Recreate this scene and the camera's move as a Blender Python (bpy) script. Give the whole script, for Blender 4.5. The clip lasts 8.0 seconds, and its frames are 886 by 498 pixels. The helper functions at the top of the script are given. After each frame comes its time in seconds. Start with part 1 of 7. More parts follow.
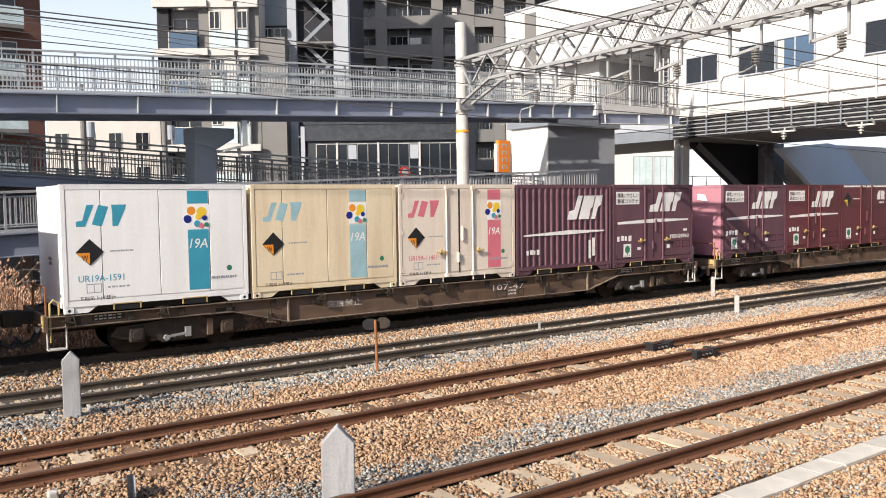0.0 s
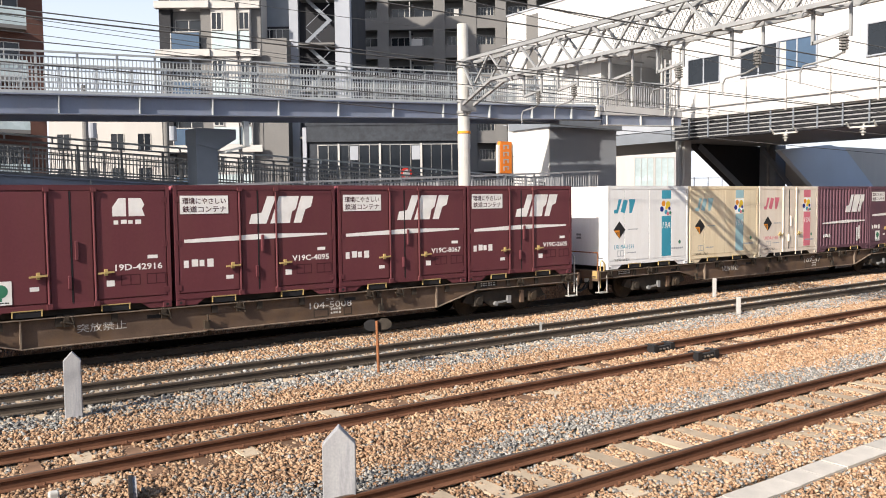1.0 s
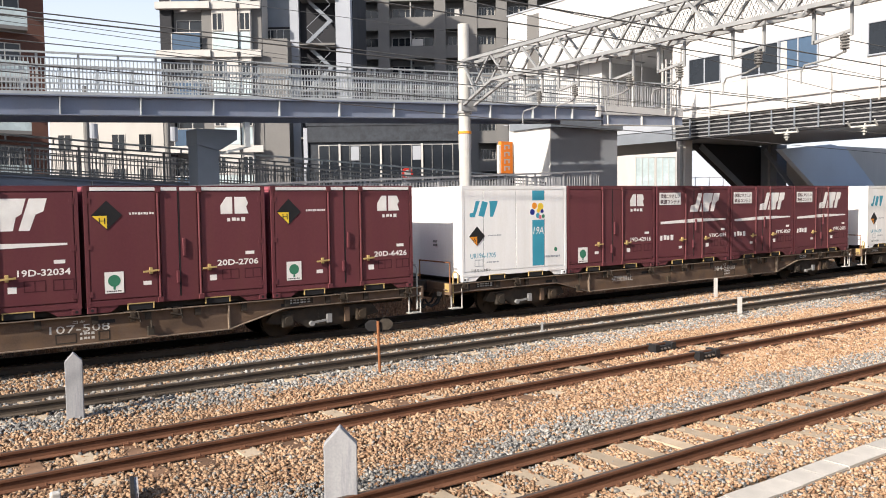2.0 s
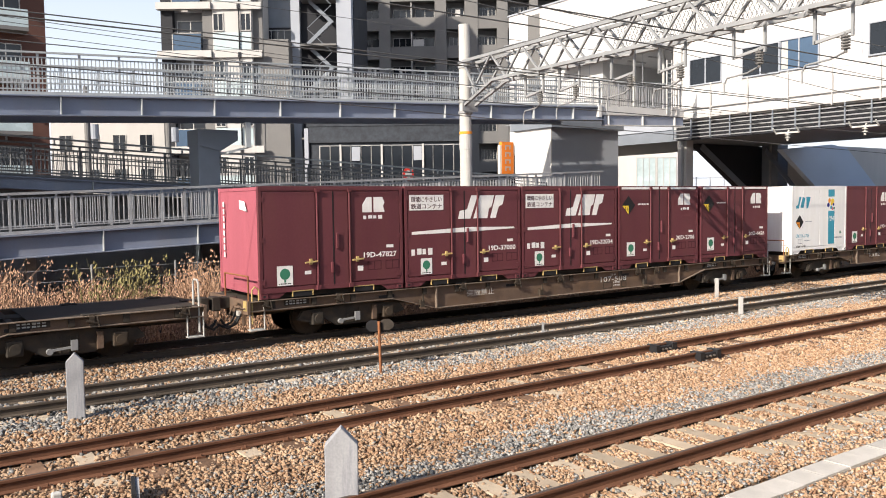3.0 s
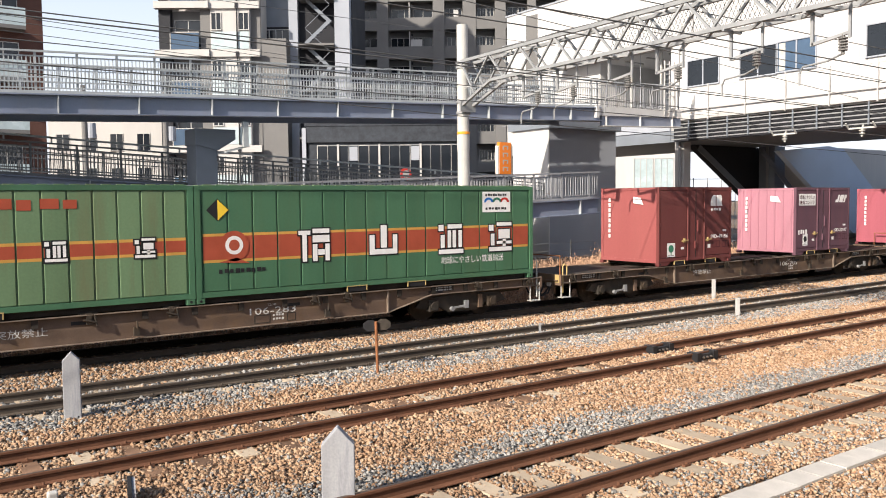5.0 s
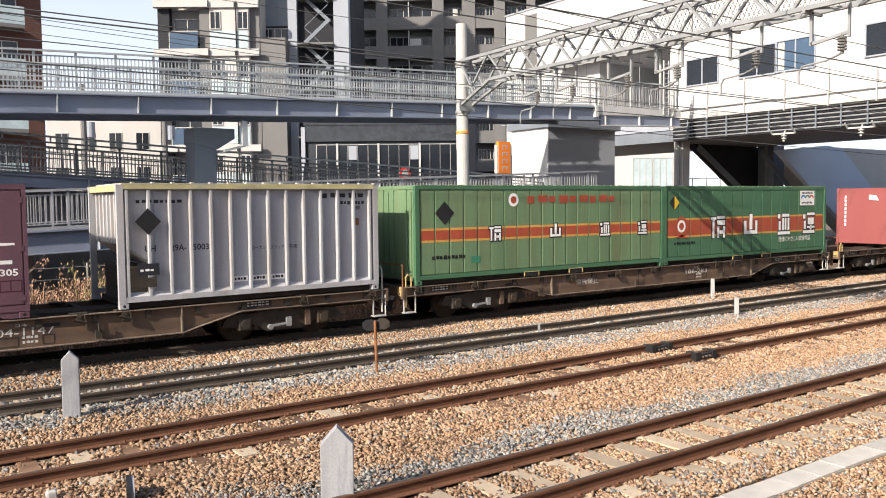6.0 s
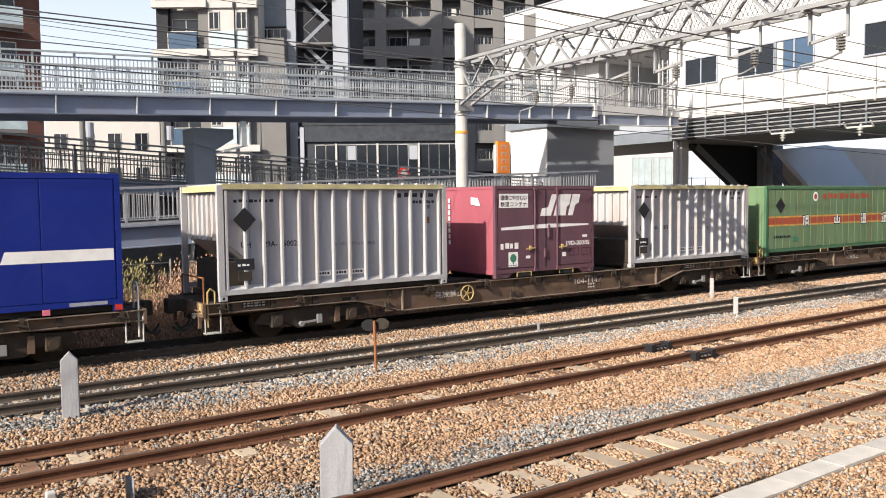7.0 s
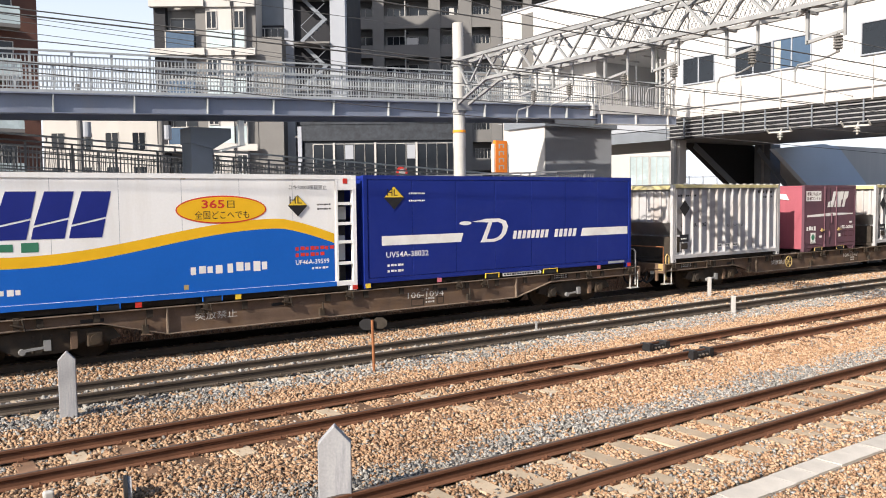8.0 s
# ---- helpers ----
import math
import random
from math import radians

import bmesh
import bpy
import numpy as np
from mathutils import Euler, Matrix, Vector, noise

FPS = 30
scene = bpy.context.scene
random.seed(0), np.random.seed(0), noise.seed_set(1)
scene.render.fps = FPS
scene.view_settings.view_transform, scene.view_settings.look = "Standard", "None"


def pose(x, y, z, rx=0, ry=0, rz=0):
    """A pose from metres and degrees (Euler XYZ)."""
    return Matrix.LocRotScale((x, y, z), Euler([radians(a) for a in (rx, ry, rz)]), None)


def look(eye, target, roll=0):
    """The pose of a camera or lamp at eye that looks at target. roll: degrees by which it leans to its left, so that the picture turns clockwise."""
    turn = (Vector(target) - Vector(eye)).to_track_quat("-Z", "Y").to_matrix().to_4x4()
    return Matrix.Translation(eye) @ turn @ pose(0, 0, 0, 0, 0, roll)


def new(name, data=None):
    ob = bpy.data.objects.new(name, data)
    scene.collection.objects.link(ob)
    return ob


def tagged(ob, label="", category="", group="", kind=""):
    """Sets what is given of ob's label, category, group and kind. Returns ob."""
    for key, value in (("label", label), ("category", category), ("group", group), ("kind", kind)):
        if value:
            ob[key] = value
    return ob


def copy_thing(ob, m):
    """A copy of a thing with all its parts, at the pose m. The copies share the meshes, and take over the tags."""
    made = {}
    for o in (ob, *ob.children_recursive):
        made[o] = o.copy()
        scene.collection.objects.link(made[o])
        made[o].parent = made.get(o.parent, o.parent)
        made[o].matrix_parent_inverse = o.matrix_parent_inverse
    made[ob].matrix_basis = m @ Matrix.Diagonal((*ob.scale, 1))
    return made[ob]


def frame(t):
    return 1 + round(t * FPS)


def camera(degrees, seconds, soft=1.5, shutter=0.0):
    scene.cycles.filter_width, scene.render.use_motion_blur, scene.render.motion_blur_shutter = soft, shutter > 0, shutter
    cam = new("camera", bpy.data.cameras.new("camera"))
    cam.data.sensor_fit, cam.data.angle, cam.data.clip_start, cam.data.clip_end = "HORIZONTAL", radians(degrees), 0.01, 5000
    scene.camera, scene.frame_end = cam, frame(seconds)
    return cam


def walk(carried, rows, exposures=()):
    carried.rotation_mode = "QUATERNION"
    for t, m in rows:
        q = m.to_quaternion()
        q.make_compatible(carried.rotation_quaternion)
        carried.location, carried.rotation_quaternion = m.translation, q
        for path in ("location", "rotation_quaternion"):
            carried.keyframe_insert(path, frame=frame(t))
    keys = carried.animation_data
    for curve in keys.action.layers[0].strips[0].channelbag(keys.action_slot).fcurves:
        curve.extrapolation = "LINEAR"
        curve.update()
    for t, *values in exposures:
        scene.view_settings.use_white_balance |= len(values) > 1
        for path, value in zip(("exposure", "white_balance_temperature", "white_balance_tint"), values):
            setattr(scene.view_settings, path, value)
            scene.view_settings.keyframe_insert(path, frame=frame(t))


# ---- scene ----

from collections import defaultdict

# ---- camera: a hand-held camera on a platform, almost still ----
cam = camera(57.09, 8.0, soft=1.0)
EYE = (0.0, 0.0, 3.085)


def aim(yaw, pitch, roll):
    a, p = radians(yaw), radians(pitch)
    way = Vector((math.cos(a) * math.cos(p), math.sin(a) * math.cos(p), math.sin(p)))
    return look(EYE, Vector(EYE) + way * 50, roll)


walk(cam, [
    (0.0, aim(54.519, -3.450, -0.74)), (0.5, aim(54.569, -3.408, -0.68)), (1.0, aim(54.620, -3.370, -0.66)),
    (1.5, aim(54.653, -3.375, -0.73)), (2.2, aim(54.710, -3.350, -0.76)), (3.0, aim(54.759, -3.332, -0.78)),
    (3.5, aim(54.750, -3.335, -0.82)), (4.0, aim(54.686, -3.340, -0.72)), (4.5, aim(54.611, -3.300, -0.62)),
    (5.2, aim(54.560, -3.340, -0.57)), (6.0, aim(54.509, -3.376, -0.55)), (6.5, aim(54.443, -3.440, -0.62)),
    (7.0, aim(54.450, -3.380, -0.64)), (7.5, aim(54.430, -3.370, -0.76)), (8.0, aim(54.300, -3.442, -0.68)),
])

# ---- light: low winter sun from behind the train, clear sky ----
SUN_WAY = Vector((1.0, 0.25, -0.61)).normalized()
world = bpy.data.worlds.new("world")
scene.world = world
world.use_nodes = True
wn = world.node_tree
sky = wn.nodes.new("ShaderNodeTexSky")
sky.sky_type = "NISHITA"
sky.sun_disc = False
sky.sun_elevation = math.asin(-SUN_WAY.z)
sky.sun_rotation = math.atan2(-SUN_WAY.x, -SUN_WAY.y)
sky.dust_density = 2.0
wn.nodes["Background"].inputs["Strength"].default_value = 0.108
# bright haze towards the horizon
wg = wn.nodes.new("ShaderNodeTexCoord")
wsep = wn.nodes.new("ShaderNodeSeparateXYZ")
wn.links.new(wg.outputs["Generated"], wsep.inputs[0])
haze = wn.nodes.new("ShaderNodeMapRange")
haze.inputs["From Min"].default_value, haze.inputs["From Max"].default_value = 0.0, 0.5
haze.inputs["To Min"].default_value, haze.inputs["To Max"].default_value = 1.0, 0.0
wn.links.new(wsep.outputs["Z"], haze.inputs[0])
wmix = wn.nodes.new("ShaderNodeMix")
wmix.data_type = "RGBA"
wn.links.new(haze.outputs[0], wmix.inputs[0])
wn.links.new(sky.outputs[0], wmix.inputs[6])
wmix.inputs[7].default_value = (6.0, 6.25, 6.9, 1)
wn.links.new(wmix.outputs[2], wn.nodes["Background"].inputs[0])
sun = new("sun", bpy.data.lights.new("sun", "SUN"))
sun.data.energy = 4.7
sun.data.angle = radians(0.5)
sun.data.color = (1.0, 0.905, 0.785)
sun.matrix_world = look((-60, -15, 37), Vector((-60, -15, 37)) + SUN_WAY)
scene.view_settings.exposure = 0.8

# ---- materials ----
MATS = {}


def mat(name, color, rough=0.6, metal=0.0, var=0.25, scale=3.0, fine=60.0, bump=0.15, island=0.0, objvar=0.0,
        stain=None, stain_amount=0.0, stain_scale=1.2, streak=False, spec=0.25):
    """A painted, stony or metal surface with variation at two scales, fine relief and optional stains."""
    if name in MATS:
        return MATS[name]
    m = bpy.data.materials.new(name)
    m.use_nodes = True
    nt = m.node_tree
    n, l = nt.nodes, nt.links
    b = n["Principled BSDF"]
    b.inputs["Metallic"].default_value = metal
    b.inputs["Specular IOR Level"].default_value = spec
    co = n.new("ShaderNodeTexCoord")
    mp = n.new("ShaderNodeMapping")
    l.new(co.outputs["Object"], mp.inputs[0])
    if streak:
        mp.inputs["Scale"].default_value = (1, 1, 0.12)
    n1 = n.new("ShaderNodeTexNoise")
    n1.inputs["Scale"].default_value = scale
    n1.inputs["Detail"].default_value = 6
    l.new(mp.outputs[0], n1.inputs["Vector"])
    n2 = n.new("ShaderNodeTexNoise")
    n2.inputs["Scale"].default_value = fine
    n2.inputs["Detail"].default_value = 3
    l.new(co.outputs["Object"], n2.inputs["Vector"])
    add = n.new("ShaderNodeMath")
    add.operation = "MULTIPLY_ADD"
    l.new(n2.outputs[0], add.inputs[0])
    add.inputs[1].default_value = 0.4
    l.new(n1.outputs[0], add.inputs[2])
    val = n.new("ShaderNodeMapRange")
    val.inputs["From Min"].default_value = 0.4
    val.inputs["From Max"].default_value = 1.0
    val.inputs["To Min"].default_value = 1 - var
    val.inputs["To Max"].default_value = 1 + var
    l.new(add.outputs[0], val.inputs[0])
    last = val.outputs[0]
    for amount, source, sock in ((island, "ShaderNodeNewGeometry", "Random Per Island"), (objvar, "ShaderNodeObjectInfo", "Random")):
        if amount:
            g = n.new(source)
            r = n.new("ShaderNodeMapRange")
            r.inputs["To Min"].default_value = 1 - amount
            r.inputs["To Max"].default_value = 1 + amount
            l.new(g.outputs[sock], r.inputs[0])
            mu = n.new("ShaderNodeMath")
            mu.operation = "MULTIPLY"
            l.new(last, mu.inputs[0])
            l.new(r.outputs[0], mu.inputs[1])
            last = mu.outputs[0]
    mx = n.new("ShaderNodeVectorMath")
    mx.operation = "SCALE"
    mx.inputs[0].default_value = color[:3]
    l.new(last, mx.inputs["Scale"])
    out = mx.outputs[0]
    if stain:
        n3 = n.new("ShaderNodeTexNoise")
        n3.inputs["Scale"].default_value = stain_scale
        n3.inputs["Detail"].default_value = 8
        n3.inputs["Roughness"].default_value = 0.7
        l.new(mp.outputs[0], n3.inputs["Vector"])
        rp = n.new("ShaderNodeMapRange")
        rp.inputs["From Min"].default_value = 0.5
        rp.inputs["From Max"].default_value = 0.72
        rp.inputs["To Max"].default_value = stain_amount
        l.new(n3.outputs[0], rp.inputs[0])
        mi = n.new("ShaderNodeMix")
        mi.data_type = "RGBA"
        l.new(rp.outputs[0], mi.inputs[0])
        l.new(out, mi.inputs[6])
        mi.inputs[7].default_value = (*stain, 1)
        out = mi.outputs[2]
    l.new(out, b.inputs["Base Color"])
    rr = n.new("ShaderNodeMapRange")
    rr.inputs["To Min"].default_value = max(0.05, rough - 0.12)
    rr.inputs["To Max"].default_value = min(1.0, rough + 0.12)
    l.new(n1.outputs[0], rr.inputs[0])
    l.new(rr.outputs[0], b.inputs["Roughness"])
    if bump:
        bp = n.new("ShaderNodeBump")
        bp.inputs["Strength"].default_value = bump
        bp.inputs["Distance"].default_value = 0.02
        l.new(add.outputs[0], bp.inputs["Height"])
        l.new(bp.outputs[0], b.inputs["Normal"])
    MATS[name] = m
    return m


def ballast_mat(name, island):
    """Ballast stones: tan rusty stone, with strips of newer grey stone along the tracks."""
    m = bpy.data.materials.new(name)
    m.use_nodes = True
    nt = m.node_tree
    n, l = nt.nodes, nt.links
    b = n["Principled BSDF"]
    b.inputs["Roughness"].default_value = 0.85
    b.inputs["Specular IOR Level"].default_value = 0.3
    g = n.new("ShaderNodeNewGeometry")
    sep = n.new("ShaderNodeSeparateXYZ")
    l.new(g.outputs["Position"], sep.inputs[0])
    big = n.new("ShaderNodeTexNoise")
    big.inputs["Scale"].default_value = 0.55
    big.inputs["Detail"].default_value = 5
    l.new(g.outputs["Position"], big.inputs["Vector"])
    wob = n.new("ShaderNodeMath")
    wob.operation = "MULTIPLY_ADD"
    l.new(big.outputs[0], wob.inputs[0])
    wob.inputs[1].default_value = 1.6
    l.new(sep.outputs["Y"], wob.inputs[2])
    ramp = n.new("ShaderNodeValToRGB")
    scaled = n.new("ShaderNodeMath")
    scaled.operation = "MULTIPLY"
    scaled.inputs[1].default_value = 1 / 24.0
    l.new(wob.outputs[0], scaled.inputs[0])
    l.new(scaled.outputs[0], ramp.inputs[0])
    stops = [(0.0, 0.35), (5.0, 0.1), (6.6, 0.25), (8.2, 0.08), (8.6, 0.8), (9.2, 0.8), (9.6, 0.06), (13.5, 0.06), (13.9, 0.7),
             (14.7, 0.85), (15.6, 0.8), (16.4, 0.75), (16.9, 0.2), (18.4, 0.15), (19.0, 0.7), (20.0, 0.3)]
    el = ramp.color_ramp.elements
    el[0].position, el[0].color = 0.0, (0.35,) * 3 + (1,)
    el[1].position, el[1].color = 1.0, (0.3,) * 3 + (1,)
    for p, v in stops[1:]:
        e = el.new(p / 24.0)
        e.color = (v, v, v, 1)
    rnd = n.new("ShaderNodeTexWhiteNoise") if not island else g
    if not island:
        vor = n.new("ShaderNodeTexVoronoi")
        vor.inputs["Scale"].default_value = 16
        l.new(g.outputs["Position"], vor.inputs["Vector"])
        l.new(vor.outputs["Color"], rnd.inputs["Vector"])
        rsock = rnd.outputs["Value"]
    else:
        rsock = g.outputs["Random Per Island"]
    grey = n.new("ShaderNodeMath")
    grey.operation = "LESS_THAN"
    l.new(rsock, grey.inputs[0])
    l.new(ramp.outputs[0], grey.inputs[1])
    tint = n.new("ShaderNodeMath")
    tint.operation = "FRACT"
    mul = n.new("ShaderNodeMath")
    mul.operation = "MULTIPLY"
    mul.inputs[1].default_value = 37.7
    l.new(rsock, mul.inputs[0])
    l.new(mul.outputs[0], tint.inputs[0])
    tan = n.new("ShaderNodeValToRGB")
    tan.color_ramp.elements[0].color = (0.26, 0.145, 0.085, 1)
    tan.color_ramp.elements[1].color = (0.53, 0.385, 0.265, 1)
    e = tan.color_ramp.elements.new(0.45)
    e.color = (0.45, 0.285, 0.17, 1)
    gre = n.new("ShaderNodeValToRGB")
    gre.color_ramp.elements[0].color = (0.15, 0.146, 0.14, 1)
    gre.color_ramp.elements[1].color = (0.46, 0.445, 0.42, 1)
    l.new(tint.outputs[0], tan.inputs[0])
    l.new(tint.outputs[0], gre.inputs[0])
    mi = n.new("ShaderNodeMix")
    mi.data_type = "RGBA"
    l.new(grey.outputs[0], mi.inputs[0])
    l.new(tan.outputs[0], mi.inputs[6])
    l.new(gre.outputs[0], mi.inputs[7])
    fine = n.new("ShaderNodeTexNoise")
    fine.inputs["Scale"].default_value = 45
    fine.inputs["Detail"].default_value = 4
    l.new(g.outputs["Position"], fine.inputs["Vector"])
    fr = n.new("ShaderNodeMapRange")
    fr.inputs["To Min"].default_value = 0.65
    fr.inputs["To Max"].default_value = 1.35
    l.new(fine.outputs[0], fr.inputs[0])
    sc = n.new("ShaderNodeVectorMath")
    sc.operation = "SCALE"
    l.new(mi.outputs[2], sc.inputs[0])
    l.new(fr.outputs[0], sc.inputs["Scale"])
    l.new(sc.outputs[0], b.inputs["Base Color"])
    bp = n.new("ShaderNodeBump")
    bp.inputs["Strength"].default_value = 0.5
    bp.inputs["Distance"].default_value = 0.03
    rust = n.new("ShaderNodeTexNoise")
    rust.inputs["Scale"].default_value = 0.22
    rust.inputs["Detail"].default_value = 4
    l.new(g.outputs["Position"], rust.inputs["Vector"])
    rx = n.new("ShaderNodeMath")
    rx.operation = "MULTIPLY_ADD"
    l.new(sep.outputs["X"], rx.inputs[0])
    rx.inputs[1].default_value = 0.035
    l.new(rust.outputs[0], rx.inputs[2])
    rr = n.new("ShaderNodeMapRange")
    rr.inputs["From Min"].default_value, rr.inputs["From Max"].default_value = 0.4, 1.0
    # The bed is far darker: shade between the stones put into its colour.
    rr.inputs["To Min"].default_value, rr.inputs["To Max"].default_value = (0.62, 1.02) if island else (0.26, 0.46)
    l.new(rx.outputs[0], rr.inputs[0])
    sc2 = n.new("ShaderNodeVectorMath")
    sc2.operation = "SCALE"
    l.new(sc.outputs[0], sc2.inputs[0])
    l.new(rr.outputs[0], sc2.inputs["Scale"])
    l.new(sc2.outputs[0], b.inputs["Base Color"])
    if island:
        l.new(fine.outputs[0], bp.inputs["Height"])
    else:
        l.new(vor.outputs["Distance"], bp.inputs["Height"])
        bp.inputs["Distance"].default_value = 0.06
        bp.invert = True
    l.new(bp.outputs[0], b.inputs["Normal"])
    return m


def glass_mat(name, color=(0.012, 0.015, 0.02), rough=0.06):
    return mat(name, color, rough, 0.0, 0.2, 0.6, 4.0, 0.0, spec=0.5)


WINE = mat("wine_paint", (0.122, 0.037, 0.045), 0.45, var=0.16, scale=1.2, fine=25, bump=0.05, objvar=0.1, stain=(0.11, 0.045, 0.035), stain_amount=0.45, streak=True)
PLUM = mat("plum_paint", (0.118, 0.06, 0.08), 0.6, var=0.2, scale=1.2, fine=25, bump=0.05, stain=(0.16, 0.06, 0.07), stain_amount=0.4, streak=True)
# End paints: side colours faded and lightened, the sun's brightness put into them.
BRICKRED = mat("faded_sunlit_brick_paint", (0.27, 0.078, 0.076), 0.55, var=0.16, scale=1.2, fine=25, bump=0.05, stain=(0.16, 0.06, 0.05), stain_amount=0.4, streak=True)
# BRICKSIDE is BRICKRED halved, the dimmer side light put into the colour.
BRICKSIDE = mat("weathered_dim_brick_paint", (0.14, 0.04, 0.038), 0.55, var=0.18, scale=1.2, fine=25, bump=0.05, stain=(0.10, 0.045, 0.035), stain_amount=0.45, streak=True)
ROSE = mat("faded_sunlit_red_paint", (0.31, 0.085, 0.112), 0.65, var=0.18, scale=1.5, fine=25, bump=0.06, stain=(0.2, 0.05, 0.06), stain_amount=0.4, streak=True)
MAUVE = mat("faded_sunlit_plum_paint", (0.35, 0.165, 0.205), 0.65, var=0.16, scale=1.5, fine=25, bump=0.06, stain=(0.3, 0.1, 0.14), stain_amount=0.4, streak=True)
WINEDARK = mat("wine_shadow_gap", (0.06, 0.016, 0.02), 0.6, var=0.2)
WHITE = mat("white_container_paint", (0.83, 0.83, 0.83), 0.45, var=0.07, scale=1.0, fine=20, bump=0.03, stain=(0.55, 0.5, 0.42), stain_amount=0.25, streak=True)
CREAM = mat("cream_container_paint", (0.74, 0.63, 0.45), 0.5, var=0.1, scale=1.0, fine=20, bump=0.03, stain=(0.42, 0.27, 0.13), stain_amount=0.45, streak=True)
OFFWHITE = mat("off_white_container_paint", (0.72, 0.64, 0.55), 0.5, var=0.1, scale=1.0, fine=20, bump=0.03, stain=(0.4, 0.27, 0.15), stain_amount=0.4, streak=True)
DECAL = mat("white_decal", (0.80, 0.79, 0.77), 0.5, var=0.08, scale=4, bump=0.02, stain=(0.5, 0.42, 0.4), stain_amount=0.35)
TEAL = mat("teal_decal", (0.05, 0.30, 0.42), 0.45, var=0.08, bump=0.02)
PALETEAL = mat("pale_teal_decal", (0.32, 0.50, 0.55), 0.5, var=0.15, bump=0.02)
PINK = mat("pink_decal", (0.62, 0.17, 0.22), 0.5, var=0.1, bump=0.02)
BLACK = mat("black_decal", (0.02, 0.02, 0.022), 0.5, var=0.2, bump=0.02)
ORANGE = mat("orange_decal", (0.75, 0.28, 0.03), 0.5, var=0.1, bump=0.02)
YELLOW = mat("yellow_decal", (0.80, 0.55, 0.05), 0.5, var=0.1, bump=0.02)
GOLD = mat("yellow_handle_paint", (0.42, 0.31, 0.13), 0.5, var=0.25, bump=0.05)
GREENMARK = mat("green_mark", (0.045, 0.19, 0.115), 0.5, var=0.15, bump=0.02)
REDMARK = mat("red_mark", (0.55, 0.04, 0.03), 0.5, var=0.1, bump=0.02)
BLUEMARK = mat("blue_mark", (0.02, 0.16, 0.5), 0.5, var=0.1, bump=0.02)
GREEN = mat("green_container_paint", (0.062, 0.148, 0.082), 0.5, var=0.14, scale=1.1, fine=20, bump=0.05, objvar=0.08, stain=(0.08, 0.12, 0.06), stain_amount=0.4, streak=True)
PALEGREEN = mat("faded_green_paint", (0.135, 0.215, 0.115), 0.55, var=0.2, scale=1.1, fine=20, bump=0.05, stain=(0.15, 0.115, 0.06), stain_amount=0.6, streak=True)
BANDRED = mat("brick_red_band", (0.36, 0.075, 0.04), 0.5, var=0.14, bump=0.02)
BANDGOLD = mat("ochre_band", (0.55, 0.30, 0.07), 0.5, var=0.14, bump=0.02)
SILVER = mat("weathered_grey_steel", (0.34, 0.345, 0.38), 0.55, metal=0.0, var=0.16, scale=1.6, fine=25, bump=0.06, stain=(0.24, 0.19, 0.15), stain_amount=0.5, streak=True)
# SILVER lightened: the sun on the ribs put into the colour.
SILVERLT = mat("pale_sunlit_rib_paint", (0.4, 0.4, 0.415), 0.5, var=0.2, scale=2, fine=25, bump=0.05, stain=(0.3, 0.22, 0.15), stain_amount=0.6, streak=True)
DULLYELLOW = mat("dull_yellow_rail_paint", (0.47, 0.42, 0.22), 0.65, var=0.25, bump=0.05, stain=(0.33, 0.31, 0.29), stain_amount=0.95, stain_scale=2.2)
ROYAL = mat("royal_blue_paint", (0.01, 0.024, 0.2), 0.38, var=0.1, scale=0.8, fine=20, bump=0.03, stain=(0.03, 0.045, 0.2), stain_amount=0.3)
SKYBLUE = mat("sky_blue_paint", (0.01, 0.115, 0.5), 0.4, var=0.08, scale=0.8, fine=20, bump=0.02)
SUNYELLOW = mat("golden_band_paint", (0.80, 0.46, 0.02), 0.4, var=0.06, bump=0.02)
NAVY = mat("navy_letters", (0.015, 0.025, 0.2), 0.4, var=0.08, bump=0.02)
SILL = mat("weathered_wagon_brown", (0.135, 0.092, 0.067), 0.75, var=0.3, scale=2.5, fine=40, bump=0.15, stain=(0.17, 0.10, 0.05), stain_amount=0.6, objvar=0.1)
# SILL lightened: sunlight along the flange edges put into the colour.
FLANGE = mat("sunlit_flange_edge", (0.2, 0.155, 0.12), 0.7, var=0.3, scale=5, fine=40, bump=0.1, stain=(0.08, 0.055, 0.04), stain_amount=0.7, stain_scale=3)
STENCIL = mat("stencil_paint", (0.62, 0.60, 0.56), 0.6, var=0.2, scale=8, bump=0.02)
SILLDARK = mat("wagon_underframe_grime", (0.045, 0.037, 0.03), 0.8, var=0.35, scale=4, fine=50, bump=0.2)
BOGIE = mat("bogie_grime", (0.04, 0.034, 0.028), 0.75, var=0.35, scale=5, fine=50, bump=0.2, stain=(0.10, 0.06, 0.03), stain_amount=0.5)
STEELWORN = mat("worn_wheel_steel", (0.30, 0.28, 0.26), 0.35, metal=0.9, var=0.2, bump=0.05)
PALEMETAL = mat("pale_painted_steel", (0.42, 0.42, 0.4), 0.5, var=0.15, bump=0.04, stain=(0.35, 0.25, 0.16), stain_amount=0.4)
RUSTPIPE = mat("rusty_pipe", (0.24, 0.10, 0.045), 0.8, var=0.3, scale=6, bump=0.2)
RAIL = mat("rusty_rail_steel", (0.125, 0.058, 0.034), 0.75, var=0.25, scale=3, fine=40, bump=0.15)
RAILDARK = mat("dark_rail_steel", (0.075, 0.06, 0.048), 0.7, var=0.25, scale=3, fine=40, bump=0.15)
RAILHEAD = mat("running_surface_steel", (0.12, 0.095, 0.08), 0.55, metal=0.5, var=0.2, scale=2, bump=0.03)
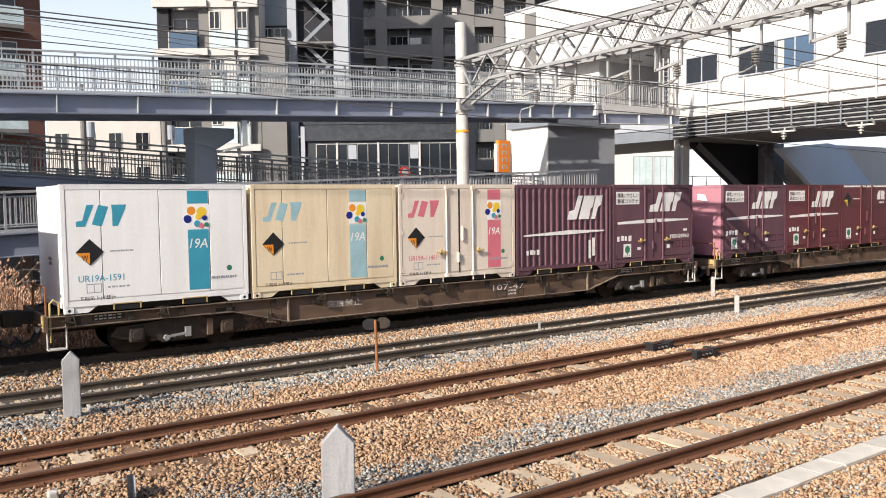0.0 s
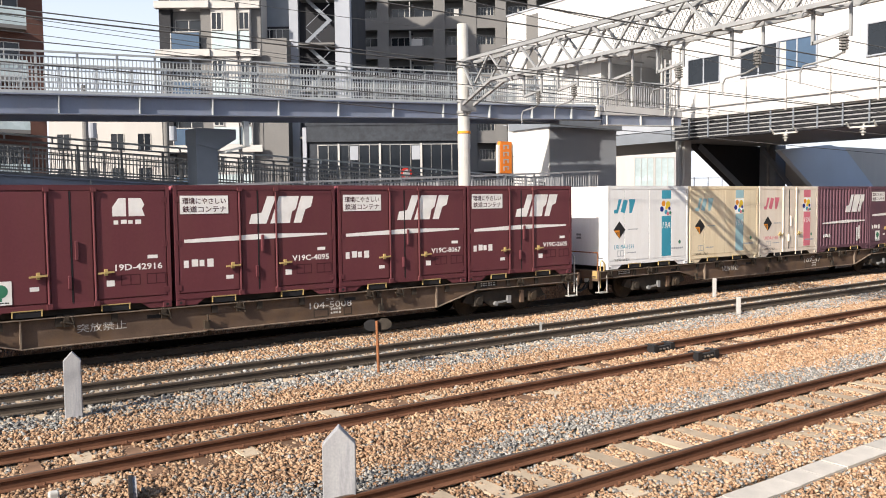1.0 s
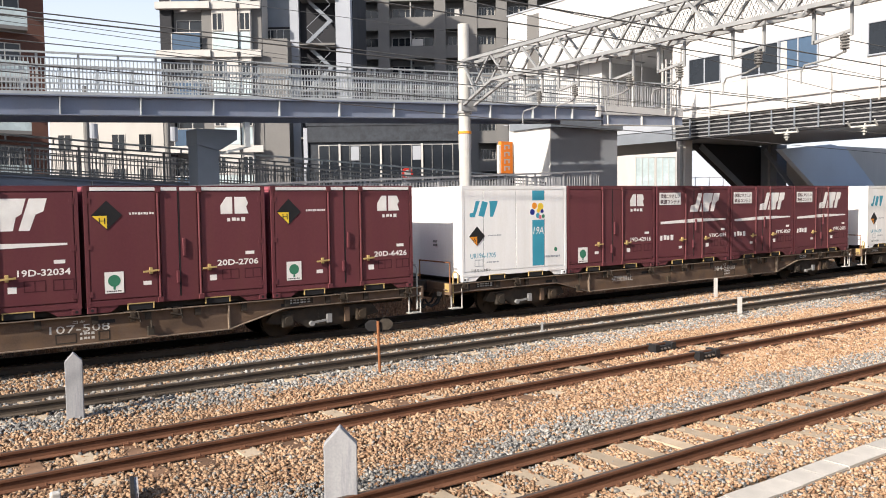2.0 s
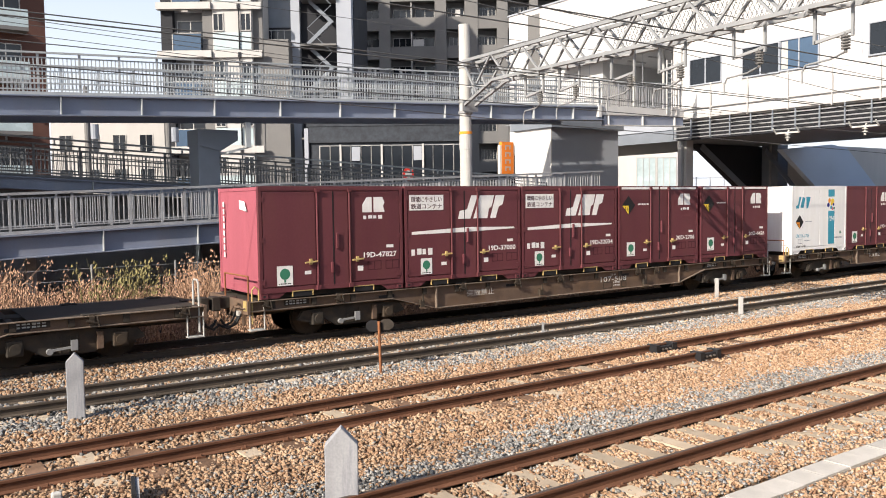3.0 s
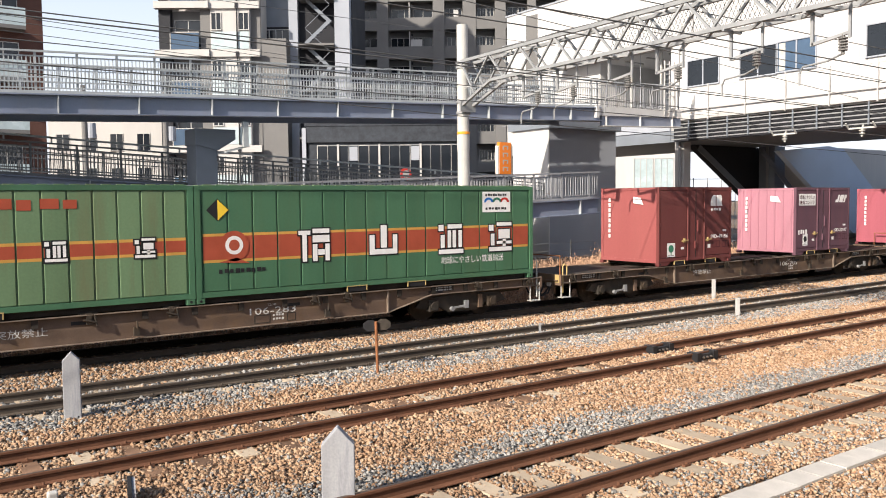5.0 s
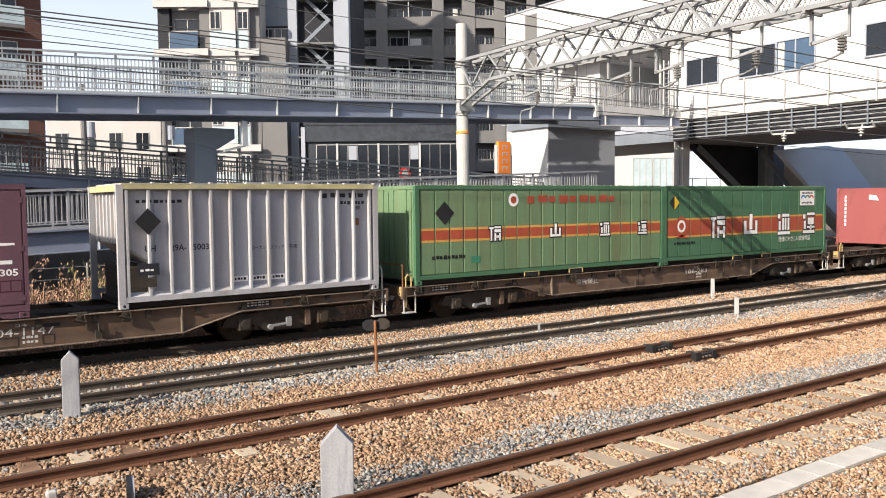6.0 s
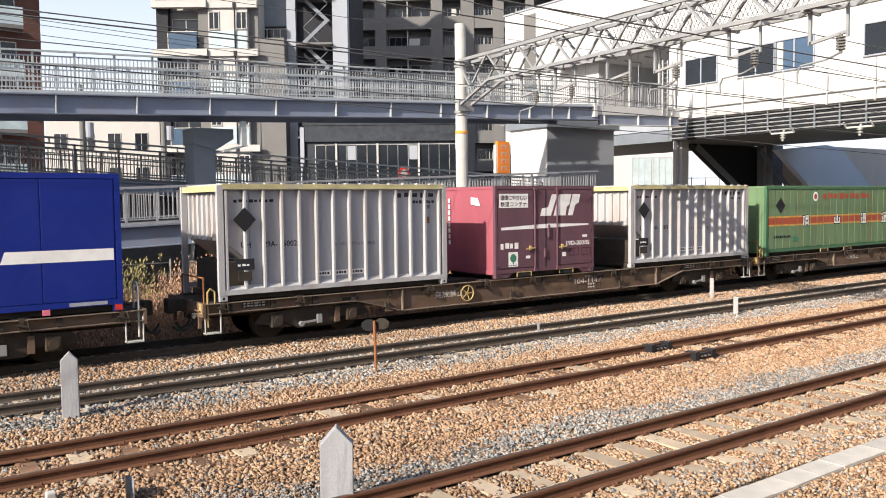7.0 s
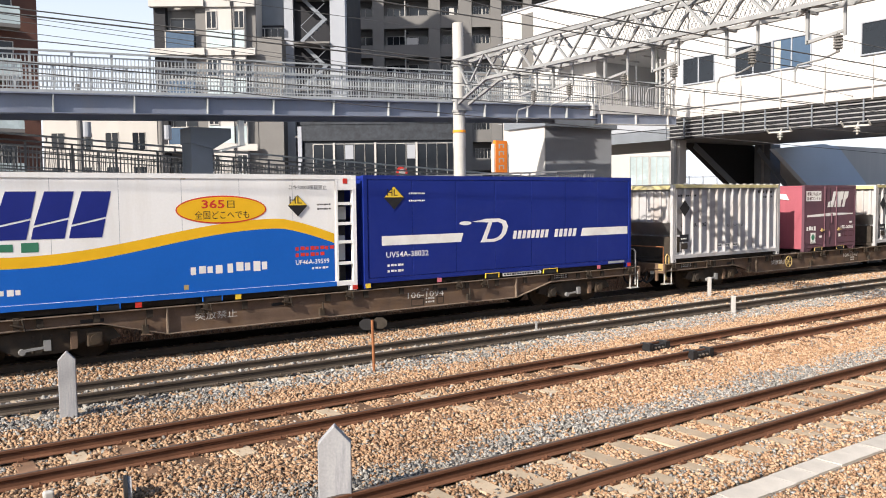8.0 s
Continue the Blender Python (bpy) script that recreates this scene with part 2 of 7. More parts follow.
CONCRETE = mat("sleeper_concrete", (0.42, 0.34, 0.25), 0.85, var=0.2, scale=5, fine=60, bump=0.2, objvar=0.18, stain=(0.25, 0.15, 0.09), stain_amount=0.5)
WOOD = mat("old_timber_sleeper", (0.16, 0.095, 0.06), 0.9, var=0.35, scale=6, fine=50, bump=0.3, objvar=0.25)
TROUGH = mat("trough_lid_concrete", (0.47, 0.44, 0.4), 0.85, var=0.14, scale=4, fine=60, bump=0.2, objvar=0.08)
POSTWHITE = mat("weathered_white_post", (0.31, 0.315, 0.335), 0.8, var=0.3, scale=5, fine=40, bump=0.15, stain=(0.13, 0.14, 0.17), stain_amount=0.75, stain_scale=9, streak=True)
POLE = mat("pole_concrete", (0.44, 0.43, 0.41), 0.85, var=0.12, scale=3, fine=40, bump=0.1)
GIRDER = mat("blue_grey_girder_paint", (0.2, 0.225, 0.29), 0.5, var=0.12, scale=1.0, fine=20, bump=0.04, stain=(0.28, 0.25, 0.21), stain_amount=0.25, streak=True)
RAILING = mat("grey_railing_paint", (0.36, 0.38, 0.39), 0.45, var=0.12, scale=3, bump=0.03)
RAILINGDARK = mat("dark_railing_paint", (0.14, 0.145, 0.15), 0.5, var=0.14, scale=3, bump=0.03)
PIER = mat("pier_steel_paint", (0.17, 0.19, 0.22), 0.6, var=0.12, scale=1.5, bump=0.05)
GALV = mat("galvanised_steel", (0.27, 0.275, 0.28), 0.5, metal=0.15, var=0.15, scale=3, bump=0.05)
WIRE = mat("wire_dark", (0.09, 0.09, 0.09), 0.6, var=0.2, bump=0.0)
STATION = mat("station_white_wall", (0.52, 0.51, 0.5), 0.7, var=0.05, scale=0.6, fine=20, bump=0.04, stain=(0.66, 0.64, 0.6), stain_amount=0.3, streak=True)
# Plain grey for some parts; on pale walls it holds their shade.
SHADED = mat("grey_and_shaded_render", (0.30, 0.32, 0.36), 0.8, var=0.1, scale=0.6, bump=0.05)
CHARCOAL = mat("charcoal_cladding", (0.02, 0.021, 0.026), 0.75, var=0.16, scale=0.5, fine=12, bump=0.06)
TAUPE = mat("taupe_tile_wall", (0.15, 0.147, 0.145), 0.75, var=0.12, scale=0.6, fine=12, bump=0.06)
BRICKBROWN = mat("brown_brick_wall", (0.1, 0.05, 0.04), 0.8, var=0.2, scale=1.0, fine=10, bump=0.1)
WALLWHITE = mat("pale_wall", (0.42, 0.41, 0.4), 0.75, var=0.07, scale=0.5, bump=0.04, streak=True, stain=(0.5, 0.48, 0.45), stain_amount=0.3)
SLATE = mat("dark_stone_cladding", (0.032, 0.037, 0.046), 0.6, var=0.5, scale=3, fine=9, bump=0.3)
GLASS = glass_mat("window_glass")
GLASSBLUE = glass_mat("blue_glass", (0.05, 0.085, 0.14), 0.12)
# Railing grey stained and darkened, shade from above put into the colour.
RAMPRAIL = mat("weathered_shaded_railing_paint", (0.29, 0.295, 0.31), 0.5, var=0.2, scale=3, bump=0.03, stain=(0.2, 0.15, 0.11), stain_amount=0.5)
GLASSPALE = glass_mat("frosted_balcony_glass", (0.4, 0.48, 0.5), 0.25)
SIGNORANGE = mat("orange_sign_face", (0.80, 0.22, 0.03), 0.5, var=0.06, bump=0.01)
DRYGRASS = mat("dry_grass", (0.33, 0.205, 0.135), 0.9, var=0.25, scale=0.7, bump=0.0, island=0.45)
GREENGRASS = mat("green_weed", (0.15, 0.13, 0.055), 0.85, var=0.3, scale=0.8, bump=0.0, island=0.4)
RUBBER = mat("black_hose_rubber", (0.02, 0.02, 0.02), 0.6, var=0.2, bump=0.02)
INSUL = mat("brown_porcelain", (0.13, 0.125, 0.12), 0.35, var=0.2, bump=0.02)
STAIRROOF = mat("blue_grey_stair_roof", (0.5, 0.6, 0.75), 0.5, var=0.06, scale=0.5, bump=0.02)
BALLAST = ballast_mat("ballast_stone", True)
BED = ballast_mat("ballast_bed", False)


# ---- mesh helpers ----
class Shape:
    """Collects the faces of one mesh."""

    def __init__(self):
        self.v, self.f = [], []

    def add(self, verts, faces):
        k = len(self.v)
        self.v += [tuple(p) for p in verts]
        self.f += [tuple(i + k for i in q) for q in faces]
        return self

    def box(self, x0, x1, y0, y1, z0, z1):
        return self.add([(x, y, z) for x in (x0, x1) for y in (y0, y1) for z in (z0, z1)],
                        [(0, 1, 3, 2), (4, 6, 7, 5), (0, 4, 5, 1), (2, 3, 7, 6), (0, 2, 6, 4), (1, 5, 7, 3)])

    def bar(self, p, q, w, h=None, up=(0, 0, 1)):
        """A square bar from p to q."""
        p, q = Vector(p), Vector(q)
        h = h or w
        d = (q - p).normalized()
        u = Vector(up)
        if abs(d.dot(u)) > 0.98:
            u = Vector((0, 1, 0))
        s = d.cross(u).normalized() * (w / 2)
        t = s.cross(d).normalized() * (h / 2)
        vs = [e + a * s + b * t for e in (p, q) for a, b in ((-1, -1), (1, -1), (1, 1), (-1, 1))]
        return self.add(vs, [(0, 1, 2, 3), (7, 6, 5, 4), (0, 4, 5, 1), (1, 5, 6, 2), (2, 6, 7, 3), (3, 7, 4, 0)])

    def tube(self, p, q, r, n=8, r2=None):
        p, q = Vector(p), Vector(q)
        r2 = r if r2 is None else r2
        d = (q - p).normalized()
        u = Vector((0, 0, 1)) if abs(d.z) < 0.9 else Vector((1, 0, 0))
        s = d.cross(u).normalized()
        t = s.cross(d)
        ring = [(math.cos(2 * math.pi * i / n), math.sin(2 * math.pi * i / n)) for i in range(n)]
        vs = [p + (c * s + k * t) * r for c, k in ring] + [q + (c * s + k * t) * r2 for c, k in ring]
        fs = [(i, (i + 1) % n, n + (i + 1) % n, n + i) for i in range(n)]
        return self.add(vs, fs + [tuple(range(n))[::-1], tuple(range(n, 2 * n))])

    def path(self, pts, r, n=8):
        """One bent round bar through the points."""
        pts = [Vector(p) for p in pts]
        m = len(pts)
        vs = []
        side = None
        for i, p in enumerate(pts):
            d = (pts[min(i + 1, m - 1)] - pts[max(i - 1, 0)]).normalized()
            if side is None:
                u = Vector((0, 0, 1)) if abs(d.z) < 0.9 else Vector((1, 0, 0))
                side = d.cross(u).normalized()
            side = (side - d * side.dot(d)).normalized()
            t = side.cross(d)
            vs += [p + (math.cos(2 * math.pi * k / n) * side + math.sin(2 * math.pi * k / n) * t) * r for k in range(n)]
        fs = [(i * n + k, i * n + (k + 1) % n, (i + 1) * n + (k + 1) % n, (i + 1) * n + k) for i in range(m - 1) for k in range(n)]
        return self.add(vs, fs + [tuple(range(n))[::-1], tuple(range((m - 1) * n, m * n))])

    def plate(self, outline, axis, a, b):
        """An outline of (u, v) extruded along an axis from a to b: 'y' takes (x, z), 'x' takes (y, z), 'z' takes (x, y)."""
        put = {"y": lambda u, v, w: (u, w, v), "x": lambda u, v, w: (w, u, v), "z": lambda u, v, w: (u, v, w)}[axis]
        n = len(outline)
        vs = [put(u, v, a) for u, v in outline] + [put(u, v, b) for u, v in outline]
        fs = [(i, (i + 1) % n, n + (i + 1) % n, n + i) for i in range(n)]
        return self.add(vs, fs + [tuple(range(n))[::-1], tuple(range(n, 2 * n))])

    def disc(self, x, z, r, y0, y1, n=20):
        return self.plate([(x + r * math.cos(2 * math.pi * i / n), z + r * math.sin(2 * math.pi * i / n)) for i in range(n)], "y", y0, y1)

    def mesh(self, name):
        me = bpy.data.meshes.new(name)
        me.from_pydata(self.v, [], self.f)
        bm = bmesh.new()
        bm.from_mesh(me)
        bmesh.ops.recalc_face_normals(bm, faces=bm.faces)
        bm.to_mesh(me)
        bm.free()
        return me


def part(name, shape, material, parent=None, label="", at=None, bevel=0.0):
    """Links a shape as one mesh object, under a thing or a part."""
    me = shape.mesh(name) if isinstance(shape, Shape) else shape
    if material and not me.materials:
        me.materials.append(material)
    ob = new(name, me)
    if parent:
        ob.parent = parent
    if at is not None:
        ob.matrix_basis = at
    if label:
        ob["label"] = label
    if bevel:
        mod = ob.modifiers.new("bevel", "BEVEL")
        mod.width, mod.segments, mod.limit_method = bevel, 2, "ANGLE"
    return ob


def thing(name, label, category, at=None, group="", kind=""):
    ob = new(name)
    ob.empty_display_size = 0.2
    if at is not None:
        ob.matrix_basis = at
    return tagged(ob, label, category, group, kind)


LETTERS = {}


def lettering(text, size, material, bold=0.0):
    """Text as a thin mesh in the x-z plane, its front towards -y."""
    key = (text, size, material.name, bold)
    if key not in LETTERS:
        cu = bpy.data.curves.new("lettering", "FONT")
        cu.body, cu.size, cu.extrude, cu.offset, cu.resolution_u = text, size, 0.0006, bold, 2
        ob = bpy.data.objects.new("lettering", cu)
        scene.collection.objects.link(ob)
        bpy.context.view_layer.update()
        me = bpy.data.meshes.new_from_object(ob.evaluated_get(bpy.context.evaluated_depsgraph_get()))
        bpy.data.objects.remove(ob)
        me.transform(Matrix.Rotation(radians(90), 4, "X"))
        me.materials.clear()
        me.materials.append(material)
        LETTERS[key] = me
    return LETTERS[key]


def write(text, x, y, z, width, height, material, parent, name="lettering", bold=0.0, slant=0.0):
    """Lettering with its lower left corner at x, z on the face y, fitted to a width and height."""
    me = lettering(text, 1.0, material, bold)
    xs = [v.co.x for v in me.vertices]
    zs = [v.co.z for v in me.vertices]
    if not xs:
        return None
    sx, sz = width / max(1e-6, max(xs) - min(xs)), height / max(1e-6, max(zs) - min(zs))
    key = (text, round(sx, 4), round(sz, 4), material.name, slant)
    if key not in LETTERS:
        m2 = me.copy()
        m2.transform(Matrix(((sx, 0, slant * sz, -min(xs) * sx), (0, 1, 0, 0), (0, 0, sz, -min(zs) * sz), (0, 0, 0, 1))))
        LETTERS[key] = m2
    return part(name, LETTERS[key], material, parent, at=pose(x, y - 0.0012, z))


def bars(x, z, w, h, y, n, material, parent, name="small_print"):
    """Unreadable print: a row of short plain bars."""
    s = Shape()
    step = w / n
    for i in range(n):
        s.box(x + i * step, x + (i + 0.62 + 0.2 * (i % 2)) * step, y - 0.0016, y - 0.0004, z + (0.12 * h if i % 3 else 0), z + h * (1 if i % 2 else 0.9))
    return part(name, s, material, parent)


def quad(x0, x1, z0, z1, y, material, parent, name, label="", proud=0.006):
    return part(name, Shape().box(x0, x1, y - proud * 0.3, y - 0.0002, z0, z1), material, parent, label)


# ---- ground and tracks ----
TRACKS = [("track_1", 6.897, 0.0, 0.0, "concrete"), ("track_2", 10.874, 0.0, 0.0, "mixed"),
          ("track_3", 14.541, 0.027, -0.027, "concrete"), ("track_4", 18.08, 0.0, 0.0, "concrete")]
TRAIN_Y = 18.08
GAUGE = 1.067


def ground_sheet():
    rows = [(-900, -0.19), (3.5, -0.19), (5.0, -0.19), (16.0, -0.19), (19.9, -0.19), (20.6, 0.05), (22.0, 0.30), (26, 0.35), (60, 0.35), (900, 0.35)]
    xs = [-900, -60, -20, 0, 20, 40, 80, 160, 900]
    s = Shape()
    vs = [(x, y, z) for y, z in rows for x in xs]
    n = len(xs)
    fs = [(j * n + i, j * n + i + 1, (j + 1) * n + i + 1, (j + 1) * n + i) for j in range(len(rows) - 1) for i in range(n - 1)]
    s.add(vs, fs)
    ob = part("ground", s, BED)
    tagged(ob, "gravel railway ground with tan and grey ballast", "ground", kind="structure")


def stones():
    """Loose ballast over the strips that the camera passes nearest."""
    rng = np.random.default_rng(5)
    out_v, out_f = [], []
    base = np.array([(x, y, z) for x in (-1, 1) for y in (-1, 1) for z in (-1, 1)], float)
    quads = np.array([(0, 1, 3, 2), (4, 6, 7, 5), (0, 4, 5, 1), (2, 3, 7, 6), (0, 2, 6, 4), (1, 5, 7, 3)])
    pts = []
    for y0, y1, dens, size in ((4.2, 9.0, 900, 0.0215), (9.0, 13.4, 640, 0.0255), (13.4, 17.6, 440, 0.031)):
        lo, hi = 0.05 * y0, min(2.15 * y1, 36.0)
        n = int((y1 - y0) * (hi - lo) * dens)
        y = rng.uniform(y0, y1, n)
        x = rng.uniform(lo, hi, n)
        ok = (x > 0.1 * y - 0.6) & (x < 2.12 * y + 0.5)
        far = rng.uniform(0, 1, n) < np.clip(1.25 - x / 45.0, 0.35, 1)
        ok &= far
        ok &= ~((y > 4.98) & (y < 5.42))
        for _, c, *_r in TRACKS:
            for e in (-GAUGE / 2, GAUGE / 2):
                ok &= np.abs(y - c - e) > 0.07
        # keep the sleeper tops mostly bare
        chance = rng.uniform(0, 1, n)
        for c, off, bare in ((6.897, 0.25, 0.88), (10.874, 0.37, 0.6), (14.541, 0.25, 0.5)):
            near = np.abs((x - off + 0.3) % 0.6 - 0.3) < 0.125
            ok &= ~(near & (np.abs(y - c) < 0.98) & (chance < bare))
        k = int(ok.sum())
        pts.append(np.stack([x[ok], y[ok], np.full(k, -0.185), size * rng.uniform(0.6, 1.35, k)], 1))
    p = np.concatenate(pts)
    n = len(p)
    v = base[None] * rng.uniform(0.3, 1.25, (n, 8, 3)) * np.array([1.15, 0.8, 0.66]) * p[:, None, 3:4]
    a, b = rng.uniform(0, 6.28, n), rng.uniform(-1.1, 1.1, n)
    ca, sa, cb, sb = np.cos(a), np.sin(a), np.cos(b), np.sin(b)
    x, y, z = v[..., 0].copy(), v[..., 1].copy(), v[..., 2].copy()
    x, z = x * cb[:, None] + z * sb[:, None], -x * sb[:, None] + z * cb[:, None]
    x, y = x * ca[:, None] - y * sa[:, None], x * sa[:, None] + y * ca[:, None]
    heave = 0.018 * np.sin(p[:, 0] * 1.3) * np.sin(p[:, 1] * 2.1) + rng.uniform(-0.012, 0.022, n)
    v = np.stack([x + p[:, None, 0], y + p[:, None, 1], z + (p[:, 2] + heave)[:, None]], -1).reshape(-1, 3)
    f = (quads[None] + 8 * np.arange(n)[:, None, None]).reshape(-1)
    me = bpy.data.meshes.new("ballast")
    me.vertices.add(len(v))
    me.vertices.foreach_set("co", v.ravel())
    me.loops.add(len(f))
    me.loops.foreach_set("vertex_index", f.astype(np.int32))
    me.polygons.add(len(f) // 4)
    me.polygons.foreach_set("loop_start", np.arange(0, len(f), 4, dtype=np.int32))
    me.update(calc_edges=True)
    me.validate()
    ob = part("ballast", me, BALLAST)
    tagged(ob, "loose tan and grey crushed stone ballast between the rails", "ballast", kind="stuff")


def rail_mesh(x0, x1, head):
    prof = [(-0.0635, -0.153), (0.0635, -0.153), (0.0635, -0.143), (0.012, -0.125), (0.009, -0.045), (0.0325, -0.034), (0.0325, -0.006),
            (0.022, 0.0), (-0.022, 0.0), (-0.0325, -0.006), (-0.0325, -0.034), (-0.009, -0.045), (-0.012, -0.125), (-0.0635, -0.143)]
    return Shape().plate(prof, "x", x0, x1)


def tracks():
    sl = Shape().plate([(-0.14, -0.33), (0.14, -0.33), (0.12, -0.162), (-0.12, -0.162)], "y", -1.0, 1.0).mesh("sleeper")
    sl.materials.append(CONCRETE)
    sw = Shape().box(-0.11, 0.11, -1.05, 1.05, -0.33, -0.165).mesh("sleeper")
    sw.materials.append(WOOD)
    clip = Shape().box(-0.06, 0.06, -0.11, -0.065, -0.162, -0.135).box(-0.06, 0.06, 0.065, 0.11, -0.162, -0.135)
    clip.tube((0, -0.09, -0.14), (0, -0.09, -0.105), 0.016, 6).tube((0, 0.09, -0.14), (0, 0.09, -0.105), 0.016, 6)
    clip = clip.mesh("rail_clip")
    for name, cy, zn, zf, kind in TRACKS:
        steel = RAIL if name in ("track_1", "track_2") else RAILDARK
        tr = thing(name, "railway track with rusty steel rails on sleepers", "railway track", pose(0, cy, 0), kind="structure")
        for e, z in ((-GAUGE / 2, zn), (GAUGE / 2, zf)):
            r = part("rail", rail_mesh(-40, 160, None), steel, tr, "rusty steel rail", at=pose(0, e - 0.0325 * (1 if e < 0 else -1), z))
            part("rail_top", Shape().box(-40, 160, -0.02, 0.02, 0.0005, 0.002), RAILHEAD, r, "worn running surface")
        cm = clip.copy()
        cm.materials.append(steel)
        for i in range(72):
            x = 0.25 + 0.6 * i + (0.12 if name == "track_2" else 0.0)
            timber = kind == "mixed" and i % 3 != 0
            part("sleeper", sw if timber else sl, None, tr, at=pose(x, 0, 0, 0, 0, random.uniform(-0.6, 0.6)))
            for e, z in ((-GAUGE / 2, zn), (GAUGE / 2, zf)):
                if i < 45:
                    part("rail_clip", cm, None, tr, at=pose(x, e - 0.0325 * (1 if e < 0 else -1), z))
    # dark joint boxes clamped to the rails of the second track
    for x, y in ((13.7, 10.874 + GAUGE / 2), (13.75, 10.874 - GAUGE / 2)):
        jb = thing("rail_joint_box", "black rail joint box clamped to a rusty rail", "rail joint", pose(x, y - 0.06, 0))
        part("casing", Shape().box(-0.28, 0.28, -0.09, -0.02, -0.15, -0.03), BLACK, jb, bevel=0.01)
        part("clamp", Shape().box(-0.33, -0.2, -0.12, 0.14, -0.17, 0.012).box(0.2, 0.33, -0.12, 0.14, -0.17, 0.012), BLACK, jb)
        for k in (-0.12, 0.0, 0.12):
            part("bolt", Shape().tube((k, -0.13, -0.09), (k, -0.09, -0.09), 0.022, 6), STEELWORN, jb)
    # cable trough lids
    tl = Shape().box(0, 0.49, 0, 0.34, -0.24, -0.158).mesh("trough_lid")
    tl.materials.append(TROUGH)
    tw = thing("cable_trough", "pale concrete cable trough with loose lids", "cable trough", pose(0, 5.03, 0), kind="structure")
    for i in range(60):
        part("trough_lid", tl, None, tw, at=pose(0.5 * i, random.uniform(-0.012, 0.012), random.uniform(-0.006, 0.006), 0, 0, random.uniform(-0.7, 0.7)))


def marker_post(x, y, h, w, rz, label):
    t = thing("marker_post", label, "marker post", pose(x, y, -0.2, 0, 0, rz), group="marker posts")
    s = Shape().plate([(-w / 2, 0), (w / 2, 0), (w / 2, h - w * 0.55), (0, h), (-w / 2, h - w * 0.55)], "y", -w * 0.2, w * 0.2)
    part("shaft", s, POSTWHITE, t, bevel=0.012)
    part("footing", Shape().box(-w * 0.62, w * 0.62, -w * 0.5, w * 0.5, -0.1, 0.03), CONCRETE, t)
    return t


def trackside():
    marker_post(2.5, 13.35, 1.06, 0.25, -14, "white weathered concrete post with a pointed top")
    marker_post(4.0, 7.58, 0.93, 0.35, -30, "tall white concrete post with a pointed top in ballast")
    for x, y, h, w in ((19.75, 13.63, 0.52, 0.11), (22.6, 16.5, 0.66, 0.11)):
        t = thing("kilometre_stub", "short white square post beside the dark track", "marker post", pose(x, y, -0.2, 0, 0, -35), group="short posts")
        part("shaft", Shape().box(-w / 2, w / 2, -w / 2, w / 2, 0, h), WALLWHITE, t, bevel=0.015)
    t = thing("disc_marker", "rusty pipe post with two dark round discs", "track sign", pose(7.9, 13.3, -0.2, 0, 0, -35))
    part("pole", Shape().tube((0, 0, 0), (-0.02, 0, 1.02), 0.028, 10), RUSTPIPE, t)
    octo = [(0.15 * math.cos(math.pi / 8 + k * math.pi / 4), 0.115 * math.sin(math.pi / 8 + k * math.pi / 4)) for k in range(8)]
    part("disc", Shape().plate([(u - 0.13, v + 0.93) for u, v in octo], "y", 0.03, 0.05), BLACK, t)
    part("disc", Shape().plate([(u + 0.12, v + 0.95) for u, v in octo], "y", 0.052, 0.07), SILLDARK, t)
    t = thing("thin_stake", "thin weathered stake beside the dark track", "stake", pose(12.7, 14.0, -0.2, 0, 0, -35))
    part("stake", Shape().box(-0.025, 0.025, -0.025, 0.025, 0, 0.45), GALV, t)
    t = thing("track_disc_sign", "low white track sign with a black rim", "track sign", pose(2.31, 9.2, -0.22, 0, 0, 78))
    part("plate", Shape().disc(0, 0.13, 0.17, -0.02, 0.02, 22), POSTWHITE, t)
    part("rim", Shape().disc(0, 0.13, 0.19, 0.021, 0.06, 22), BLACK, t)
    t = thing("stone_stub", "small grey concrete stub in the ballast", "marker post", pose(1.58, 9.72, -0.2))
    part("stub", Shape().box(-0.055, 0.055, -0.05, 0.05, 0, 0.13), POLE, t, bevel=0.02)


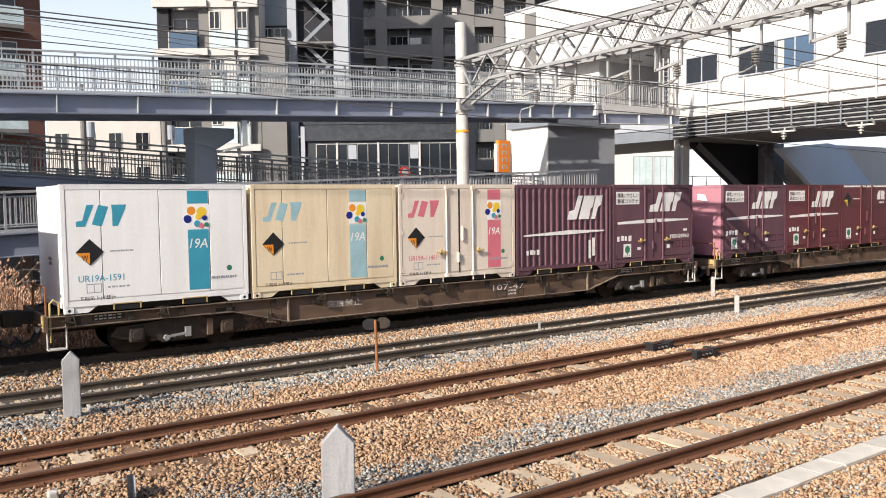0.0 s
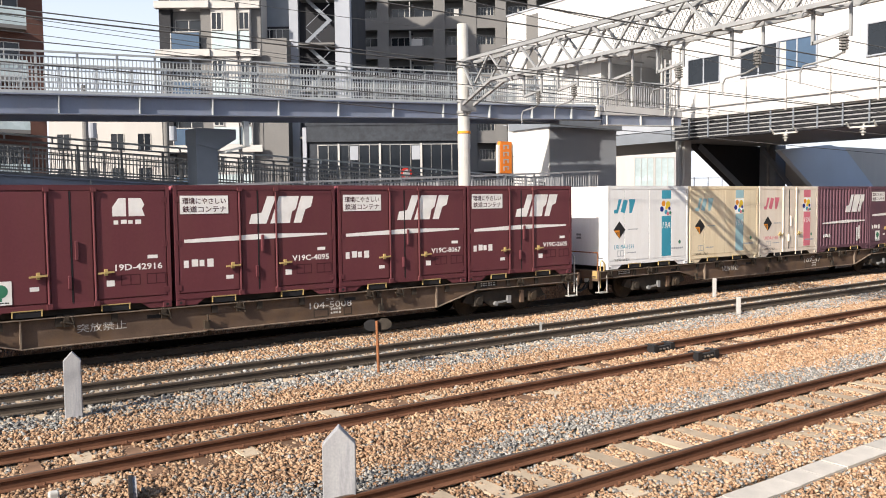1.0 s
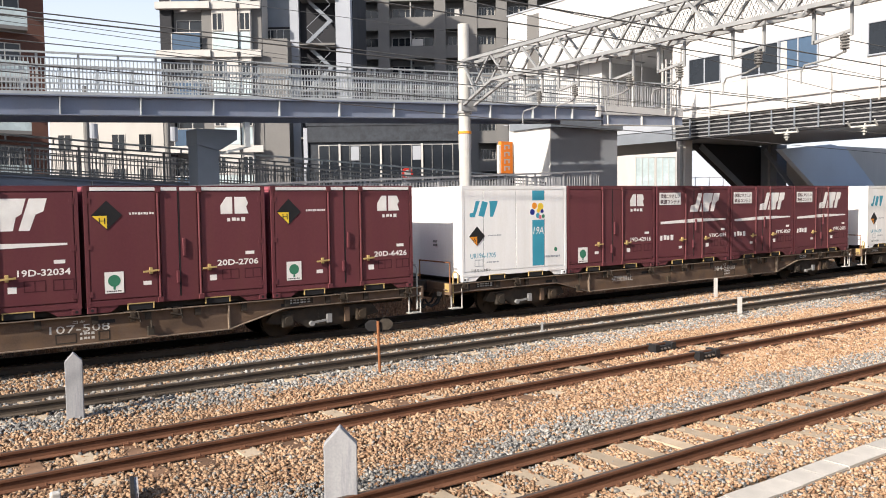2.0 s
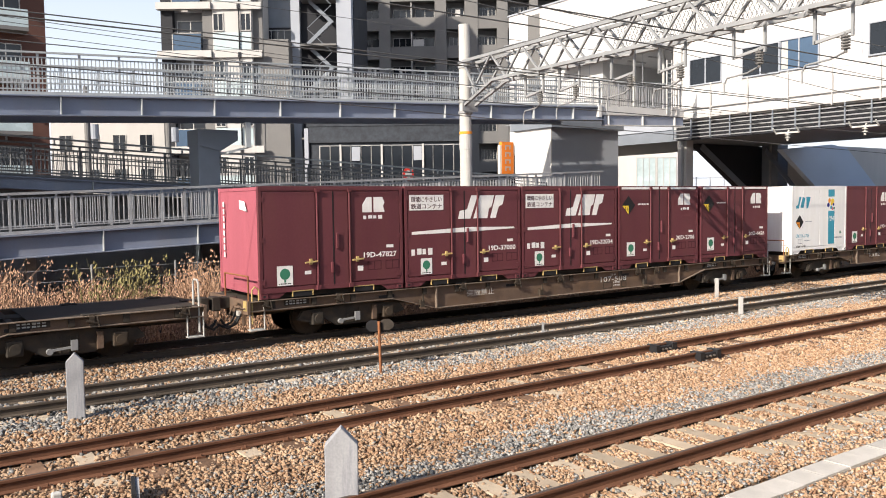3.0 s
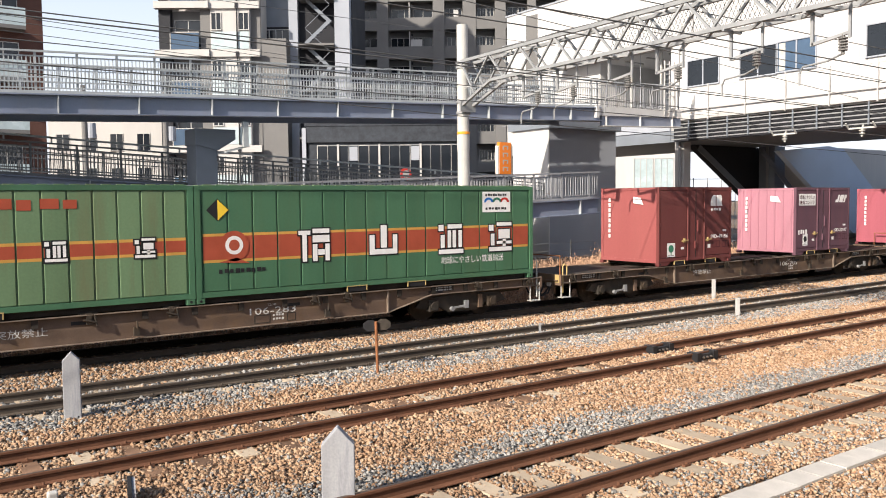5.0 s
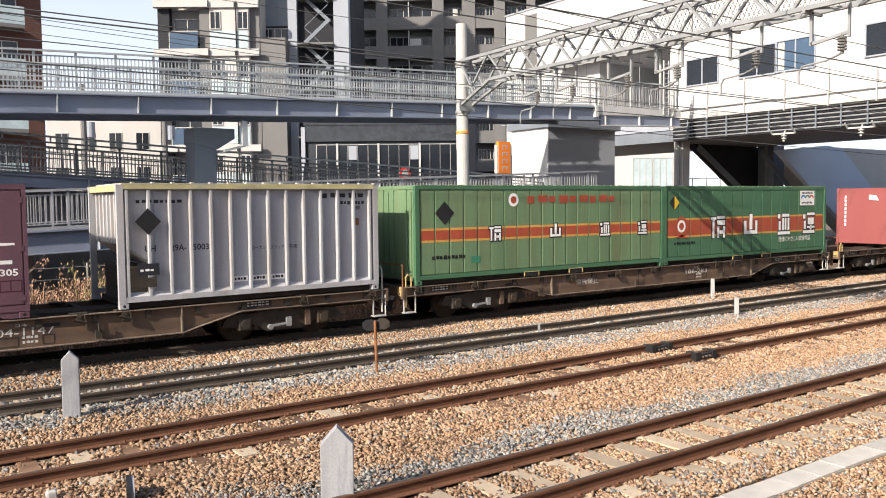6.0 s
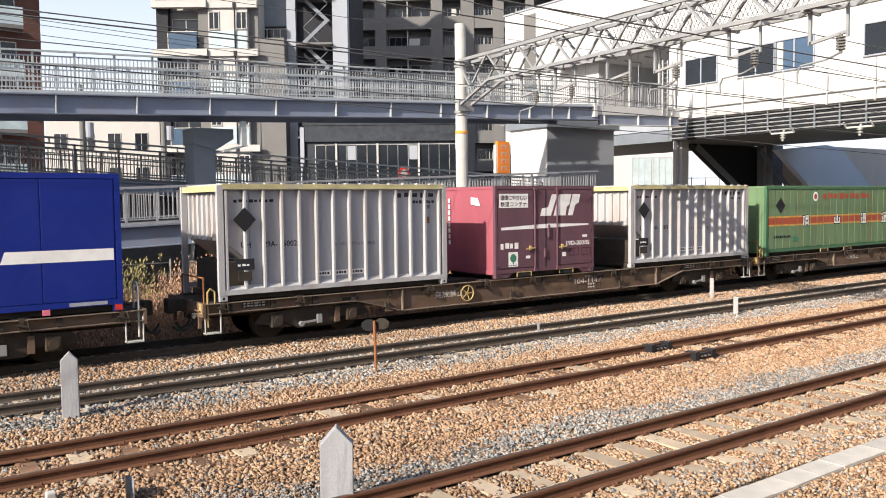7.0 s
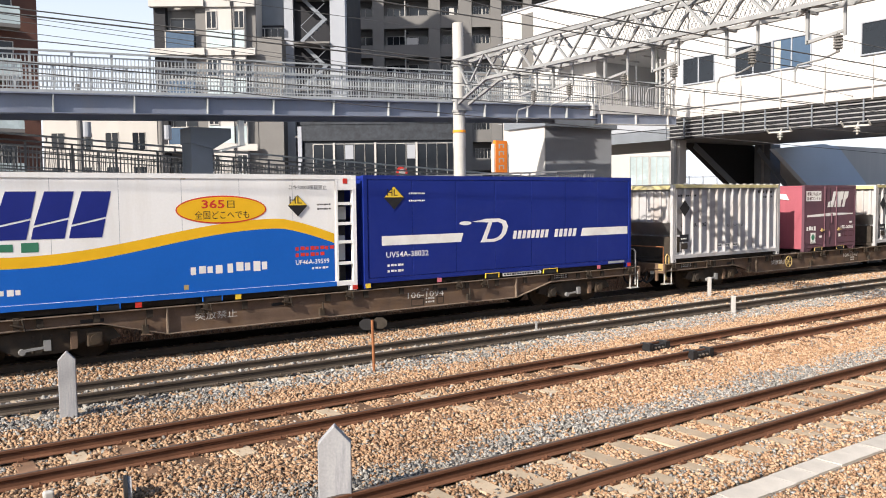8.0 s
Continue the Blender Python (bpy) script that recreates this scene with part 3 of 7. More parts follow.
# ---- footbridge ramps ----
def ramp(name, label, y, depth, x0, z0, x1, z1, rail_h, mid, post_step, bal_step, girder_h, paint, near_gap=0.0, far=True, stiff=2.6, gpaint=None, outer=0.0):
    """A sloping walkway: girder, deck, posts, rails and balusters. z is the deck height at each end."""
    t = thing(name, label, "footbridge ramp", pose(x0, y, 0), kind="structure")
    n = x1 - x0
    hz = lambda x: z0 + (z1 - z0) * x / n
    slope = (z1 - z0) / n
    sl = lambda a, b: [(0, hz(0) + a), (n, hz(n) + a), (n, hz(n) + b), (0, hz(0) + b)]
    gp = gpaint or GIRDER
    part("girder", Shape().plate(sl(-girder_h, 0), "y", 0, 0.05), gp, t)
    part("girder_flange", Shape().plate(sl(-girder_h - 0.03, -girder_h), "y", -0.14, 0.14), gp, t)
    part("girder_flange", Shape().plate(sl(0.0, 0.04), "y", -0.14, 0.14), gp, t)
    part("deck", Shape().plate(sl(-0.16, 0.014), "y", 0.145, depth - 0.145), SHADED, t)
    part("kerb", Shape().plate(sl(0.045, 0.13), "y", -0.06, 0.014), paint, t)
    part("girder", Shape().plate(sl(-girder_h, 0), "y", depth - 0.05, depth), gp, t)
    rib = Shape().box(-0.012, 0.012, -0.13, -0.001, -girder_h, 0).mesh("stiffener")
    rib.materials.append(RAILING)
    k = stiff * 0.63
    while k < n:
        part("stiffener", rib, None, t, at=pose(k, 0, hz(k)))
        k += stiff
    post = Shape().box(-0.03, 0.03, -0.025, 0.025, 0.0, rail_h).mesh("post")
    post.materials.append(paint)
    bal = Shape().box(-0.012, 0.012, -0.011, 0.011, 0.2, rail_h - 0.12).mesh("baluster")
    bal.materials.append(paint)
    for side, yy in (("near", -0.02 + near_gap), ("far", depth + 0.0)):
        if side == "far" and not far:
            continue
        part("handrail", Shape().bar((0, yy - 0.03, hz(0) + rail_h), (n, yy - 0.03, hz(n) + rail_h), 0.07, 0.05), paint, t)
        part("rail_bar", Shape().bar((0, yy, hz(0) + rail_h - 0.13), (n, yy, hz(n) + rail_h - 0.13), 0.035, 0.035), paint, t)
        part("rail_bar", Shape().bar((0, yy, hz(0) + 0.2), (n, yy, hz(n) + 0.2), 0.035, 0.035), paint, t)
        if outer and side == "near":
            part("grip_rail", Shape().bar((0, yy + 0.1, hz(0) + rail_h + outer), (n, yy + 0.1, hz(n) + rail_h + outer), 0.07, 0.06), RAILING, t, "pale grip rail")
            j = 0.6
            while j < n:
                part("grip_bracket", Shape().box(j - 0.02, j + 0.02, yy + 0.02, yy + 0.09, hz(j) + rail_h, hz(j) + rail_h + outer), RAILING, t)
                j += 1.3
        for h in mid:
            part("rail_bar", Shape().bar((0, yy - 0.04, hz(0) + h), (n, yy - 0.04, hz(n) + h), 0.04, 0.04), paint, t)
        k = 0.0
        while k <= n:
            part("post", post, None, t, at=pose(k, yy, hz(k)))
            k += post_step
        if side == "near":
            k = bal_step
            while k < n:
                part("baluster", bal, None, t, at=pose(k, yy, hz(k)))
                k += bal_step
        else:
            s = Shape()
            k = bal_step
            while k < n:
                s.box(k - 0.011, k + 0.011, yy - 0.011, yy + 0.011, hz(k) + 0.2, hz(k) + rail_h - 0.12)
                k += bal_step
            tagged(part("far_balusters", s, paint, t), kind="stuff")
    return t


def footbridge():
    ramp("ramp_lower", "grey steel footbridge ramp rising beside the railway", 23.5, 2.2, -12, 1.78, 24.55, 3.13, 1.1, (), 1.5, 0.135, 0.55, RAMPRAIL)
    ramp("ramp_middle", "grey footbridge ramp with dark railing behind the lower ramp", 27.3, 2.2, -14, 4.95, 25.0, 2.8, 1.06, (0.28, 0.72), 1.3, 0.115, 0.3, RAILINGDARK, outer=0.19)
    ramp("ramp_upper", "upper steel footbridge with blue-grey girder and grey railing", 25.0, 2.6, -10, 5.566, 26.2, 7.043, 1.2, (0.36, 0.85), 1.08, 0.108, 0.50, RAILING, stiff=2.2)
    # short landing that leads into the station
    t = thing("landing", "pale steel landing between footbridge and station", "footbridge landing", pose(25.98, 24.98, 7.03, 0, -1.95, 0), kind="structure")
    part("slab", Shape().box(0, 5.3, 0, 2.6, -0.32, -0.02), WALLWHITE, t)
    part("fascia", Shape().box(0, 5.6, -0.06, -0.004, -0.3, 0.06), STATION, t)
    part("end_plate", Shape().box(-0.16, -0.004, -0.16, 0.3, -0.4, 0.1), STATION, t)
    part("girder", Shape().box(0.3, 5.6, 0.0, 0.12, -0.72, -0.325), GIRDER, t)
    part("girder_flange", Shape().box(0.3, 5.6, -0.1, 0.22, -0.76, -0.724), STATION, t)
    for k in range(3):
        part("stiffener", Shape().box(0.5 + 2.2 * k, 0.54 + 2.2 * k, -0.09, -0.002, -0.72, -0.33), STATION, t)
    for k in range(10):
        part("post", Shape().box(0.6 * k + 0.05, 0.6 * k + 0.1, 0.0, 0.04, 0.0, 1.16), RAMPRAIL, t)
    part("handrail", Shape().bar((0, 0.02, 1.17), (5.6, 0.02, 1.17), 0.06), RAILING, t)
    part("rail_bar", Shape().bar((0, 0.02, 1.0), (5.6, 0.02, 1.0), 0.035), RAMPRAIL, t)
    s = Shape()
    for k in range(46):
        s.box(0.12 * k + 0.1, 0.12 * k + 0.12, 0.01, 0.03, 0.1, 1.0)
    tagged(part("balusters", s, RAMPRAIL, t), kind="stuff")
    # caged ladder where the landing meets the station
    t = thing("service_ladder", "white steel service ladder at the end of the landing", "ladder", pose(30.3, 24.868, 6.95))
    for x in (0.0, 0.34, 0.68):
        part("stile", Shape().box(x, x + 0.05, 0, 0.05, 0, 2.5), WALLWHITE, t)
    for k in range(11):
        part("rung", Shape().box(0.05, 0.34, 0.01, 0.04, 0.12 + 0.22 * k, 0.155 + 0.22 * k), RAILING, t)
    for k in range(4):
        part("guard_bar", Shape().box(0.39, 0.68, -0.02, 0.02, 0.3 + 0.6 * k, 0.34 + 0.6 * k), WALLWHITE, t)
    # Added dark sheet: stands in for the shade below the middle ramp.
    w = thing("ramp_wall", "added dark sheet for the shade below the middle ramp", "wall", pose(0, 28.4, 0), kind="structure")
    part("wall", Shape().plate([(-14, 0.3), (12.5, 0.3), (12.5, 2.3), (23.5, 2.2), (23.5, 2.55), (-14, 4.6)], "y", 0, 0.2), TAUPE, w)
    # piers
    for x, w in ((9.1, 0.72), (-6.0, 0.72)):
        t = thing("bridge_pier", "dark steel bridge pier with a cross head", "pier", pose(x, 26.3, 0.2), kind="structure")
        part("column", Shape().box(-w / 2, w / 2, -0.45, 0.45, 0, 5.25), PIER, t, bevel=0.03)
        part("cross_head", Shape().plate([(-0.38, 4.8), (0.364, 4.62), (0.95, 4.98), (0.95, 5.3), (-0.38, 5.3)], "y", -0.52, 0.52), PIER, t)
        part("bracket", Shape().plate([(w / 2, 4.5), (w / 2 + 0.8, 4.72), (w / 2 + 0.8, 4.76), (w / 2, 4.56)], "y", -1.2, -0.55), RAILING, t)
        part("post", Shape().box(w / 2 + 0.55, w / 2 + 0.72, -1.32, -1.2, 4.7, 5.5), RAILING, t)
    for x in (3.6, 13.4, 19.0):
        t = thing("ramp_support", "slim grey steel support under the lower ramp", "pier", pose(x, 24.6, 0.2), kind="structure")
        part("column", Shape().box(-0.12, 0.12, -0.12, 0.12, 0, 1.55 + 0.035 * x), GALV, t)


def catenary():
    # pole
    t = thing("catenary_pole", "round pale concrete catenary pole with bands", "catenary pole", pose(15.94, 21.2, 0.0, 0, 0, 0))
    part("shaft", Shape().tube((0.02, 0, 0), (-0.02, 0, 8.74), 0.215, 20, 0.175), POLE, t)
    part("band", Shape().tube((0, 0, 5.25), (0, 0, 5.33), 0.212, 20), ORANGE, t, "orange band")
    part("band", Shape().tube((0, 0, 4.75), (0, 0, 5.22), 0.208, 20), WALLWHITE, t, "white band")
    for z in (5.9, 6.25, 7.35, 7.5):
        part("clamp", Shape().tube((0, 0, z), (0, 0, z + 0.07), 0.235, 16), GALV, t)
    part("clamp_plate", Shape().box(-0.3, 0.3, -0.27, -0.2, 5.95, 6.3), GALV, t)
    # truss beam
    t = thing("truss_beam", "galvanised lattice truss beam over the tracks", "truss beam", pose(15.94, 20.95, 0))
    dx, n = -0.052, 19.5
    pt = lambda k, z, o=0.0: (dx * k + o, -k, z)
    for o in (-0.26, 0.26):
        part("chord", Shape().bar(pt(0, 7.52, o), pt(n, 7.52, o), 0.09), GALV, t)
        part("chord", Shape().bar(pt(1.6, 6.74, o), pt(n, 6.74, o), 0.09), GALV, t)
        part("knee", Shape().bar(pt(0, 6.15, o * 0.8), pt(1.6, 6.74, o), 0.08), GALV, t)
        k, flip = 0.0, False
        while k < n - 0.7:
            a, b = (6.74, 7.52) if flip else (7.52, 6.74)
            if k == 0:
                part("brace", Shape().bar(pt(0, 7.5, o), pt(0.75, 6.42, o), 0.055), GALV, t)
            else:
                part("brace", Shape().bar(pt(k, a, o), pt(k + 0.75, b, o), 0.055), GALV, t)
            k += 0.75
            flip = not flip
    for z in (7.56, 6.7):
        s = Shape()
        k, flip = 0.2, 1
        while k < n - 0.6:
            s.bar(pt(k, z, -0.26 * flip), pt(k + 0.6, z, 0.26 * flip), 0.04)
            k += 0.6
            flip = -flip
        part("lacing", s, GALV, t)
    s = Shape()
    for i in range(110):
        s.bar(pt(6.0 + 0.12 * i, 6.8, 0.33), pt(6.0 + 0.12 * i + 0.35, 7.48, 0.33), 0.008)
        s.bar(pt(6.35 + 0.12 * i, 6.8, 0.335), pt(6.0 + 0.12 * i, 7.48, 0.335), 0.008)
    tagged(part("netting", s, WIRE, t, "dark wire netting"), kind="stuff")
    part("cable_run", Shape().path([pt(1.0 + 1.2 * i, 7.62 + 0.03 * (i % 2), -0.1) for i in range(16)], 0.025, 6), WIRE, t)
    # hangers with insulators
    for k in (2.9, 4.4, 6.4, 8.0, 10.1, 12.0, 14.05):
        h = thing("hanger", "galvanised hanger bracket with brown insulators under the truss", "catenary hanger", pose(15.94 + dx * k, 20.95 - k, 0), group="hangers")
        part("bracket", Shape().bar((-0.32, 0, 6.68), (0.32, 0, 6.68), 0.06).bar((-0.02, 0, 6.7), (-0.02, 0, 6.05), 0.06).bar((-0.02, 0, 6.08), (-0.02, -0.75, 6.2), 0.06).bar((-0.02, -0.75, 6.1), (-0.02, -0.75, 6.75), 0.05), GALV, h)
        s = Shape()
        for j in range(5):
            s.tube((-0.02, -0.62, 6.12 - 0.055 * j), (-0.02, -0.62, 6.09 - 0.055 * j), 0.085, 10)
        part("insulator", s.tube((-0.02, -0.62, 6.18), (-0.02, -0.62, 5.8), 0.035, 8), INSUL, h)
        part("arm", Shape().path([(-0.02, -0.62, 5.82), (0.2, -0.2, 5.76), (0.25, 0.35, 5.72), (0.25, 0.42, 5.6), (0.25, 0.42, 5.36)], 0.022, 8), GALV, h)
    # wires along the tracks: (y, x0, z0, x1, z1, radius)
    for y, x0, z0, x1, z1, r in WIRES:
        w = thing("overhead_wire", "thin dark overhead wire above the railway", "overhead wire", pose(x0, y, z0), group="overhead wires")
        m = 12
        pts = [(k / m * (x1 - x0), 0, k / m * (z1 - z0) - (0.25 if y > 20 else 0.0) * math.sin(math.pi * k / m) * abs(x1 - x0) / 60) for k in range(m + 1)]
        part("cable", Shape().path(pts, r, 6), WIRE, w)


WIRES = [(18.47, -6, 6.02, 16.05, 5.42, 0.013), (18.47, 16.05, 5.42, 60, 4.5, 0.013), (17.43, -6, 6.3, 90, 5.6, 0.011),
         (24.0, -6, 8.4, 40, 7.1, 0.009), (24.0, -6, 8.26, 40, 7.0, 0.009), (24.0, -6, 7.95, 40, 6.9, 0.009), (30.0, -10, 10.8, 60, 11.2, 0.012),
         (14.97, -6, 5.45, 60, 5.2, 0.012), (13.93, -6, 6.1, 90, 5.6, 0.011), (11.27, -6, 5.45, 90, 5.1, 0.011), (10.23, -6, 6.0, 90, 5.7, 0.011),
         (12.5, -6, 7.57, 60, 7.5, 0.012), (9.0, -6, 7.57, 60, 7.4, 0.014), (7.32, -6, 5.4, 90, 5.2, 0.01), (14.9, -6, 8.3, 60, 6.4, 0.011), (17.4, 0, 9.2, 60, 5.4, 0.011)]


# ---- buildings ----
def window(parent, x0, x1, z0, z1, y, panes=2, frame=WALLWHITE, glass=GLASS, depth=0.12):
    """A recessed window on a face that looks towards -y."""
    w = part("window", Shape().box(x0, x1, y - 0.012, y - 0.004, z0, z1), glass, parent, "dark glazed window")
    s = Shape()
    e = 0.05
    s.box(x0 - e, x1 + e, y - 0.06, y - 0.014, z1, z1 + e).box(x0 - e, x1 + e, y - 0.09, y - 0.014, z0 - e, z0)
    s.box(x0 - e, x0, y - 0.06, y - 0.014, z0, z1).box(x1, x1 + e, y - 0.06, y - 0.014, z0, z1)
    for k in range(1, panes):
        xx = x0 + (x1 - x0) * k / panes
        s.box(xx - 0.025, xx + 0.025, y - 0.05, y - 0.014, z0, z1)
    part("window_frame", s, frame, w, "pale window frame")
    return w


def side_window(parent, y0, y1, z0, z1, x, panes=2, frame=WALLWHITE, glass=GLASS):
    """A window on a face that looks towards -x."""
    w = part("window", Shape().box(x - 0.012, x - 0.004, y0, y1, z0, z1), glass, parent, "dark glazed window")
    s = Shape()
    e = 0.06
    s.box(x - 0.06, x - 0.014, y0 - e, y1 + e, z1, z1 + e).box(x - 0.09, x - 0.014, y0 - e, y1 + e, z0 - e, z0)
    s.box(x - 0.06, x - 0.014, y0 - e, y0, z0, z1).box(x - 0.06, x - 0.014, y1, y1 + e, z0, z1)
    for k in range(1, panes):
        yy = y0 + (y1 - y0) * k / panes
        s.box(x - 0.05, x - 0.014, yy - 0.03, yy + 0.03, z0, z1)
    part("window_frame", s, frame, w, "pale window frame")
    return w


def station():
    t = thing("station_building", "white elevated station building spanning the tracks", "station", pose(0, 0, 0), kind="structure")
    X = 34.0
    part("wall", Shape().box(X, X + 8, 4, 27.5, 6.6, 14.75), STATION, t)
    part("wall", Shape().box(X, X + 8, 32.4, 40.5, 6.6, 14.75), STATION, t)
    part("wall", Shape().box(X, X + 8, 27.504, 32.396, 10.75, 14.746), STATION, t)
    part("entrance_floor", Shape().box(X, X + 8, 27.504, 32.396, 6.604, 7.1), SHADED, t)
    # Pale back wall greyed: the shade inside the entrance put into its colour.
    part("entrance_back", Shape().box(X + 5, X + 5.2, 27.504, 32.396, 7.104, 10.746), SHADED, t, "entrance back wall in shade grey")
    part("entrance_door", Shape().box(X + 4.94, X + 4.996, 28.6, 31.0, 7.11, 9.6), GLASS, t, "dark glazed entrance door")
    part("roof", Shape().box(X - 0.06, X + 8.1, 3.9, 40.58, 14.75, 14.85), SHADED, t)
    part("wall_panel", Shape().box(X - 0.03, X - 0.004, 37.6, 38.65, 9.5, 14.45), TAUPE, t, "taupe wall panel")
    for k in range(3):
        part("strip_light", Shape().box(X + 0.8, X + 2.2, 28.2 + 1.5 * k, 28.32 + 1.5 * k, 10.68, 10.745), WALLWHITE, t)
    for y in (28.2, 30.2):
        part("door_post", Shape().box(X + 0.1, X + 0.2, y, y + 0.1, 7.104, 10.746), PALEMETAL, t)
    part("canopy", Shape().plate([(X - 1.1, 10.8), (X - 0.004, 10.86), (X - 0.004, 11.0), (X - 1.1, 10.88)], "y", 27.4, 35.3), SHADED, t)
    side_window(t, 24.64, 26.43, 8.72, 9.94, X, 2, frame=SHADED)
    side_window(t, 21.6, 23.43, 8.75, 10.05, X, 2, frame=SHADED)
    side_window(t, 19.72, 21.5, 8.78, 10.08, X, 2, frame=SHADED, glass=GLASSBLUE)
    side_window(t, 15.4, 17.48, 8.87, 10.13, X, 2, frame=SHADED)
    side_window(t, 9.0, 14.0, 8.87, 10.13, X, 4, frame=SHADED)
    part("blind", Shape().box(X - 0.02, X - 0.0125, 21.15, 21.46, 8.82, 10.04), PALEMETAL, t, "drawn pale blind")
    part("drain_pipe", Shape().path([(X - 0.12, 27.0, 7.2), (X - 0.12, 27.0, 10.6), (X - 0.12, 26.2, 11.1), (X - 0.12, 26.2, 14.8)], 0.1, 10), STATION, t)
    for z in (7.9, 11.6, 13.0):
        part("joint", Shape().box(X - 0.006, X - 0.001, 4, 41, z, z + 0.025), SHADED, t)
    for k in range(9):
        part("joint", Shape().box(X - 0.0065, X - 0.001, 6.1 + 3.9 * k, 6.125 + 3.9 * k, 8.0, 14.8), SHADED, t)
    # walkway along the building
    b = thing("station_bridge", "white parapet bridge with dark louvred girder over the tracks", "station bridge", pose(0, 0, 0), kind="structure")
    Y0, Y1, F = 2.0, 26.9, 33.2
    part("slab", Shape().box(F + 0.1, X - 0.004, Y0, Y1, 6.9, 7.3), WALLWHITE, b)
    part("parapet", Shape().box(F, F + 0.1, Y0, Y1, 7.2, 8.15), STATION, b)
    part("edge_beam", Shape().box(F - 0.06, F + 0.095, Y0, Y1, 6.97, 7.19), WALLWHITE, b)
    # Near-black backing: shade between the louvres put into the girder's colour.
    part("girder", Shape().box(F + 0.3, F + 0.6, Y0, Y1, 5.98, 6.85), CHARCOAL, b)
    for k in range(5):
        part("louvre", Shape().box(F + 0.02, F + 0.1, Y0, Y1, 6.05 + 0.18 * k, 6.1 + 0.18 * k), GALV, b)
    k = Y1
    while k > Y0:
        part("stiffener", Shape().box(F - 0.03, F + 0.018, k - 0.06, k, 6.02, 6.96), PIER, b)
        k -= 1.1
    k = 26.62
    while k > Y0:
        part("post", Shape().box(F - 0.12, F - 0.062, k - 0.06, k, 6.9, 8.58), WALLWHITE, b)
        k -= 2.0
    part("handrail", Shape().bar((F - 0.09, Y0, 8.45), (F - 0.09, Y1, 8.45), 0.05), WALLWHITE, b)
    part("handrail", Shape().bar((F - 0.09, Y0, 7.45), (F - 0.09, Y1, 7.45), 0.05), WALLWHITE, b)
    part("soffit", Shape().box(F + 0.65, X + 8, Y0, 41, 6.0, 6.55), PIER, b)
    for k in (17.2, 20.6):
        u = thing("bridge_insulator", "pale insulator bracket under the station bridge", "insulator", pose(F - 0.05, k, 0))
        part("arm", Shape().bar((0, -0.55, 5.9), (0, 0.55, 5.9), 0.07).bar((0, -0.55, 5.88), (-0.25, -0.55, 6.1), 0.05).bar((0, 0.55, 5.88), (-0.25, 0.55, 6.1), 0.05), PALEMETAL, u)
        part("insulator", Shape().tube((0, 0, 5.88), (0, 0, 5.55), 0.05, 8).tube((0, 0, 5.82), (0, 0, 5.78), 0.12, 10).tube((0, 0, 5.7), (0, 0, 5.66), 0.12, 10), PALEMETAL, u)
        part("hanger_rod", Shape().bar((0.1, 0, 6.02), (0, 0, 5.88), 0.05), PALEMETAL, u)
    # columns under the station
    for x, y, w, m in ((34.15, 26.85, 0.55, WALLWHITE), (42.2, 27.0, 1.0, PIER)):
        c = thing("station_column", "square station column under the elevated building", "column", pose(x, y, 0.25), kind="structure")
        part("column", Shape().box(-w / 2, w / 2, -w / 2, w / 2, 0, 5.75), m, c, bevel=0.02)
        part("pipe", Shape().tube((-w / 2 - 0.1, -0.1, 0), (-w / 2 - 0.1, -0.1, 5.75), 0.07, 8), GALV, c)
    # lift tower under the landing
    p = thing("lift_tower", "pale lift tower under the footbridge landing", "lift tower", pose(0, 0, 0), kind="structure")
    # One pale wall: shade put into the front's grey, sun into side_wall.
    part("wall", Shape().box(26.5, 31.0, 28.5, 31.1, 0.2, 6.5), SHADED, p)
    part("side_wall", Shape().box(26.44, 26.496, 28.5, 31.1, 0.2, 6.5), STATION, p)
    part("roof_slab", Shape().box(26.3, 31.2, 28.3, 31.3, 6.5, 6.9), PIER, p)
    # enclosed stair
    s = thing("stair_enclosure", "enclosed stair with blue-grey sloping roof beside the tracks", "stair", pose(0, 0, 0), kind="structure")
    part("roof", Shape().plate([(39.7, 5.6), (44.6, 6.0), (46.2, 5.85), (49.6, 3.63), (53.6, 1.0), (47.4, 1.0), (42.4, 4.0)], "y", 25.0, 25.3), STAIRROOF, s)
    part("wall", Shape().plate([(45.4, 5.96), (62, 5.96), (62, 0.3), (55.2, 0.3)], "y", 25.31, 30.0), STATION, s)
    # Upright near-black sheet: shade under the stair put into its colour.
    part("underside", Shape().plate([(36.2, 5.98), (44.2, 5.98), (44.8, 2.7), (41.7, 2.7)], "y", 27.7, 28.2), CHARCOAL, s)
    part("stringer", Shape().bar((36.5, 27.66, 5.85), (41.9, 27.66, 2.7), 0.06, 0.34, (0, 0, 1)), PIER, s, "dark stair stringer")
    part("stringer", Shape().bar((39.6, 25.9, 5.6), (43.6, 25.9, 2.7), 0.06, 0.3, (0, 0, 1)), PIER, s, "dark stair stringer")


GRID = -35.0     # the streets behind the railway run at an angle to it


def apartment(name, label, x, y, width, depth, h, paint, base=0.35, turn=GRID):
    """A block with its front left corner at x, y; its front looks towards the local -y."""
    t = thing(name, label, "apartment building", pose(x, y, base, 0, 0, turn), kind="structure")
    part("wall", Shape().box(0, width, 0, depth, 0, h), paint, t)
    part("roof", Shape().box(-0.2, width + 0.2, -0.2, depth + 0.2, h, h + 0.4), paint, t)
    return t


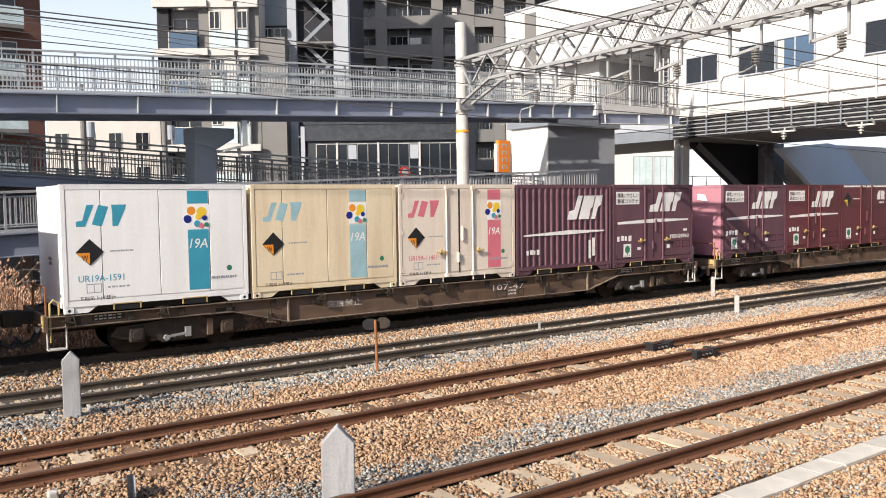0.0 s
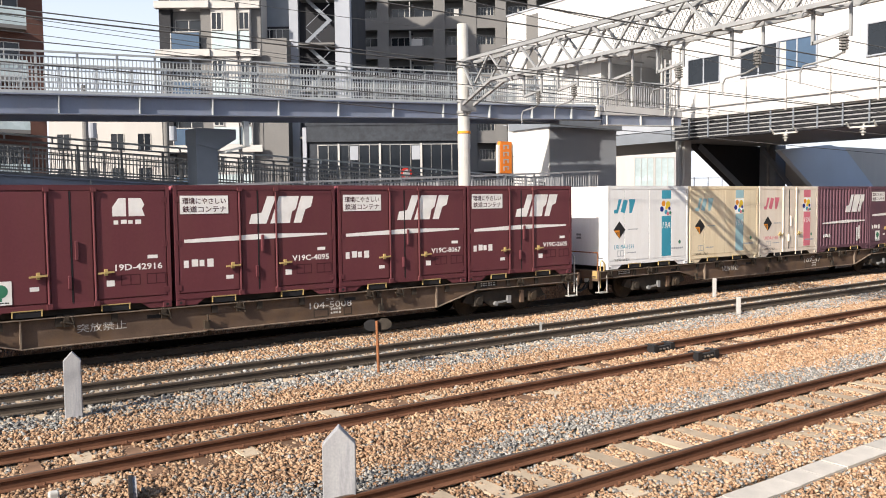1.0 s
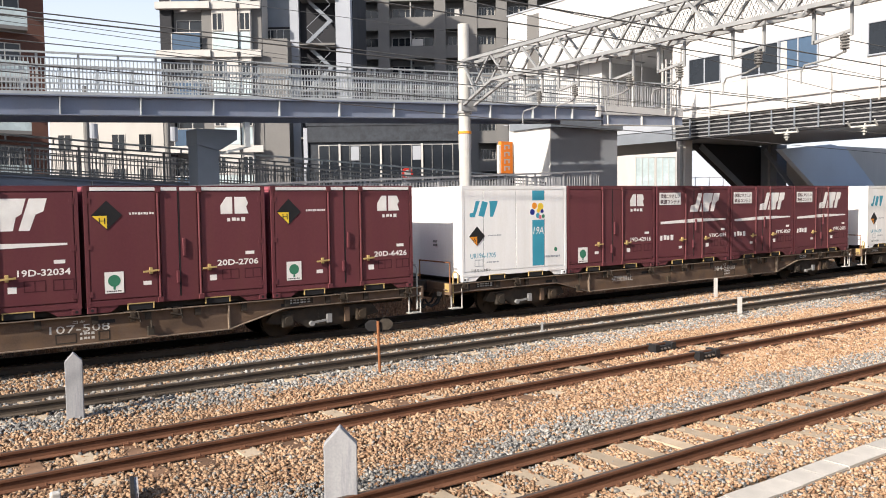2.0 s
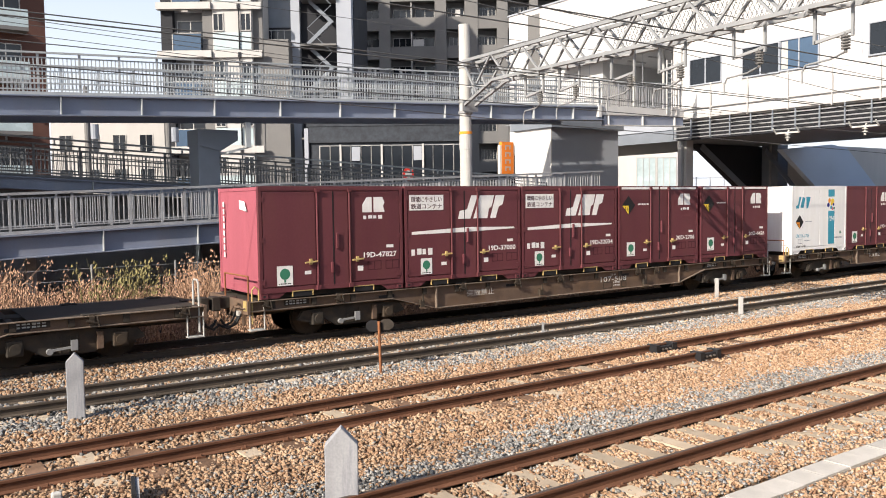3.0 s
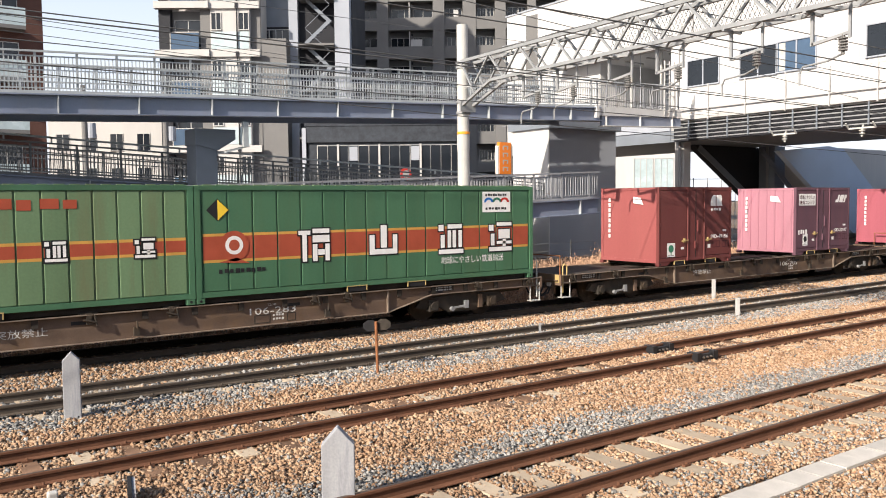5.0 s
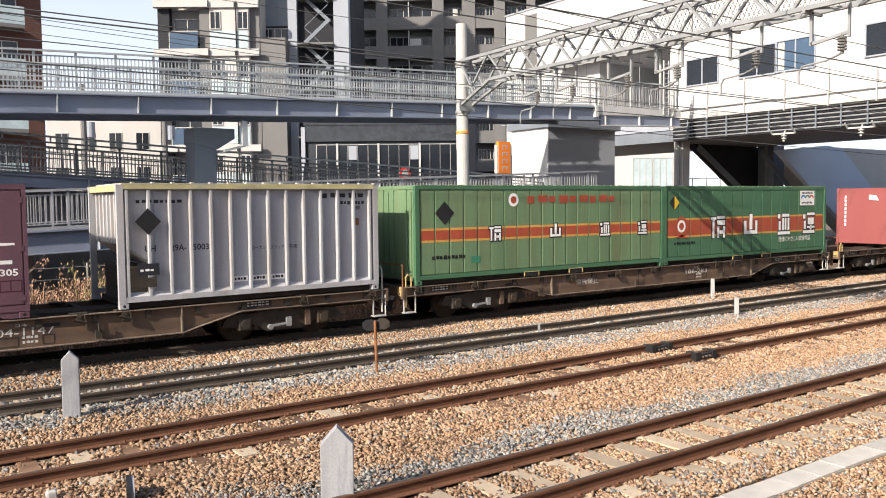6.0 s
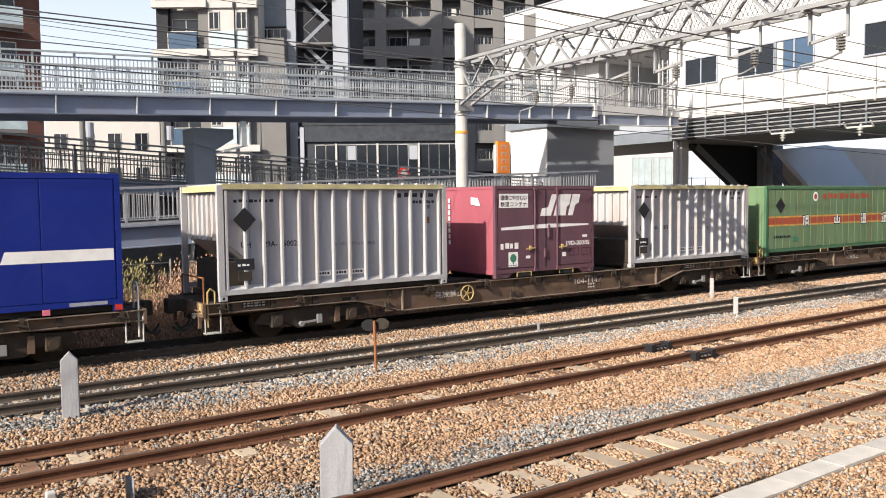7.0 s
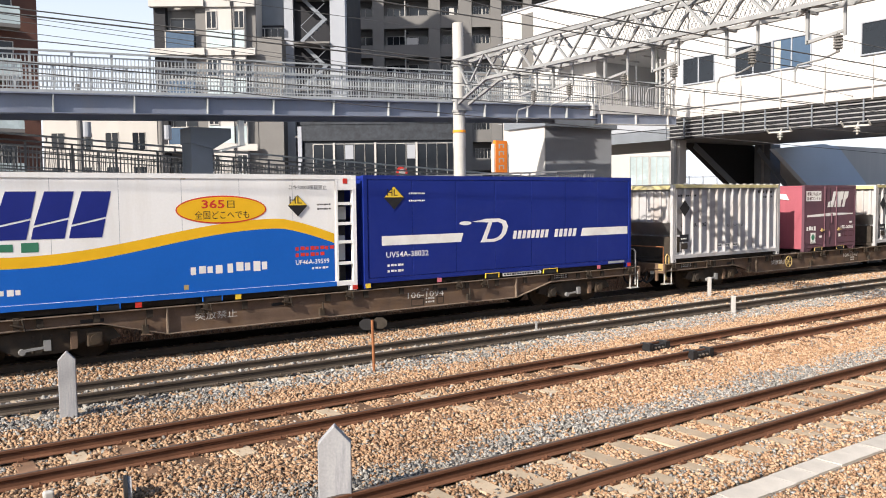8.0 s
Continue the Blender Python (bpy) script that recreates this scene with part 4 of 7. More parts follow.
def city():
    # brown brick apartment
    t = apartment("brick_apartment", "brown brick apartment house with balconies", -1.6, 55.0, 11.0, 12, 24, BRICKBROWN, turn=0)
    for k in range(8):
        z = 0.9 + 3.05 * k
        part("balcony", Shape().box(7.0, 9.9, -1.2, -0.004, z, z + 0.22), TAUPE, t)
        part("balcony_glass", Shape().box(7.0, 9.9, -1.2, -1.16, z + 0.22, z + 1.25), GLASSPALE, t, "frosted balcony glass")
        window(t, 7.2, 9.6, z + 0.3, z + 2.4, 0, 3)
        window(t, 4.5, 6.2, z + 0.9, z + 2.3, 0, 2)
    # pale apartment
    t = apartment("pale_apartment", "pale apartment house with balconies and taupe piers", 16.0, 52.2, 5.95, 12, 24, WALLWHITE, 0.1)
    part("pier", Shape().box(5.36, 5.94, -0.2, -0.004, 0, 24), TAUPE, t, "taupe pier")
    part("pier", Shape().box(-0.3, 0.42, -0.5, -0.004, 0, 24), CHARCOAL, t, "charcoal pier")
    part("pier", Shape().box(2.28, 2.92, -0.5, -0.004, 0, 24), TAUPE, t, "taupe pier")
    for k in range(8):
        z = 0.3 + 2.95 * k
        part("balcony_slab", Shape().box(-0.45, 2.9, -0.95, -0.51, z, z + 0.42), WALLWHITE, t)
        part("balcony_slab", Shape().box(2.93, 5.98, -0.75, -0.51, z, z + 0.42), WALLWHITE, t)
        part("balcony_back", Shape().box(0.43, 2.27, -0.05, -0.004, z + 0.3, z + 2.9), TAUPE, t, "taupe balcony back wall")
        w = part("balcony_glass", Shape().box(0.55, 2.27, -0.9, -0.86, z + 0.44, z + 1.45), GLASSBLUE, t, "blue balcony glass")
        part("glass_rail", Shape().box(0.5, 2.3, -0.93, -0.85, z + 1.45, z + 1.5).box(0.5, 0.55, -0.93, -0.85, z + 0.43, z + 1.45), WALLWHITE, w, "white rail")
        window(t, 0.62, 2.22, z + 0.5, z + 2.35, -0.05, 2)
        b = part("bay", Shape().box(2.93, 5.35, -0.6, -0.004, z + 0.425, z + 2.949), WALLWHITE, t, "pale bay")
        part("bay_panel", Shape().box(2.98, 5.3, -0.63, -0.604, z + 0.5, z + 1.55), GLASSPALE, b, "frosted glass panel")
        for x0, x1 in ((3.02, 3.58), (4.72, 5.28)):
            window(t, x0, x1, z + 1.68, z + 2.68, -0.6, 2)
        part("downpipe", Shape().tube((4.6, -0.72, z + 0.45), (4.6, -0.72, z + 2.94), 0.045, 6), CHARCOAL, t)
        part("pipe_head", Shape().box(4.5, 4.7, -0.8, -0.76, z + 0.02, z + 0.3), CHARCOAL, t)
    # charcoal tower with an outside stair
    t = apartment("stair_tower", "charcoal apartment tower with a pale outside stair", 21.57, 50.43, 5.9, 10, 26, CHARCOAL)
    # Pale pillars: their bluish shade is put into the grey.
    part("pillar", Shape().box(1.88, 2.45, -0.5, -0.004, 0, 26), SHADED, t, "pale pillar coloured shade-grey")
    part("pillar", Shape().box(4.9, 5.85, -1.2, -0.004, 0, 26), SHADED, t, "pale pillar coloured shade-grey")
    for k in range(8):
        z = 0.9 + 2.95 * k
        window(t, 0.1, 1.8, z + 0.3, z + 1.25, 0, 4)
        part("spandrel", Shape().box(0.1, 1.8, -0.03, -0.004, z + 1.45, z + 3.2), PIER, t, "blue-grey panel")
        part("landing", Shape().box(2.6, 4.88, -1.5, -0.01, z, z + 0.12), TAUPE, t)
        for a in (0, 1):
            zz = z + 1.47 * a
            s = -1 if a else 1
            x0 = 3.1 if a == 0 else 4.6
            # Stair parts take the dark PIER paint: their shade put into the colour.
            part("stringer", Shape().bar((x0, -1.45 + 0.7 * a, zz + 0.1), (x0 + s * 1.5, -1.45 + 0.7 * a, zz + 1.5), 0.06, 0.22), PIER, t)
            for q in range(6):
                part("tread", Shape().box(min(x0 + s * 0.25 * q, x0 + s * 0.25 * (q + 1)), max(x0 + s * 0.25 * q, x0 + s * 0.25 * (q + 1)), -1.4 + 0.7 * a, -0.85 + 0.7 * a, zz + 0.2 + 0.23 * q, zz + 0.26 + 0.23 * q), PIER, t)
            part("stair_rail", Shape().bar((x0, -1.46, zz + 1.1), (x0 + s * 1.5, -1.46, zz + 2.5), 0.03), PIER, t)
    part("balcony_block", Shape().box(0.3, 1.95, -1.9, -0.2, 0, 13.05), TAUPE, t, "taupe block")
    # long grey apartment: recessed balconies between piers
    t = apartment("grey_apartment", "long grey apartment house with rows of recessed balconies", 42.7, 77.6, 30, 14, 29, TAUPE, turn=-38)
    bays = ((0.0, 3.55), (4.75, 9.44), (10.64, 12.55), (13.93, 15.9), (17.03, 19.28), (20.17, 22.3), (23.4, 25.4), (26.5, 28.6))
    edge = 0.0
    for x0, x1 in bays:
        if x0 > edge:
            part("pier", Shape().box(edge, x0, -1.3, -0.004, 0, 29), TAUPE, t)
        edge = x1
    for k in range(9):
        z = 1.14 + 2.98 * k     # top of the parapet
        for q, (x0, x1) in enumerate(bays):
            part("parapet", Shape().box(x0 + 0.004, x1 - 0.004, -1.22, -1.1, z - 1.3, z), TAUPE, t)
            part("balcony_floor", Shape().box(x0 + 0.004, x1 - 0.004, -1.098, -0.004, z - 1.3, z - 1.12), TAUPE, t)
            w = x1 - x0
            a = x0 + 0.12 + 0.08 * ((q + k) % 3)
            window(t, a, a + 0.42 * w, z - 0.3, z + 1.05, 0, 2 + q % 2)
            window(t, a + 0.5 * w, x1 - 0.15, z - 0.3, z + 1.05, 0, 2)
            if (q * 3 + k) % 4 == 1:
                part("laundry_screen", Shape().box(x0 + 0.5 * w, x0 + 0.75 * w, -1.0, -0.96, z - 0.2, z + 0.75), WALLWHITE, t)
            if w > 3:
                part("aerial_dish", Shape().disc(x0 + 0.52 * w, z + 1.25, 0.13, -0.9, -0.86, 14), CHARCOAL, t)
                part("divider", Shape().box(x0 + 0.46 * w, x0 + 0.48 * w, -1.09, -0.005, z - 1.1, z + 1.6), WALLWHITE, t, "white balcony divider")
    # tall house in the row behind, whose gabled shade falls on the grey flats
    t = thing("rear_apartment", "plain tall apartment house with gabled roof behind pale flats", "apartment building", pose(23.2, 0, 0.35), kind="structure")
    shade = ((-1.0, 25.2), (3.0, 24.4), (4.65, 23.1), (7.33, 21.45), (8.34, 21.0), (8.83, 21.24), (10.46, 22.26), (11.95, 21.5), (13.3, 20.7), (14.4, 19.0), (14.5, -12.0), (-1.0, -12.0))
    outline = []
    for u, z in shade:
        gx, gy = 42.7 + u * math.cos(radians(38)) - 0.75, 77.6 - u * math.sin(radians(38)) - 0.95
        outline.append((gy - 0.25 * (gx - 23.2), z + 0.61 * (gx - 23.2)))
    outline[-2] = (outline[-3][0], 0.0)
    outline[-1] = (outline[0][0], 0.0)
    part("wall", Shape().plate(outline, "x", -0.6, 0.0), TAUPE, t)
    # low shop building with a slate band
    t = apartment("low_shop", "low dark stone-clad building with a strip of windows", 22.4, 45.6, 9.4, 8, 7.4, SLATE)
    for q in range(14):
        window(t, 0.58 + 0.63 * q, 1.16 + 0.63 * q, 3.6, 6.2, 0, 1, frame=GALV if q % 4 else WALLWHITE)
        if q % 4 == 1:
            part("mullion", Shape().box(1.14 + 0.63 * q, 1.26 + 0.63 * q, -0.14, -0.095, 3.4, 6.3), WALLWHITE, t)
    for q in (3, 9):
        part("blind", Shape().box(0.62 + 0.63 * q, 1.12 + 0.63 * q, -0.04, -0.014, 5.3, 6.15), SHADED, t, "drawn grey blind")
    part("band", Shape().box(-0.1, 9.5, -0.16, -0.004, 6.42, 7.4), SLATE, t)
    part("corner", Shape().box(-0.35, -0.11, -0.2, 0.2, 0, 7.3), SHADED, t)
    # white houses between
    t = apartment("white_house", "distant white house behind the ramps", 15.0, 86.9, 11, 8, 12, WALLWHITE)
    for q in range(4):
        window(t, 0.8 + 2.6 * q, 2.0 + 2.6 * q, 4.5, 6.3, 0, 2)
        window(t, 0.8 + 2.6 * q, 2.0 + 2.6 * q, 8.0, 9.6, 0, 2)
    for px_, py_ in ((6.9, 47.0), (11.2, 47.0)):
        u = thing("utility_pole", "slim dark utility pole before white houses", "utility pole", pose(px_ + 3, py_, 0.3))
        part("shaft", Shape().tube((0, 0, 0), (0, 0, 9.2), 0.17, 10, 0.14), TAUPE, u)
        part("transformer", Shape().tube((0.35, 0, 6.4), (0.35, 0, 7.2), 0.24, 12), SHADED, u)
        part("cross_arm", Shape().bar((-0.8, 0, 7.8), (0.8, 0, 7.8), 0.08), GALV, u)
    t = apartment("white_house", "white building behind the station columns", 55.6, 53.2, 7.2, 9, 7.6, STATION)
    for q in range(2):
        window(t, 3.3 + 1.9 * q, 5.0 + 1.9 * q, 3.4, 6.5, 0, 3, frame=WALLWHITE, glass=GLASSPALE)
    # builders' scaffold behind the columns
    u = thing("scaffold", "steel tube scaffold before a white building", "scaffold", pose(57.2, 45.3, 0.3, 0, 0, GRID))
    for q in range(5):
        part("upright", Shape().tube((1.2 * q, 0, 0), (1.2 * q, 0, 4.6), 0.04, 6), GALV, u)
    for z in (1.2, 2.6, 3.4, 4.5):
        part("ledger", Shape().tube((0, 0, z), (4.8, 0, z), 0.035, 6), GALV, u)
    part("platform", Shape().box(0, 4.8, 0.05, 0.75, 2.5, 2.58), PALEMETAL, u)
    part("sheet", Shape().box(2.0, 4.4, 0.02, 0.04, 1.3, 2.2), REDMARK, u, "red sheet")
    # sheds under the ramp
    t = apartment("ground_shop", "low building with dark windows under the ramp", 8.0, 30.2, 18.0, 4, 1.95, STATION, 0.3, 0)
    for j in range(6):
        window(t, 8.2 + 1.55 * j, 9.5 + 1.55 * j, 0.35, 1.45, 0, 2)
    part("awning", Shape().plate([(-0.9, 1.25), (0, 1.65), (0, 1.72), (-0.9, 1.32)], "x", 9.5, 12.5), GREENMARK, t, "green awning")
    t = thing("white_board", "plain white board on posts behind the weeds", "sign board", pose(10.6, 22.6, 0.25))
    part("board", Shape().box(-0.45, 0.45, -0.02, 0.02, 0.95, 1.5), WALLWHITE, t)
    part("leg", Shape().box(-0.4, -0.36, -0.02, 0.02, 0, 0.95), GALV, t)
    part("leg", Shape().box(0.36, 0.4, -0.02, 0.02, 0, 0.95), GALV, t)
    # orange upright sign, round sign
    t = thing("upright_sign", "orange upright shop sign with pale characters", "shop sign", pose(29.96, 36, 0.12))
    part("board", Shape().box(-0.42, 0.42, -0.12, 0.12, 4.5, 6.3), SIGNORANGE, t)
    for j in range(4):
        z = 4.65 + 0.4 * j
        part("mark", Shape().box(-0.2, 0.2, -0.13, -0.121, z + 0.2, z + 0.26).box(-0.2, -0.12, -0.13, -0.121, z, z + 0.199).box(0.1, 0.19, -0.13, -0.121, z + 0.04, z + 0.199), WALLWHITE, t)
    part("side_strip", Shape().box(-0.56, -0.43, -0.1, 0.1, 4.5, 6.1), OFFWHITE, t)
    part("side_strip", Shape().box(0.43, 0.5, -0.1, 0.1, 4.5, 6.2), OFFWHITE, t)
    part("pole", Shape().box(-0.08, 0.08, -0.06, 0.06, 0, 4.5), GALV, t)
    t = thing("round_sign", "round red and white traffic sign on a pole", "traffic sign", pose(23.27, 36, -0.2))
    part("disc", Shape().disc(0, 4.75, 0.34, -0.02, 0, 24), REDMARK, t)
    part("inner", Shape().disc(0, 4.75, 0.2, -0.03, -0.021, 24), WALLWHITE, t)
    part("pole", Shape().tube((0, 0.03, 0), (0, 0.03, 4.75), 0.04, 8), GALV, t)


def weeds():
    rng = np.random.default_rng(9)
    for name, label, mt, n, spots in (("dry_weeds", "dry tan pampas grass and weeds beside the track", DRYGRASS, 26000, None),
                                      ("green_weeds", "green weeds among the dry grass", GREENGRASS, 380, ((9.2, 1.75), (5.4, 1.5)))):
        vs, fs = [], []
        for i in range(n):
            if spots:
                cx, top = spots[i % len(spots)]
                x, y, h = rng.normal(cx, 0.5), rng.uniform(21.0, 22.6), rng.uniform(0.3, top)
            else:
                x, y = rng.uniform(0.5, 34), rng.uniform(19.5, 23.0)
                clump = 0.5 + 0.5 * math.sin(x * 1.9) * math.sin(x * 0.7 + y)
                h = rng.uniform(0.15, 0.6) + 1.35 * clump ** 2 * rng.uniform(0.0, 1.0) ** 1.4 * (1.0 if x < 9 else 0.45)
                h *= min(1.0, 0.3 + 0.7 * max(0.0, y - 19.7))
            z = (0.02 if y > 20.5 else -0.19 + max(0.0, y - 19.9) * 0.34) + max(0.0, min(0.28, (y - 20.6) * 0.2))
            lean = rng.normal(0, 0.3, 2) * h
            w = rng.uniform(0.004, 0.009)
            a = rng.uniform(0, 3.14)
            cx_, cy_ = math.cos(a) * w, math.sin(a) * w
            k = len(vs)
            m = (x + lean[0] * 0.4, y + lean[1] * 0.4, z + h * 0.6)
            tip = (x + lean[0], y + lean[1], z + h)
            vs += [(x - cx_, y - cy_, z), (x + cx_, y + cy_, z), (m[0] + cx_, m[1] + cy_, m[2]), (m[0] - cx_, m[1] - cy_, m[2]), tip]
            fs += [(k, k + 1, k + 2, k + 3), (k + 3, k + 2, k + 4)]
            if rng.uniform() < 0.5:
                for j in range(5):
                    q = (tip[0] + rng.normal(0, 0.06), tip[1] + rng.normal(0, 0.06), tip[2] - rng.uniform(0, 0.3))
                    k = len(vs)
                    r = rng.uniform(0.014, 0.032) * (1.4 if spots else 1)
                    vs += [(q[0] - r, q[1], q[2]), (q[0], q[1] - r, q[2] + r * 0.6), (q[0] + r, q[1], q[2] + 0.3 * r), (q[0], q[1] + r * 0.4, q[2] + 2.6 * r)]
                    fs += [(k, k + 1, k + 3), (k + 1, k + 2, k + 3)]
        me = bpy.data.meshes.new(name)
        me.from_pydata(vs, [], fs)
        tagged(part(name, me, mt), label, "weeds", kind="stuff")
    # wire fence in the weeds
    t = thing("wire_fence", "low wire fence with thin steel posts in dry weeds", "fence", pose(0, 22.9, 0.2), kind="structure")
    for j in range(14):
        part("post", Shape().tube((2.6 + 2.2 * j, 0, 0), (2.6 + 2.2 * j, 0, 1.35), 0.03, 8), GALV, t)
    for z in (0.35, 0.65, 0.95, 1.25):
        part("wire", Shape().tube((-4, 0, z), (36, 0, z), 0.008, 5), GALV, t)


def platform():
    p = thing("platform", "plain concrete station platform under the camera", "platform", pose(0, 0, 0), kind="structure")
    part("slab", Shape().box(-80, 160, -6.4, 2.3, -0.25, 1.1), CONCRETE, p)
    part("edge", Shape().box(-80, 160, 2.304, 2.4, 0.9, 1.12), TROUGH, p)
    # Added unseen wall: darkens reflections and fill on the train's near side.
    w = thing("wall_south", "plain unseen wall added behind the platform", "wall", pose(0, 0, 0), kind="structure")
    part("wall", Shape().box(-80, 160, -6.9, -6.45, -0.25, 7.5), TAUPE, w)


ground_sheet()
platform()
footbridge()
catenary()
station()
city()
trackside()
weeds()


# ---- the train ----
MOVING = []      # (thing, place along the train, height)
WHEELS = []
DECK = 0.976
FACE = -1.225    # near side of a container


def frame_box(t, L, H, paint, end_paint, sill=None, post_w=0.11):
    """Corner posts, rails and corner castings of a container."""
    for x in (0, L - post_w):
        for y in (FACE, -FACE - 0.1):
            part("corner_post", Shape().box(x, x + post_w, y, y + 0.1, 0.12, H - 0.004), end_paint if (x == 0 and y > 0) else paint, t)
    for y in (FACE + 0.004, -FACE - 0.084):
        part("top_rail", Shape().box(post_w, L - post_w, y, y + 0.08, H - 0.1, H), paint, t)
        part("bottom_rail", Shape().box(post_w, L - post_w, y, y + 0.08, 0.13, 0.24), sill or paint, t)
        for x in (0.004, L - 0.184):
            s = Shape().box(x, x + 0.18, y - 0.0018, y + 0.14, 0.0, 0.118)
            c = part("corner_casting", s, paint, t, bevel=0.012)
            if y < 0:
                part("slot", Shape().disc(x + 0.09, 0.062, 0.03, y - 0.0036, y - 0.00195, 10), BLACK, c)
    part("floor_beam", Shape().box(0.19, L - 0.19, FACE + 0.15, -FACE - 0.15, 0.0, 0.128), SILLDARK, t)


def fork_pockets(t, spans, liner, y=FACE):
    for a, b in spans:
        p = part("fork_pocket", Shape().box(a, b, y + 0.01, y + 0.03, 0.012, 0.125), BLACK, t, "dark fork pocket")
        part("pocket_rim", Shape().box(a - 0.03, b + 0.03, y - 0.0036, y + 0.03, 0.13, 0.15).box(a - 0.022, a - 0.002, y - 0.003, y + 0.03, 0.02, 0.128).box(b + 0.002, b + 0.022, y - 0.003, y + 0.03, 0.02, 0.128), liner, p, "yellow pocket rim")


def skirt(t, L, paint):
    for x0, x1 in ((0.19, 0.62), (L - 0.62, L - 0.19)):
        d = 1 if x0 < 1 else -1
        a, b = (x0, x1) if d > 0 else (x1, x0)
        part("skirt", Shape().plate([(a, 0.005), (a + d * 0.25, 0.005), (b, 0.128), (a, 0.128)], "y", FACE + 0.02, FACE + 0.05), paint, t)


def doors(t, paint, x0=1.41, x1=2.25, H=2.5, rod=None):
    """Side doors: leaf seams, lock rods, latches, hinges and handles."""
    mid = (x0 + x1) / 2
    rod = rod or paint
    for x in (x0, x1):
        r = part("lock_rod", Shape().tube((x, FACE - 0.006, 0.17), (x, FACE - 0.006, H - 0.05), 0.024, 8), rod, t)
        part("rod_keeper", Shape().box(x - 0.05, x + 0.05, FACE - 0.05, FACE + 0.0, H - 0.13, H - 0.05).box(x - 0.05, x + 0.05, FACE - 0.05, FACE, 0.14, 0.24), rod, r)
    part("door_seam", Shape().box(mid - 0.012, mid + 0.012, FACE + 0.002, FACE + 0.028, 0.22, H - 0.12), BLACK, t)
    part("latch_plate", Shape().box(mid + 0.06, mid + 0.12, FACE - 0.035, FACE + 0.03, 1.05, 1.42), paint, t, bevel=0.01)
    part("latch", Shape().box(mid - 0.08, mid - 0.02, FACE - 0.04, FACE + 0.03, 0.5, 0.75), paint, t, bevel=0.01)
    for a, b in ((x0 - 0.34, x0 - 0.02), (x1 + 0.04, x1 + 0.34)):
        h = part("door_handle", Shape().bar((a, FACE - 0.045, 0.77), (b, FACE - 0.045, 0.79), 0.025, 0.035), GOLD, t, "yellow door handle")
        part("handle_bracket", Shape().box((a + b) / 2 - 0.03, (a + b) / 2 + 0.03, FACE - 0.035, FACE + 0.03, 0.72, 0.85), GOLD, h)
    for x in (0.07, 3.6):
        for z in (0.32, 1.25, 2.15):
            part("hinge", Shape().box(x - 0.05, x + 0.05, FACE - 0.0054, FACE - 0.0006, z, z + 0.11), paint, t)


def block_mark(t, x, z, w, h, y=FACE):
    """Company mark as two plain white blocks."""
    part("company_mark", Shape().plate([(x, z), (x + 0.42 * w, z), (x + 0.42 * w, z + h), (x + 0.2 * w, z + h), (x, z + 0.5 * h)], "y", y - 0.002, y - 0.0004), DECAL, t)
    b = x + 0.5 * w
    part("company_mark", Shape().plate([(b, z), (b + 0.5 * w, z), (b + 0.42 * w, z + 0.42 * h), (b + 0.5 * w, z + 0.62 * h), (b + 0.4 * w, z + h), (b, z + h)], "y", y - 0.002, y - 0.0004), DECAL, t)


def freight_mark(t, x, z, w, h, y=FACE):
    """Slanted company mark as three plain white blocks."""
    s = 0.28 * h
    p = lambda u, v: (x + u * w * 0.86 + v * s, z + v * h)
    for poly in ([(0.0, 0.0), (0.3, 0.0), (0.36, 1.0), (0.2, 1.0), (0.17, 0.4), (0.0, 0.34)],
                 [(0.37, 0.0), (0.72, 0.0), (0.71, 0.42), (0.77, 0.52), (0.77, 1.0), (0.41, 1.0)],
                 [(0.79, 0.0), (0.93, 0.0), (0.95, 0.5), (1.04, 0.6), (1.04, 1.0), (0.81, 1.0)]):
        part("company_mark", Shape().plate([p(u, v) for u, v in poly], "y", y - 0.002, y - 0.0004), DECAL, t)


def slogan(t, x0, x1, z0, z1, ink):
    b = quad(x0, x1, z0, z1, FACE, DECAL, t, "slogan_panel", "white slogan panel", 0.01)
    w, h = x1 - x0, z1 - z0
    write("環境にやさしい", x0 + 0.05, FACE - 0.0036, z0 + 0.53 * h, w - 0.1, 0.36 * h, ink, b, bold=0.012)
    write("鉄道コンテナ", x0 + 0.05, FACE - 0.0036, z0 + 0.08 * h, w - 0.1, 0.36 * h, ink, b, bold=0.012)


def eco_sticker(t, x, z, w, h, green=True):
    b = quad(x, x + w, z, z + h, FACE, DECAL, t, "eco_sticker", "white eco sticker", 0.008)
    part("tree_mark", Shape().disc(x + w / 2, z + 0.58 * h, 0.33 * w, FACE - 0.0042, FACE - 0.0027, 16).box(x + 0.44 * w, x + 0.56 * w, FACE - 0.0042, FACE - 0.0027, z + 0.16 * h, z + 0.3 * h), GREENMARK if green else BLACK, b)
    bars(x + 0.1 * w, z + 0.06 * h, 0.8 * w, 0.06 * h, FACE - 0.0021, 7, BLACK, b)


